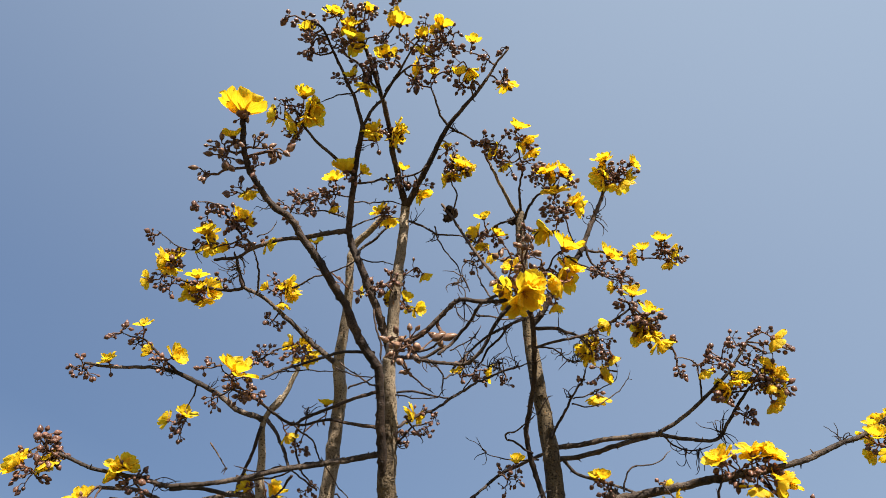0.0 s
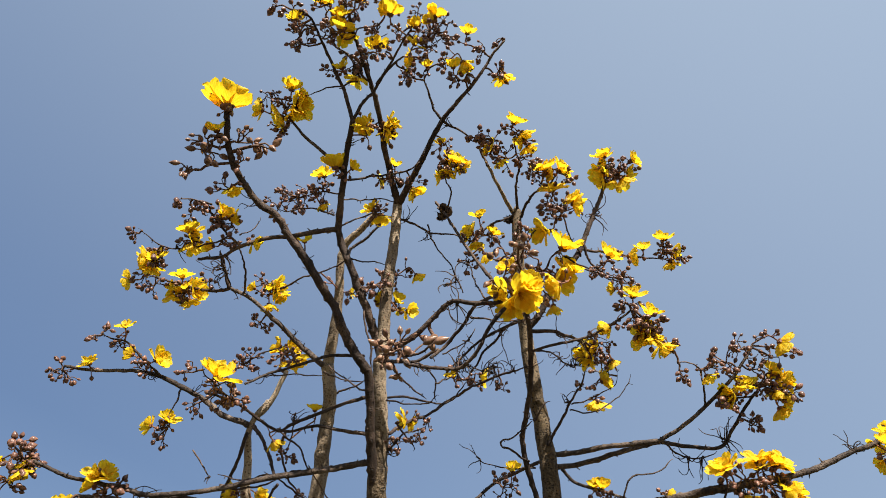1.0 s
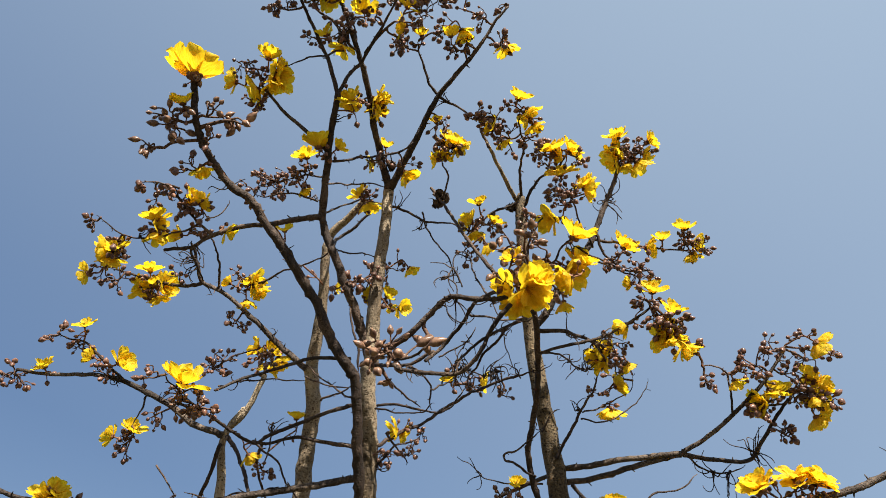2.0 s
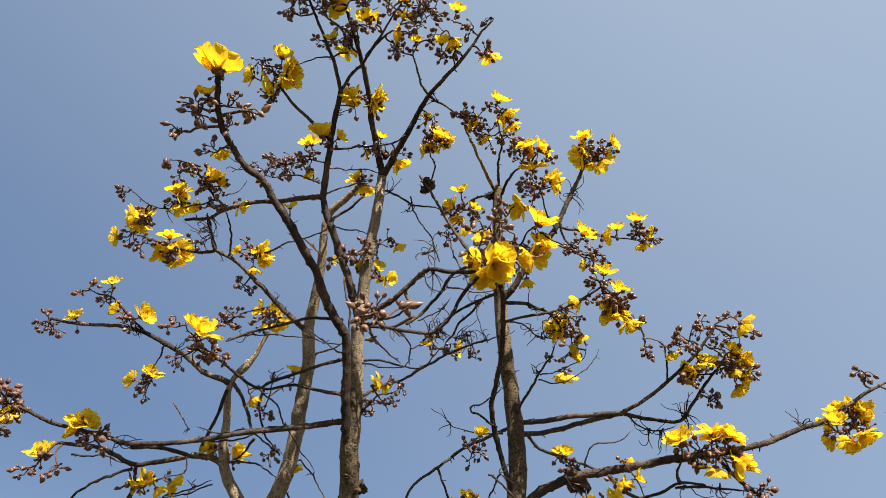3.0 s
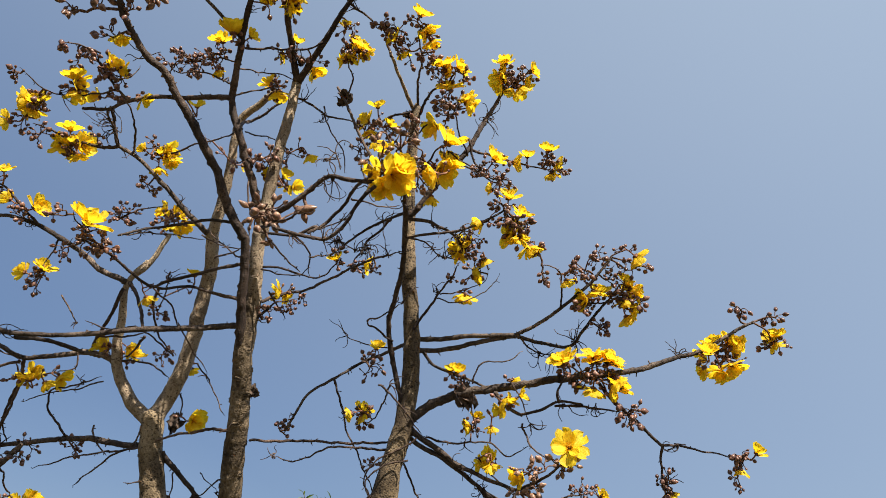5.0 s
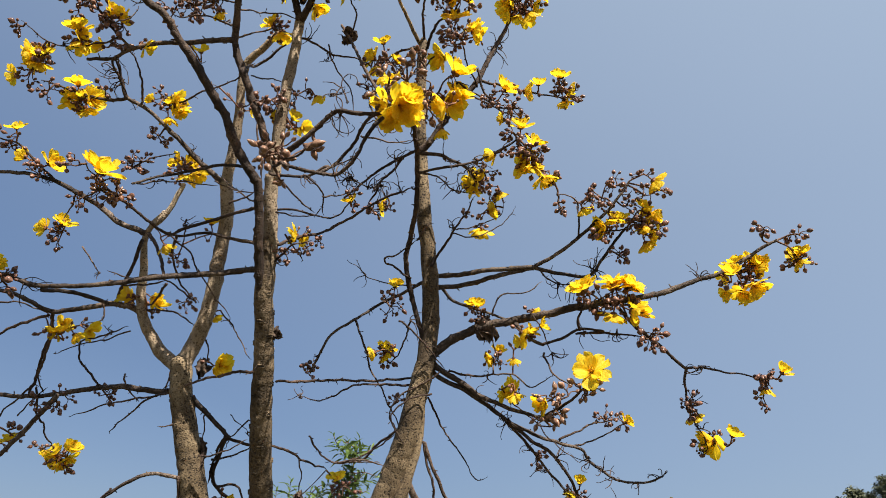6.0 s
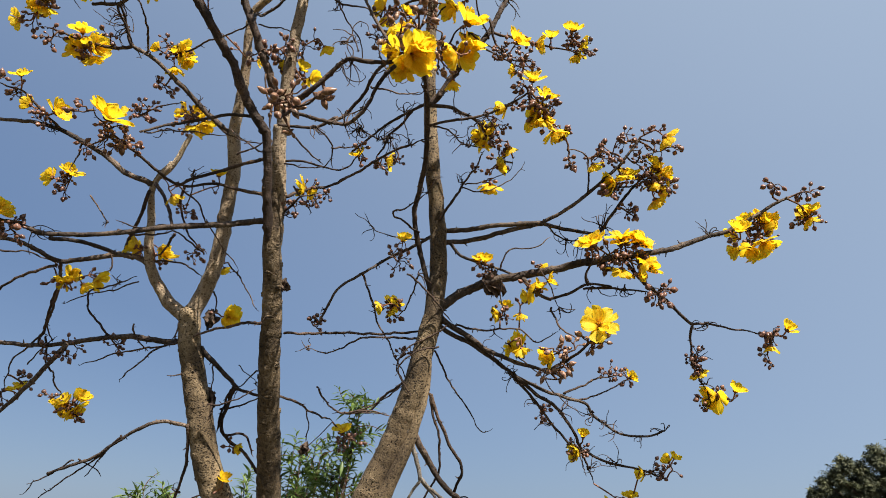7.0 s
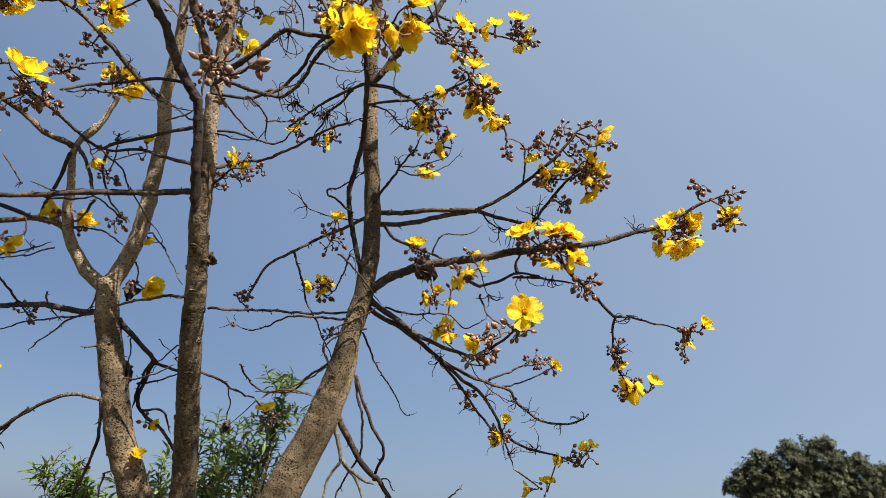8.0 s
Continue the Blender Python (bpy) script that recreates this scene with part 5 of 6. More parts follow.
panicle(-0.642, 1.625, 2.967, 0.037, 10, 0.0214)
panicle(-0.769, 1.597, 2.991, 0.037, 10, 0.0214)
panicle(-0.918, 1.723, 2.830, 0.033, 9, 0.0192)
panicle(-0.795, 1.906, 2.936, 0.037, 8, 0.0188)
panicle(-0.891, 2.420, 1.989, 0.030, 9, 0.0190)
panicle(-0.972, 2.430, 1.980, 0.025, 7, 0.0190)
panicle(-1.027, 2.680, 1.878, 0.030, 8, 0.0200)
panicle(-1.158, 2.090, 2.173, 0.035, 9, 0.0215)
panicle(-1.081, 2.090, 2.181, 0.035, 9, 0.0215)
panicle(-1.143, 2.090, 2.214, 0.035, 9, 0.0215)
flower((-0.438, 1.200, 3.451), (-0.20, -0.46, 0.87), 0.042)
flower((-0.353, 1.157, 3.481), (0.17, -0.61, 0.78), 0.048)
flower((-0.289, 1.207, 3.418), (0.54, -0.66, 0.53), 0.064)
flower((-0.233, 1.146, 3.471), (0.17, -0.61, 0.78), 0.041)
flower((-0.185, 1.236, 3.368), (-0.02, -0.46, 0.89), 0.057)
flower((-0.300, 1.292, 3.333), (-0.50, -0.53, 0.68), 0.045)
flower((-0.251, 1.333, 3.304), (-0.30, 0.43, -0.85), 0.052)
flower((-0.137, 1.137, 3.385), (-0.09, -0.39, 0.92), 0.059)
flower((-0.002, 1.141, 3.379), (0.17, -0.53, 0.83), 0.049)
flower((-0.060, 1.202, 3.326), (0.51, -0.60, 0.61), 0.044)
flower((-0.083, 1.269, 3.325), (-0.98, 0.05, -0.22), 0.051)
flower((-0.030, 1.334, 3.395), (-0.00, -0.62, 0.79), 0.030)
flower((0.053, 1.336, 3.398), (-0.08, -0.54, 0.84), 0.037)
flower((0.091, 1.339, 3.395), (0.48, 0.46, -0.74), 0.053)
flower((0.100, 1.260, 3.472), (0.17, -0.61, 0.78), 0.036)
flower((0.221, 1.369, 3.368), (0.48, 0.46, -0.75), 0.057)
flower((-0.295, 1.182, 3.449), (-0.14, -0.83, 0.55), 0.054)
flower((-0.063, 1.161, 3.355), (-0.17, -0.61, 0.78), 0.037)
flower((-0.607, 1.276, 3.147), (-0.05, -0.30, 0.95), 0.112, "half")
flower((-0.640, 1.325, 3.083), (-0.15, -0.68, 0.72), 0.051)
flower((-0.441, 1.313, 3.258), (0.17, -0.61, 0.78), 0.054)
flower((-0.412, 1.354, 3.211), (0.91, -0.14, -0.39), 0.070)
flower((-0.432, 1.371, 3.190), (0.21, 0.36, -0.91), 0.057)
flower((-0.409, 1.349, 3.247), (0.79, -0.51, 0.34), 0.051)
flower((-0.547, 1.362, 3.207), (-0.94, -0.28, 0.20), 0.051)
flower((-0.489, 1.386, 3.188), (-0.90, 0.08, -0.42), 0.058)
flower((-0.593, 1.450, 2.948), (0.36, 0.50, -0.79), 0.046)
flower((-0.319, 1.497, 3.113), (-0.10, -0.53, 0.84), 0.069)
flower((-0.176, 1.820, 2.798), (-0.50, -0.50, -0.30), 0.036)
flower((-0.082, 1.780, 2.741), (0.70, -0.50, -0.20), 0.044)
flower((-0.122, 1.800, 2.800), (0.50, -0.60, 0.30), 0.036)
flower((-0.259, 1.513, 3.111), (0.77, -0.40, 0.51), 0.036)
flower((-0.371, 1.632, 3.044), (0.50, 0.53, -0.68), 0.027)
flower((-0.231, 1.405, 3.194), (-0.34, -0.66, 0.68), 0.061)
flower((-0.150, 1.463, 3.236), (0.96, -0.03, -0.28), 0.067)
flower((-0.185, 1.625, 3.151), (-0.94, 0.21, -0.27), 0.041)
flower((-0.139, 1.581, 3.195), (-0.00, -0.62, 0.79), 0.031)
flower((-0.071, 1.656, 3.135), (0.76, 0.32, -0.57), 0.059)
flower((-0.221, 1.684, 3.093), (-0.50, -0.53, 0.68), 0.052)
flower((-0.187, 1.725, 3.071), (0.18, 0.52, -0.83), 0.063)
flower((-0.367, 1.562, 3.133), (-0.17, -0.61, 0.78), 0.054)
flower((-0.667, 1.597, 2.991), (0.66, -0.53, 0.53), 0.056)
flower((-0.777, 1.627, 2.953), (-0.05, -0.69, 0.73), 0.065)
flower((-0.773, 1.668, 2.901), (0.07, 0.46, -0.89), 0.065)
flower((-0.719, 1.675, 2.916), (-1.00, -0.00, -0.00), 0.033)
flower((-0.919, 1.687, 2.864), (-0.93, -0.13, -0.34), 0.068)
flower((-0.888, 1.679, 2.886), (-0.26, -0.73, 0.63), 0.059)
flower((-0.893, 1.697, 2.839), (-0.09, 0.45, -0.89), 0.058)
flower((-0.979, 1.731, 2.825), (-1.00, -0.00, -0.00), 0.043)
flower((-0.910, 1.943, 2.987), (-0.04, -0.54, 0.84), 0.081)
flower((-0.936, 2.004, 2.933), (-0.27, 0.43, -0.86), 0.071)
flower((-0.878, 1.997, 2.918), (0.40, 0.41, -0.82), 0.074)
flower((-0.843, 1.955, 2.935), (0.98, -0.15, -0.10), 0.066)
flower((-0.904, 1.963, 2.956), (-0.47, -0.62, 0.63), 0.063)
flower((-0.957, 1.983, 2.960), (-0.98, -0.19, 0.09), 0.056)
flower((-0.575, 1.677, 2.925), (0.87, 0.31, -0.39), 0.043)
flower((-0.558, 1.959, 2.943), (0.99, -0.03, -0.12), 0.070)
flower((-0.589, 1.976, 2.877), (0.02, 0.54, -0.84), 0.051)
flower((-0.644, 1.923, 2.928), (-0.87, -0.31, 0.39), 0.029)
flower((-0.432, 1.710, 2.975), (-0.00, -0.62, 0.79), 0.044)
flower((-0.635, 1.599, 2.964), (1.00, 0.00, 0.00), 0.032)
flower((-1.186, 2.027, 2.697), (-0.34, -0.58, 0.74), 0.053)
flower((-1.048, 1.930, 2.784), (-0.09, -0.61, 0.79), 0.045)
flower((-0.926, 1.994, 2.690), (0.87, -0.37, 0.33), 0.066)
flower((-1.032, 1.991, 2.706), (-0.87, -0.31, 0.39), 0.038)
flower((-0.958, 2.111, 2.504), (-0.94, -0.21, 0.27), 0.045)
flower((-0.886, 2.095, 2.524), (0.51, -0.59, 0.62), 0.055)
flower((-0.588, 1.668, 2.474), (0.40, -0.42, 0.75), 0.088, "half")
flower((-0.533, 2.051, 2.751), (-0.47, -0.61, 0.63), 0.076)
flower((-0.470, 2.056, 2.715), (0.53, 0.35, -0.77), 0.064)
flower((-0.409, 2.103, 2.563), (-0.00, -0.62, 0.79), 0.045)
flower((-0.493, 1.998, 2.393), (0.50, 0.53, -0.68), 0.038)
flower((-1.271, 1.899, 2.276), (-0.92, -0.30, 0.25), 0.062)
flower((-1.191, 1.923, 2.275), (0.44, 0.41, -0.80), 0.054)
flower((-0.978, 1.947, 2.275), (0.11, -0.64, 0.76), 0.087)
flower((-1.154, 2.089, 2.240), (-0.12, -0.67, 0.73), 0.063)
flower((-0.681, 2.216, 2.320), (-0.87, -0.31, 0.39), 0.054)
flower((-0.577, 2.225, 2.310), (0.88, 0.21, -0.42), 0.051)
flower((-0.121, 1.872, 2.798), (0.17, 0.61, -0.78), 0.041)
flower((-0.063, 1.839, 2.913), (0.64, 0.47, -0.60), 0.035)
flower((-0.180, 1.813, 2.813), (-0.50, -0.53, 0.68), 0.034)
flower((-0.110, 2.010, 2.475), (-0.99, -0.09, -0.04), 0.056)
flower((-0.079, 2.034, 2.475), (0.94, 0.12, -0.31), 0.046)
flower((0.057, 2.088, 2.680), (-0.17, -0.68, 0.71), 0.046)
flower((0.171, 2.176, 2.714), (0.94, 0.12, -0.32), 0.056)
flower((-0.294, 1.925, 2.912), (1.00, 0.00, 0.00), 0.029)
flower((0.068, 1.597, 3.234), (0.50, -0.61, 0.62), 0.070)
flower((0.032, 1.627, 3.197), (-0.17, 0.53, -0.83), 0.056)
flower((0.004, 1.639, 3.181), (-0.93, 0.14, -0.34), 0.042)
flower((0.012, 1.532, 3.245), (-0.00, -0.62, 0.79), 0.027)
flower((0.096, 1.612, 3.216), (0.77, 0.40, -0.51), 0.035)
flower((0.257, 1.461, 3.275), (0.34, -0.66, 0.68), 0.054)
flower((0.288, 1.492, 3.235), (0.72, 0.25, -0.64), 0.054)
flower((0.305, 1.528, 3.207), (0.48, 0.46, -0.75), 0.047)
flower((0.171, 1.539, 3.224), (-0.94, -0.28, 0.20), 0.048)
flower((0.218, 1.583, 3.198), (0.48, 0.46, -0.75), 0.041)
flower((0.344, 1.537, 3.141), (-0.51, -0.60, 0.61), 0.063)
flower((0.409, 1.537, 3.129), (0.76, -0.47, 0.44), 0.060)
flower((0.380, 1.601, 3.096), (-0.00, -0.62, 0.79), 0.088)
flower((0.448, 1.586, 3.017), (0.94, 0.01, -0.34), 0.062)
flower((0.331, 1.637, 2.940), (-0.90, -0.03, -0.43), 0.065)
flower((0.561, 1.575, 3.239), (-0.20, -0.68, 0.71), 0.056)
flower((0.546, 1.623, 3.177), (-0.92, 0.06, -0.38), 0.070)
flower((0.666, 1.586, 3.225), (0.76, -0.48, 0.45), 0.049)
flower((0.631, 1.635, 3.161), (0.47, 0.46, -0.75), 0.066)
flower((0.390, 1.571, 2.848), (0.52, -0.55, 0.62), 0.084, "half")
flower((0.377, 1.621, 2.753), (0.72, -0.34, -0.60), 0.088, "half")
flower((0.223, 1.467, 2.591), (0.44, -0.19, -0.88), 0.107)
flower((0.170, 1.477, 2.597), (-0.88, -0.13, -0.46), 0.066)
flower((0.351, 1.678, 2.681), (0.14, 0.44, -0.89), 0.040)
flower((0.144, 1.744, 3.114), (-0.17, -0.61, 0.78), 0.046)
flower((0.107, 1.738, 3.030), (-0.86, -0.38, 0.33), 0.056)
flower((0.200, 1.796, 3.078), (0.49, -0.61, 0.62), 0.047)
flower((0.130, 1.755, 2.984), (-0.01, 0.53, -0.85), 0.048)
flower((0.159, 1.672, 2.871), (0.49, 0.45, -0.74), 0.036)
flower((0.263, 1.495, 2.610), (0.84, -0.54, 0.03), 0.056)
flower((0.195, 1.477, 2.694), (-0.50, -0.73, 0.46), 0.048)
flower((0.562, 1.698, 2.910), (0.48, -0.61, 0.63), 0.066)
flower((0.633, 1.715, 2.907), (1.00, -0.08, -0.06), 0.050)
flower((0.662, 1.686, 2.927), (-0.09, -0.61, 0.79), 0.033)
flower((0.738, 1.689, 2.971), (-0.00, -0.62, 0.79), 0.040)
flower((0.780, 1.722, 2.929), (1.00, -0.08, -0.06), 0.057)
flower((0.761, 1.748, 2.895), (0.14, 0.53, -0.84), 0.044)
flower((0.597, 1.683, 2.747), (-0.06, -0.75, 0.66), 0.057)
flower((0.642, 1.685, 2.683), (0.44, -0.69, 0.57), 0.052)
flower((0.602, 1.720, 2.615), (-0.97, -0.25, 0.03), 0.061)
flower((0.696, 1.794, 2.617), (0.57, 0.22, -0.79), 0.063)
flower((0.574, 1.947, 2.647), (0.32, 0.50, -0.80), 0.047)
flower((0.460, 1.847, 2.622), (-0.98, -0.16, -0.09), 0.071)
flower((0.549, 1.974, 2.600), (0.93, -0.30, 0.23), 0.050)
flower((0.511, 1.993, 2.521), (-0.05, 0.45, -0.89), 0.060)
flower((0.534, 1.684, 2.758), (-1.00, -0.00, -0.00), 0.025)
flower((0.508, 1.726, 2.649), (-0.94, 0.21, -0.27), 0.040)
flower((0.627, 1.704, 2.586), (-0.09, 0.35, -0.93), 0.045)
flower((0.830, 1.851, 2.544), (0.45, 0.38, -0.81), 0.044)
flower((1.050, 1.770, 2.618), (0.84, 0.16, -0.52), 0.059)
flower((0.943, 1.858, 2.535), (-0.04, -0.68, 0.73), 0.057)
flower((0.884, 1.868, 2.498), (-0.98, -0.06, -0.20), 0.066)
flower((1.024, 1.827, 2.575), (0.13, -0.68, 0.72), 0.041)
flower((1.058, 1.851, 2.544), (0.92, 0.05, -0.38), 0.057)
flower((1.032, 1.863, 2.499), (0.26, 0.43, -0.86), 0.050)
flower((1.044, 1.896, 2.457), (0.47, 0.47, -0.75), 0.050)
flower((0.791, 1.830, 2.267), (-0.36, -0.64, 0.68), 0.057)
flower((0.897, 1.828, 2.270), (-0.36, -0.61, 0.71), 0.074)
flower((0.945, 1.811, 2.273), (0.45, -0.61, 0.65), 0.074)
flower((0.951, 1.824, 2.188), (0.93, 0.04, -0.36), 0.064)
flower((0.240, 2.058, 2.347), (0.17, -0.61, 0.78), 0.039)
flower((0.496, 2.087, 2.309), (-0.09, -0.61, 0.79), 0.042)
flower((0.685, 1.996, 2.244), (1.00, 0.00, 0.00), 0.030)
flower((0.889, 1.855, 2.179), (-0.04, 0.54, -0.84), 0.056)
flower((1.333, 1.796, 2.371), (0.41, -0.51, 0.76), 0.067)
flower((1.270, 1.802, 2.364), (-0.43, -0.46, 0.77), 0.059)
flower((1.238, 1.830, 2.327), (-0.92, 0.14, -0.35), 0.041)
flower((1.331, 1.854, 2.279), (0.61, 0.14, -0.78), 0.076)
flower((1.265, 1.869, 2.290), (-0.92, 0.14, -0.35), 0.038)
flower((1.436, 1.721, 2.376), (-0.28, -0.49, 0.82), 0.048)
flower((1.447, 1.745, 2.345), (0.73, 0.08, -0.68), 0.043)
flower((1.355, 1.785, 2.361), (0.99, -0.16, -0.02), 0.044)
flower((0.784, 1.780, 1.990), (-0.31, -0.91, 0.26), 0.092)
flower((0.679, 1.945, 1.937), (-0.92, -0.06, -0.38), 0.054)
flower((0.624, 2.118, 2.026), (-0.86, -0.41, 0.30), 0.060)
flower((0.712, 1.982, 2.200), (0.82, -0.39, 0.43), 0.039)
flower((0.656, 2.007, 2.167), (0.79, 0.14, -0.60), 0.063)
flower((0.566, 2.162, 2.134), (-0.98, 0.06, -0.21), 0.047)
flower((0.602, 2.175, 2.178), (0.10, -0.54, 0.84), 0.035)
flower((0.646, 2.162, 2.134), (0.04, 0.36, -0.93), 0.031)
flower((0.513, 2.076, 2.299), (0.12, -0.45, 0.88), 0.038)
flower((1.230, 2.067, 1.878), (-0.93, -0.08, -0.35), 0.070)
flower((1.303, 2.046, 1.904), (0.24, -0.53, 0.82), 0.039)
flower((1.451, 1.948, 2.079), (0.55, -0.48, 0.68), 0.040)
flower((1.404, 1.994, 2.021), (0.13, 0.27, -0.96), 0.045)
flower((1.183, 2.038, 1.939), (0.52, 0.27, -0.81), 0.037)
flower((1.037, 2.217, 1.967), (0.73, -0.35, 0.59), 0.031)
flower((0.889, 2.327, 1.789), (-0.06, -0.45, 0.89), 0.033)
flower((0.869, 2.368, 1.736), (-0.94, 0.03, -0.34), 0.057)
flower((1.080, 2.327, 1.667), (-1.00, -0.01, -0.03), 0.035)
flower((1.167, 2.309, 1.715), (-0.55, -0.35, 0.76), 0.032)
flower((1.185, 2.278, 1.724), (0.45, -0.43, 0.78), 0.029)
flower((0.221, 2.320, 2.218), (0.44, -0.51, 0.74), 0.055)
flower((0.224, 2.325, 2.181), (0.68, 0.20, -0.70), 0.047)
flower((0.172, 2.263, 2.169), (-0.92, 0.14, -0.36), 0.043)
flower((-0.313, 2.217, 2.088), (0.73, -0.65, -0.18), 0.063)
flower((0.061, 2.693, 1.826), (-0.20, -0.58, 0.79), 0.056)
flower((-0.282, 2.505, 1.708), (0.96, -0.02, -0.29), 0.032)
flower((-0.980, 2.703, 1.856), (-0.83, 0.12, -0.55), 0.085)
flower((-0.916, 2.675, 1.892), (0.47, -0.49, 0.73), 0.057)
flower((-0.925, 2.707, 1.850), (0.82, 0.13, -0.56), 0.053)
flower((-1.074, 2.534, 1.890), (-0.09, -0.51, 0.85), 0.044)
flower((-0.891, 2.282, 2.212), (-0.33, -0.52, 0.79), 0.071)
flower((-0.763, 2.239, 2.188), (0.89, 0.02, -0.45), 0.059)
flower((-0.575, 2.260, 2.313), (0.47, -0.50, 0.73), 0.058)
flower((-0.676, 2.249, 2.327), (-1.00, -0.01, -0.06), 0.055)
flower((-0.373, 2.279, 2.276), (0.55, 0.35, -0.76), 0.027)
flower((-0.828, 2.286, 2.182), (0.58, 0.25, -0.78), 0.037)
flower((0.995, 2.420, 1.572), (-0.96, 0.16, -0.21), 0.038)
flower((1.054, 2.375, 1.606), (-0.12, -0.39, 0.91), 0.032)
flower((-0.276, 1.233, 3.385), (0.34, 0.43, -0.84), 0.051)
flower((-0.314, 1.198, 3.442), (-0.77, -0.46, 0.43), 0.048)
flower((-0.148, 1.133, 3.403), (-0.87, -0.37, 0.31), 0.040)
flower((-0.016, 1.152, 3.366), (-0.78, -0.46, 0.43), 0.037)
flower((0.556, 1.601, 3.205), (-0.94, -0.33, 0.12), 0.049)
flower((0.648, 1.614, 3.189), (0.93, 0.14, -0.34), 0.045)
flower((0.595, 1.638, 3.158), (-0.22, 0.44, -0.87), 0.045)
flower((0.363, 1.549, 3.126), (-0.93, 0.14, -0.33), 0.047)
flower((0.432, 1.579, 3.038), (-0.66, -0.60, 0.45), 0.046)
flower((1.067, 1.838, 2.531), (0.96, -0.29, 0.06), 0.044)
flower((1.036, 1.850, 2.557), (-0.93, -0.34, 0.17), 0.044)
flower((1.059, 1.876, 2.482), (0.97, -0.06, -0.23), 0.041)
flower((0.925, 1.867, 2.524), (0.47, 0.47, -0.75), 0.044)
flower((0.974, 1.817, 2.198), (0.73, -0.49, 0.48), 0.047)
flower((0.398, 1.609, 2.793), (0.39, -0.83, 0.40), 0.068)
flower((0.335, 1.561, 2.684), (-0.89, -0.12, -0.45), 0.065)
flower((0.196, 1.494, 2.562), (-0.36, 0.08, -0.93), 0.055)
flower((0.250, 1.451, 2.617), (0.37, -0.88, 0.31), 0.060)
flower((0.652, 1.713, 2.611), (0.67, -0.65, 0.35), 0.049)
flower((0.619, 1.704, 2.635), (-0.39, -0.75, 0.53), 0.046)
flower((0.484, 1.834, 2.640), (-0.51, -0.66, 0.55), 0.052)
flower((0.469, 1.862, 2.604), (-0.22, 0.43, -0.87), 0.048)
flower((-0.581, 1.950, 2.954), (-0.48, -0.61, 0.63), 0.051)
flower((-0.550, 1.975, 2.921), (0.52, 0.45, -0.73), 0.051)
flower((-0.505, 2.049, 2.693), (-0.47, 0.37, -0.80), 0.053)
flower((-0.556, 2.042, 2.763), (-0.93, -0.30, 0.22), 0.050)
flower((-0.494, 2.031, 2.747), (0.76, -0.47, 0.44), 0.046)
flower((-0.228, 1.419, 3.177), (0.02, 0.46, -0.89), 0.045)
flower((-0.161, 1.492, 3.230), (0.18, 0.44, -0.88), 0.047)
flower((-0.140, 1.450, 3.253), (0.51, -0.60, 0.61), 0.043)
flower((0.042, 1.610, 3.219), (-0.93, -0.35, 0.12), 0.049)
flower((0.082, 1.618, 3.208), (0.84, 0.16, -0.52), 0.049)
flower((0.272, 1.516, 3.223), (-0.93, 0.14, -0.34), 0.044)
flower((-1.001, 1.955, 2.264), (-0.84, -0.40, 0.37), 0.057)
flower((-0.958, 1.936, 2.289), (0.77, -0.46, 0.45), 0.054)
flower((-1.198, 1.926, 2.302), (-0.45, -0.61, 0.65), 0.045)
flower((-1.266, 1.905, 2.298), (0.05, -0.67, 0.74), 0.045)
flower((-0.654, 1.603, 2.984), (-0.48, -0.61, 0.63), 0.039)
flower((-0.760, 1.648, 2.926), (0.93, -0.33, 0.14), 0.046)
flower((1.338, 1.793, 2.344), (0.96, -0.17, -0.24), 0.049)
flower((1.433, 1.746, 2.374), (-0.96, -0.14, 0.23), 0.037)
flower((0.637, 2.096, 1.993), (0.19, 0.24, -0.95), 0.044)
flower((0.602, 2.146, 2.015), (-0.99, -0.11, -0.08), 0.042)
flower((0.678, 1.994, 2.184), (0.42, -0.52, 0.74), 0.042)
flower((0.640, 2.037, 2.161), (-0.92, 0.14, -0.36), 0.042)
flower((-0.993, 2.691, 1.871), (-0.46, -0.52, 0.72), 0.057)
flower((-0.950, 2.718, 1.837), (0.62, 0.16, -0.77), 0.057)
flower((-0.871, 2.275, 2.221), (0.84, -0.36, 0.41), 0.047)
flower((-0.910, 2.295, 2.196), (-0.91, 0.15, -0.38), 0.044)
flower((-0.290, 2.440, 1.607), (0.30, -0.37, 0.80), 0.034)
flower((0.955, 1.830, 2.204), (0.40, -0.60, 0.69), 0.060)
flower((1.273, 1.800, 2.258), (-0.30, -0.20, -0.93), 0.050)
flower((1.313, 1.780, 2.272), (0.30, -0.30, -0.90), 0.060)
flower((1.223, 1.750, 2.312), (-0.20, -0.55, 0.81), 0.056)
flower((0.807, 1.850, 2.285), (-0.50, -0.45, 0.74), 0.060)
flower((0.946, 1.830, 2.286), (0.35, -0.50, 0.79), 0.066)
flower((0.889, 1.830, 2.288), (-0.10, -0.50, 0.86), 0.078)


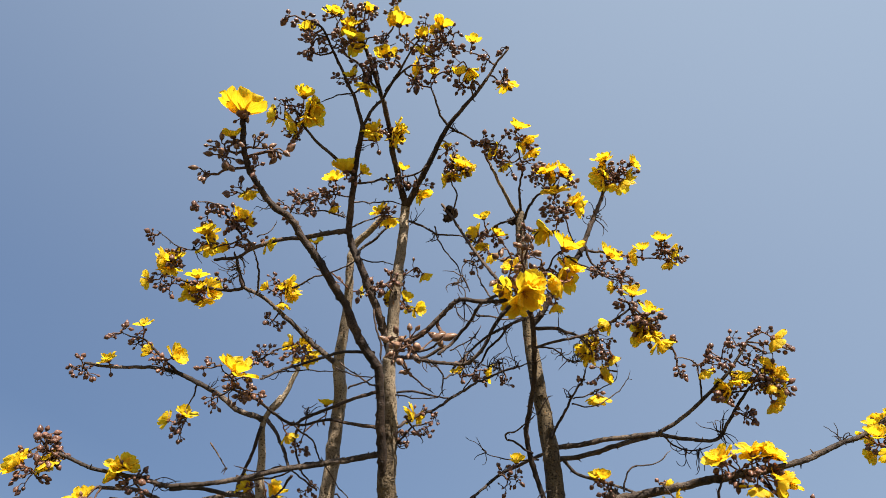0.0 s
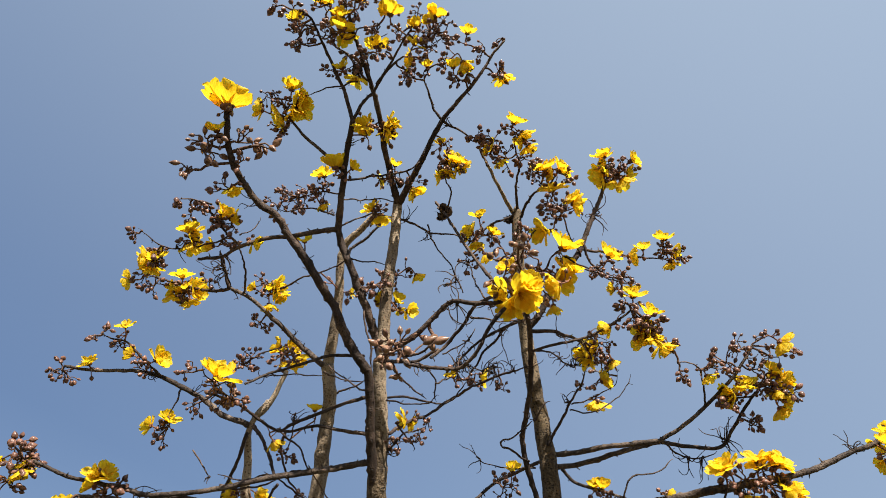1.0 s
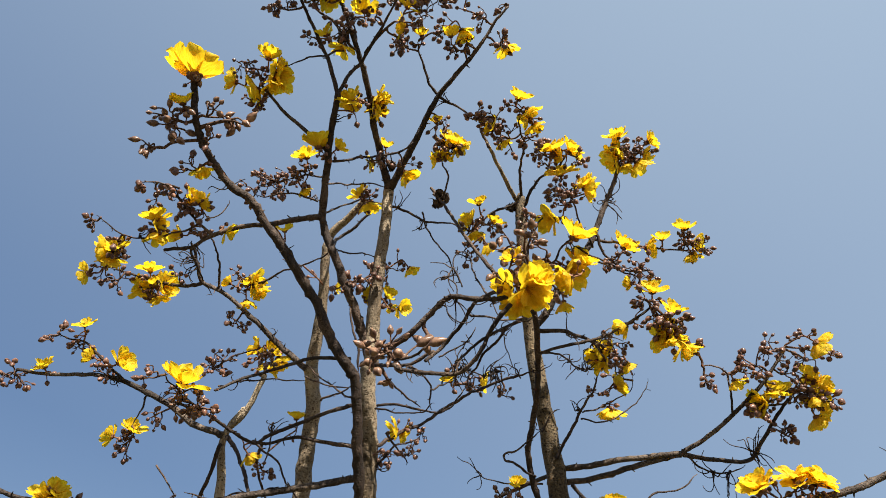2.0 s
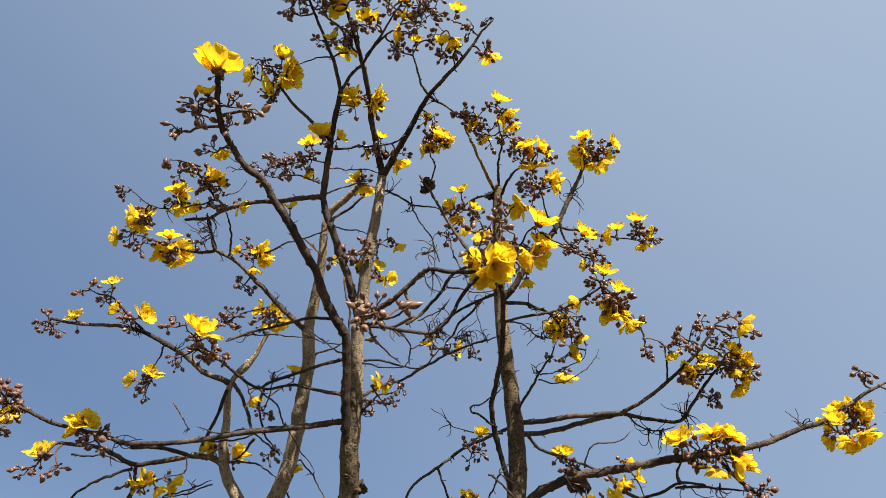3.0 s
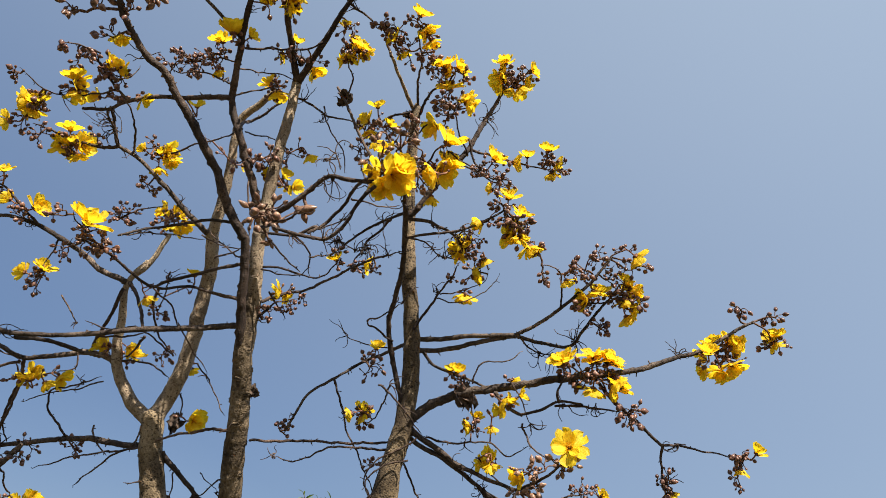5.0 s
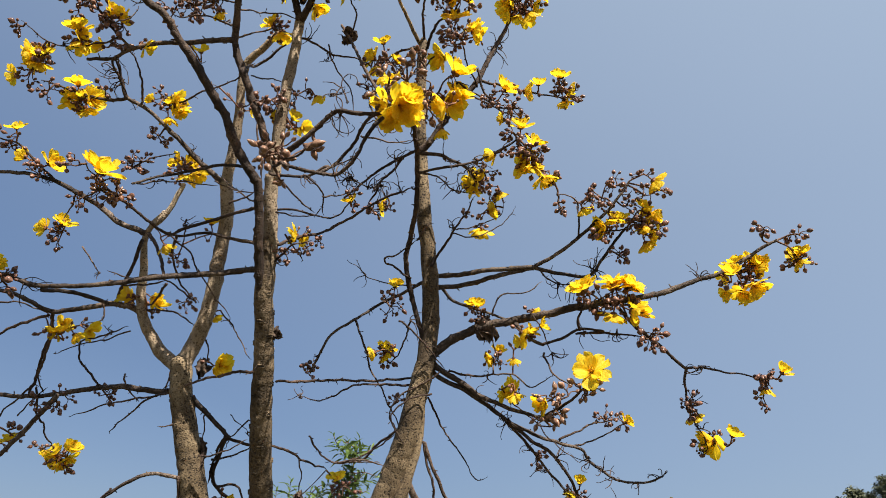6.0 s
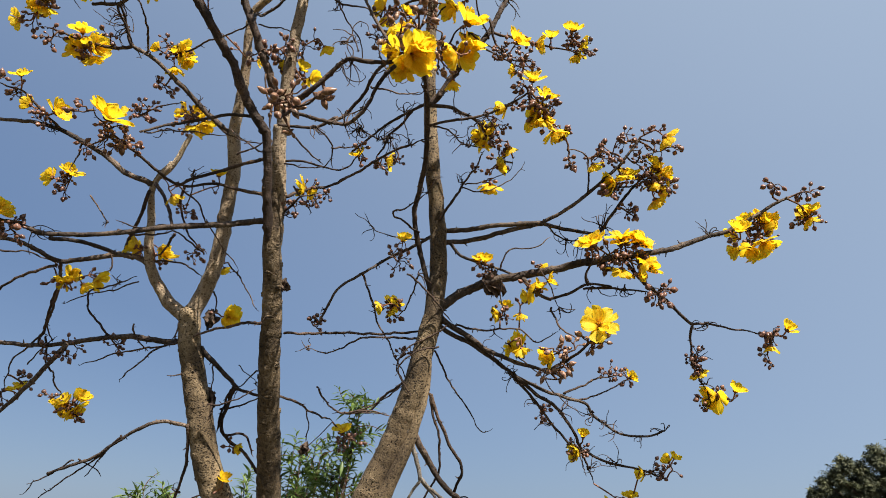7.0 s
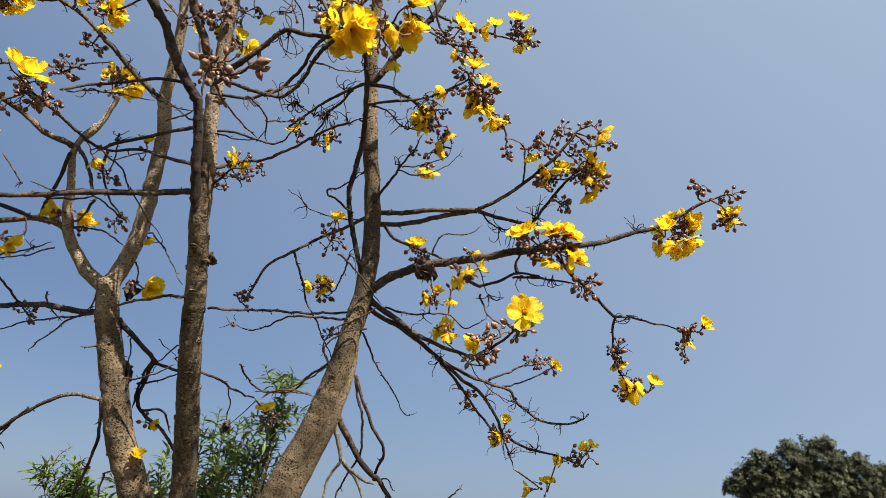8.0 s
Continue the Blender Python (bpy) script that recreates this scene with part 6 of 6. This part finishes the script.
# ---- dry stalks, husks ----
def dry_stalk(x, y, z, size, count):
    """Old curled flower stalks that stayed on the wood."""
    c = Vector((x, y, z))
    root = nearest(c, WOOD)
    bm = bmesh.new()
    for i in range(count):
        p = root + Vector((random.gauss(0, 1), random.gauss(0, 1), random.gauss(0, 1))) * size * 0.15
        d = ((c - root).normalized() + Vector((random.gauss(0, 0.8), random.gauss(0, 0.8), random.gauss(0, 0.8)))).normalized()
        axis = Vector((random.gauss(0, 1), random.gauss(0, 1), random.gauss(0, 1))).normalized()
        curl = random.choice((0.06, 0.12, 0.25, 0.35)) * random.choice((-1, 1))
        line = [root, p]
        step = size * random.uniform(0.09, 0.17)
        for k in range(11):
            d = (Matrix.Rotation(curl * (0.5 + k / 7), 3, axis) @ d + Vector((random.gauss(0, 0.12), random.gauss(0, 0.12), random.gauss(0, 0.12)))).normalized()
            line.append(line[-1] + d * step)
        tube(bm, spline(line, 2), 0.0019, 0.0009, 5, 0.2)
    part("dry_stalk", bm, TWIG, tree)


def husk(x, y, z, size, tall=1.0):
    """A crumpled dead leaf or seed case."""
    c = Vector((x, y, z))
    root = nearest(c, WOOD)
    bm = bmesh.new()
    for k in range(5):
        m = Matrix.Translation(c) @ Euler((random.uniform(0, 6), random.uniform(0, 6), random.uniform(0, 6))).to_matrix().to_4x4()
        rows_ = []
        for i in range(6):
            u = i / 5
            h = 0.4 * math.sin(math.pi * (0.08 + 0.86 * u)) * size
            rows_.append([bm.verts.new(m @ (Vector(((u - 0.4) * size * 1.2, v * h, abs(v) * h * 0.6)) + noise.noise_vector(Vector((u * 3, v * 2, k * 5 + x * 9))) * size * 0.3)) for v in (-1, -0.5, 0, 0.5, 1)])
        for a, b in zip(rows_, rows_[1:]):
            for j in range(4):
                bm.faces.new((a[j], a[j + 1], b[j + 1], b[j])).smooth = True
    for w in bm.verts:
        w.co.z = z + (w.co.z - z) * tall
    tube(bm, arc(root, c, size * 0.1), 0.002, 0.0015, 5)
    part("dead_leaf", bm, DRY, tree, "crumpled dark dead leaf")


dry_stalk(0.558, 1.706, 3.047, 0.055, 7)
dry_stalk(-0.769, 1.879, 2.947, 0.061, 8)
dry_stalk(0.892, 1.983, 2.400, 0.061, 8)
dry_stalk(0.820, 2.035, 2.333, 0.047, 6)
dry_stalk(-0.703, 1.931, 2.904, 0.037, 4)
dry_stalk(0.026, 1.535, 2.680, 0.036, 4)
dry_stalk(0.043, 1.488, 3.277, 0.039, 5)
dry_stalk(0.182, 1.747, 2.532, 0.038, 4)
dry_stalk(0.328, 1.966, 2.494, 0.037, 4)
dry_stalk(-0.450, 2.012, 2.741, 0.032, 3)
dry_stalk(0.115, 2.100, 2.385, 0.045, 3)
dry_stalk(0.111, 1.682, 2.554, 0.044, 5)
dry_stalk(-0.122, 2.014, 2.299, 0.028, 3)
dry_stalk(-0.957, 2.066, 2.610, 0.032, 4)
dry_stalk(0.391, 1.646, 2.843, 0.033, 4)
dry_stalk(0.405, 1.827, 2.575, 0.032, 4)
dry_stalk(-0.726, 1.603, 2.996, 0.037, 4)
dry_stalk(-0.028, 1.760, 3.002, 0.040, 4)
dry_stalk(0.464, 1.770, 2.624, 0.039, 6)
dry_stalk(-0.173, 1.688, 2.851, 0.026, 3)
dry_stalk(-0.677, 1.990, 2.286, 0.018, 3)
dry_stalk(-0.352, 1.642, 3.031, 0.038, 4)
dry_stalk(-0.646, 1.718, 2.873, 0.038, 5)
dry_stalk(0.207, 1.725, 2.559, 0.027, 3)
dry_stalk(1.214, 1.997, 1.992, 0.048, 8)
dry_stalk(1.148, 1.809, 2.330, 0.043, 6)
dry_stalk(0.911, 1.926, 2.120, 0.039, 6)
dry_stalk(0.755, 2.008, 2.075, 0.036, 6)
dry_stalk(-0.079, 2.307, 2.034, 0.037, 4)
dry_stalk(0.575, 2.214, 1.957, 0.035, 5)
dry_stalk(0.717, 2.346, 1.764, 0.038, 5)
dry_stalk(1.010, 2.341, 1.723, 0.044, 6)
dry_stalk(0.953, 2.283, 1.821, 0.034, 5)
dry_stalk(0.548, 2.273, 2.151, 0.030, 4)
dry_stalk(0.187, 1.842, 2.482, 0.035, 4)
dry_stalk(-0.314, 2.120, 2.199, 0.018, 2)
dry_stalk(-0.896, 2.074, 2.234, 0.043, 5)
dry_stalk(-0.736, 1.997, 2.577, 0.034, 4)
dry_stalk(-0.288, 2.391, 1.877, 0.025, 5)
dry_stalk(0.950, 2.403, 1.692, 0.041, 6)
dry_stalk(0.132, 2.333, 2.171, 0.031, 3)
dry_stalk(-0.502, 2.310, 2.030, 0.026, 3)
dry_stalk(-0.045, 2.290, 2.178, 0.030, 4)
dry_stalk(0.539, 2.228, 1.940, 0.042, 5)
dry_stalk(1.066, 2.267, 1.768, 0.027, 4)
husk(-0.136, 2.125, 2.172, 0.026, 1.5)
husk(-0.386, 2.260, 2.094, 0.042, 1.2)
husk(0.540, 2.085, 2.205, 0.060, 1.25)
husk(-0.372, 2.382, 1.840, 0.042, 1.9)
husk(-0.090, 2.827, 1.759, 0.041)
husk(0.023, 1.769, 3.136, 0.045)
husk(0.257, 1.793, 3.130, 0.033)
husk(-0.122, 1.632, 3.153, 0.032)
husk(-0.247, 1.311, 3.333, 0.037)
husk(0.023, 1.757, 3.152, 0.033)
dry_stalk(0.258, 1.664, 2.638, 0.045, 6)
dry_stalk(0.023, 1.684, 2.490, 0.040, 6)
dry_stalk(0.064, 1.699, 2.471, 0.043, 6)
dry_stalk(0.207, 1.751, 2.551, 0.041, 5)
dry_stalk(0.426, 1.828, 2.598, 0.047, 6)
dry_stalk(0.485, 1.759, 2.613, 0.042, 6)
dry_stalk(-0.018, 1.733, 2.489, 0.037, 5)
dry_stalk(0.284, 1.782, 2.560, 0.032, 4)
dry_stalk(0.414, 1.953, 2.511, 0.041, 5)
dry_stalk(0.067, 1.595, 2.628, 0.050, 3)
dry_stalk(0.031, 1.537, 2.678, 0.049, 3)
dry_stalk(0.534, 2.190, 1.964, 0.045, 4)
dry_stalk(0.806, 2.275, 1.856, 0.045, 6)
dry_stalk(0.900, 2.289, 1.837, 0.041, 6)
dry_stalk(0.978, 2.282, 1.786, 0.040, 5)
dry_stalk(0.687, 2.269, 1.863, 0.038, 4)
dry_stalk(0.329, 2.018, 2.208, 0.041, 4)
dry_stalk(0.394, 2.094, 2.209, 0.032, 4)
dry_stalk(0.770, 2.027, 2.343, 0.047, 6)
dry_stalk(0.835, 1.955, 2.095, 0.045, 6)
dry_stalk(1.176, 1.947, 2.056, 0.042, 6)
dry_stalk(1.231, 2.039, 1.938, 0.035, 5)
dry_stalk(0.875, 2.373, 1.705, 0.051, 7)
dry_stalk(0.143, 1.743, 2.537, 0.038, 4)
dry_stalk(-0.510, 2.499, 1.569, 0.038, 3)
dry_stalk(-0.204, 2.342, 1.892, 0.025, 3)
dry_stalk(0.314, 2.173, 1.938, 0.034, 4)
dry_stalk(1.090, 2.175, 1.861, 0.033, 4)
dry_stalk(-0.423, 1.814, 2.932, 0.040, 4)
dry_stalk(-0.170, 1.234, 3.371, 0.040, 4)
dry_stalk(-0.541, 1.518, 2.946, 0.039, 4)
dry_stalk(-0.107, 1.699, 3.080, 0.043, 4)
dry_stalk(-0.266, 1.449, 3.156, 0.037, 3)
dry_stalk(-0.543, 1.948, 2.639, 0.038, 4)
dry_stalk(-0.457, 2.007, 2.564, 0.038, 4)
dry_stalk(-0.815, 1.718, 2.873, 0.041, 4)
dry_stalk(0.146, 1.649, 2.632, 0.041, 4)
dry_stalk(0.379, 1.717, 2.643, 0.039, 4)
dry_stalk(0.542, 1.693, 3.063, 0.043, 5)
dry_stalk(0.914, 1.991, 2.390, 0.047, 5)
dry_stalk(0.835, 1.827, 2.575, 0.029, 3)
dry_stalk(0.979, 1.827, 2.575, 0.032, 3)
dry_stalk(0.224, 1.850, 2.758, 0.045, 6)
dry_stalk(0.068, 1.620, 2.466, 0.040, 5)
dry_stalk(0.257, 1.850, 2.581, 0.035, 5)
dry_stalk(0.032, 1.700, 2.485, 0.035, 4)
dry_stalk(0.162, 1.850, 2.617, 0.035, 4)
dry_stalk(0.384, 1.800, 2.564, 0.035, 5)
dry_stalk(-0.712, 2.200, 2.220, 0.030, 4)
dry_stalk(-0.859, 2.000, 2.236, 0.030, 5)
dry_stalk(-0.320, 1.600, 2.764, 0.020, 3)
dry_stalk(-0.725, 1.750, 2.897, 0.045, 7)
dry_stalk(0.062, 1.520, 2.587, 0.040, 5)


# ---- green shrub behind the stems ----
shrub = tagged(new("shrub", None), "green shrub with narrow leaves behind the stems", "shrub")
shrub.location = (-0.2, 3.45, 0)


def leaf_mesh(bm, m, length):
    rows_ = []
    for i in range(6):
        u = i / 5
        h = 0.13 * math.sin(math.pi * (0.04 + 0.95 * u ** 0.85)) * length
        rows_.append([bm.verts.new(m @ Vector((u * length, v * h, abs(v) * h * 0.45 - 0.2 * u * u * length))) for v in (-1, 0, 1)])
    for a, b in zip(rows_, rows_[1:]):
        for j in range(2):
            bm.faces.new((a[j], a[j + 1], b[j + 1], b[j])).smooth = True


one = bmesh.new()
leaf_mesh(one, Matrix(), 1.0)
LEAF_MESH = bpy.data.meshes.new("leaf")
one.to_mesh(LEAF_MESH)
one.free()
LEAF_MESH.materials.append(LEAF)
REST = bmesh.new()
singles = [0]


def shoot(x, y, z):
    """One leafy shoot from the shrub's foot to its tip."""
    tip = Vector((x, y, z - 0.03))
    foot = Vector((-0.2 + random.uniform(-0.12, 0.12), 3.45 + random.uniform(-0.12, 0.12), -0.02))
    fork = foot.lerp(tip, 0.55) + Vector((random.uniform(-0.05, 0.05), 0.05, 0))
    bm = bmesh.new()
    line = spline([foot, fork, foot.lerp(tip, 0.82) + (tip - foot) * 0.02 + Vector((0, 0, -0.02)), tip], 12)
    tube(bm, line, 0.006, 0.0012, 6)
    part("shoot", bm, STALK, shrub)
    top = line[-17:]
    sprigs = [(top[k], (top[k] - top[k - 1]).normalized()) for k in (11, 16)]
    for i in range(5):
        k = random.randrange(3, 16)
        d = (top[k] - top[k - 1]).normalized()
        out = (Vector((random.gauss(0, 1), random.gauss(0, 0.8), random.gauss(0, 0.4))).normalized() + d * random.uniform(0.1, 0.8)).normalized()
        end = top[k] + out * random.uniform(0.04, 0.11)
        bm = bmesh.new()
        tube(bm, arc(top[k], end, 0.01), 0.0024, 0.0013, 5)
        part("sprig", bm, STALK, shrub)
        sprigs.append((end, (out + d * 0.6).normalized()))
    for p, d in sprigs:
        rise = random.uniform(0.2, 1.2)
        for i in range(11):
            q = p - d * 0.08 * (i / 11)
            a = i * 2.4
            u = d.cross(Vector((0.3, 1, 0.2))).normalized()
            out = u * math.cos(a) + d.cross(u) * math.sin(a)
            way = (out + d * (rise + random.uniform(-0.3, 0.3) + (0.7 if i < 3 else 0))).normalized()
            m = Matrix.Translation(q) @ way.to_track_quat("X", "Z").to_matrix().to_4x4() @ pose(0, 0, 0, random.uniform(-35, 35), 0, 0)
            length = random.uniform(0.036, 0.064) * (0.65 if i < 3 else 1)
            if singles[0] < 300 and i == 7:
                ob = new("leaf", LEAF_MESH)
                ob.parent = shrub
                ob.matrix_basis = Matrix.Translation((0.2, -3.45, 0)) @ m @ Matrix.Scale(length, 4)
                singles[0] += 1
            else:
                leaf_mesh(REST, m, length)


shoot(-0.13, 3.09, 1.84)
shoot(-0.25, 3.16, 1.82)
shoot(-0.03, 3.18, 1.73)
shoot(-0.08, 3.18, 1.67)
shoot(-0.29, 3.25, 1.70)
shoot(-0.35, 3.26, 1.62)
shoot(0.05, 3.06, 1.77)
shoot(0.09, 3.01, 1.86)
shoot(-0.19, 3.21, 1.63)
shoot(-0.72, 3.13, 1.62)
shoot(-0.70, 3.17, 1.56)
shoot(-0.78, 3.19, 1.54)
shoot(-0.54, 3.30, 1.52)
shoot(-0.43, 3.27, 1.55)
shoot(0.08, 3.21, 1.58)
shoot(-0.77, 3.10, 1.65)
shoot(-0.70, 3.14, 1.66)
shoot(-0.66, 3.15, 1.59)
shoot(-0.72, 3.11, 1.58)
shoot(-0.21, 3.04, 1.85)
shoot(-0.15, 3.01, 1.88)
shoot(-0.06, 2.99, 1.85)
shoot(0.13, 2.86, 2.03)
shoot(0.10, 2.98, 1.93)
shoot(-0.42, 3.21, 1.63)
shoot(-0.37, 3.15, 1.71)
shoot(0.08, 3.06, 1.70)
shoot(-0.24, 3.15, 1.71)
shoot(-0.09, 3.02, 1.76)
shoot(-0.01, 3.09, 1.79)
shoot(-0.17, 3.20, 1.70)
shoot(0.03, 3.20, 1.64)
shoot(-0.28, 3.19, 1.60)
shoot(-0.48, 3.26, 1.57)
shoot(-0.73, 3.24, 1.53)
shoot(-0.03, 3.19, 1.59)
shoot(-0.14, 3.15, 1.58)
shoot(0.08, 2.90, 2.03)
shoot(-0.80, 3.12, 1.60)
shoot(-0.66, 3.12, 1.62)
shoot(-0.62, 3.20, 1.55)
shoot(-0.74, 3.15, 1.50)
shoot(-0.50, 3.20, 1.58)
shoot(-0.45, 3.20, 1.60)
shoot(0.12, 3.10, 1.71)
shoot(0.11, 3.10, 1.68)
shoot(0.09, 3.15, 1.61)
shoot(0.14, 3.12, 1.63)
shoot(0.05, 3.05, 1.72)
shoot(0.02, 3.00, 1.76)
shoot(0.12, 2.86, 2.02)
shoot(0.11, 2.90, 1.94)
shoot(-0.03, 2.95, 1.83)
shoot(-0.11, 2.95, 1.80)
shoot(-0.66, 3.10, 1.59)
shoot(-0.62, 3.10, 1.58)
shoot(-0.58, 3.12, 1.56)
shoot(-0.64, 3.15, 1.54)
shoot(-0.55, 3.15, 1.53)
shoot(-0.59, 3.10, 1.51)
shoot(-0.42, 3.20, 1.59)
shoot(-0.38, 3.20, 1.65)
tagged(part("foliage", REST, LEAF, shrub), kind="stuff")
for ob in shrub.children:
    if ob.name.split(".")[0] in ("shoot", "sprig", "foliage"):
        ob.matrix_basis = Matrix.Translation((0.2, -3.45, 0))


# ---- tree in the distance ----
far_tree = tagged(new("tree", None), "large dark green leafy tree in the distance", "tree")
CROWN = bmesh.new()
LOBES = []


def lobe(x, y, z, r):
    """A rounded mass of leaf rosettes."""
    c = Vector((x, y, z))
    LOBES.append(c)
    rnd = random.Random(int(x * 100))
    for i in range(int(130 * r * r) + 70):
        d = Vector((rnd.gauss(0, 1), rnd.gauss(0, 1), rnd.gauss(0.2, 1))).normalized()
        p = c + d * (r * rnd.uniform(0.35, 1.15) * (1 + 0.8 * noise.noise(d * 2.4 + c)) + rnd.choice((0, 0, 0.1, 0.3)))
        axis = (d * 0.8 + Vector((rnd.gauss(0, 0.4), rnd.gauss(0, 0.4), rnd.gauss(0.6, 0.3)))).normalized()
        u = axis.cross(Vector((0.3, 0.2, 1.1))).normalized()
        v = axis.cross(u)
        for k in range(11):
            a = k * 2.4 + rnd.uniform(-0.3, 0.3)
            out = u * math.cos(a) + v * math.sin(a)
            w = (out + axis * rnd.uniform(0.0, 0.9)).normalized()
            n_ = rnd.uniform(0.28, 0.5)
            s = w.cross(axis).normalized() * rnd.uniform(0.045, 0.075)
            q = p - axis * 0.3 * k / 11
            half = q + w * n_ * 0.5
            tip = half + (w * 0.8 - Vector((0, 0, 0.5))).normalized() * n_ * 0.5
            a_, b_, c_, d_, e_ = (CROWN.verts.new(z_) for z_ in (q, half - s, half + s, tip, half + axis * 0.01))
            CROWN.faces.new((a_, b_, e_, c_))
            CROWN.faces.new((b_, d_, c_, e_))


lobe(35.7, 53.2, 6.6, 0.47)
lobe(36.3, 52.5, 7.5, 0.51)
lobe(37.0, 52.0, 8.1, 0.51)
lobe(37.5, 51.4, 8.9, 0.55)
lobe(39.0, 51.7, 8.5, 0.63)
lobe(40.0, 50.9, 9.6, 0.71)
lobe(41.6, 51.4, 9.0, 0.79)
lobe(42.5, 50.6, 9.9, 0.79)
lobe(43.5, 50.4, 10.2, 0.71)
lobe(45.4, 51.4, 8.9, 0.87)
lobe(47.1, 51.2, 9.2, 0.63)
lobe(48.7, 51.8, 8.4, 0.63)
lobe(49.7, 51.7, 8.5, 0.55)
lobe(38.0, 53.7, 6.0, 1.11)
lobe(39.0, 53.0, 6.8, 1.58)
lobe(41.5, 52.6, 7.4, 1.74)
lobe(44.2, 52.3, 7.8, 1.74)
lobe(47.2, 52.7, 7.3, 1.58)
lobe(49.9, 52.9, 7.0, 1.42)
lobe(52.2, 52.4, 7.6, 1.58)
lobe(39.7, 54.9, 4.4, 1.78)
lobe(43.7, 54.6, 4.8, 2.37)
lobe(49.5, 54.7, 4.7, 2.37)
lobe(55.0, 54.1, 5.4, 2.37)
mid = sum(LOBES, Vector()) / len(LOBES)
part("crown", CROWN, FAR, far_tree)
foot = Vector((mid.x, mid.y, -0.1))
bm = bmesh.new()
tube(bm, spline([foot, foot + Vector((0.1, 0, 1.5)), Vector((mid.x, mid.y, mid.z - 2.2))], 10), 0.42, 0.3, 14, 0.15)
part("trunk", bm, ARM, far_tree)
for c in LOBES[:3] + LOBES[-6:]:
    bm = bmesh.new()
    a = foot.lerp(Vector((mid.x, mid.y, mid.z)), 0.45)
    tube(bm, spline([a, a.lerp(c, 0.5) + Vector((0, 0, -0.3)), c], 6), 0.13, 0.04, 8)
    part("limb", bm, LIMB, far_tree)

bm = bmesh.new()
bmesh.ops.create_circle(bm, cap_ends=True, segments=96, radius=2500)
tagged(part("ground", bm, GROUND, None), "dry brown earth with thin grass", "ground", kind="structure")
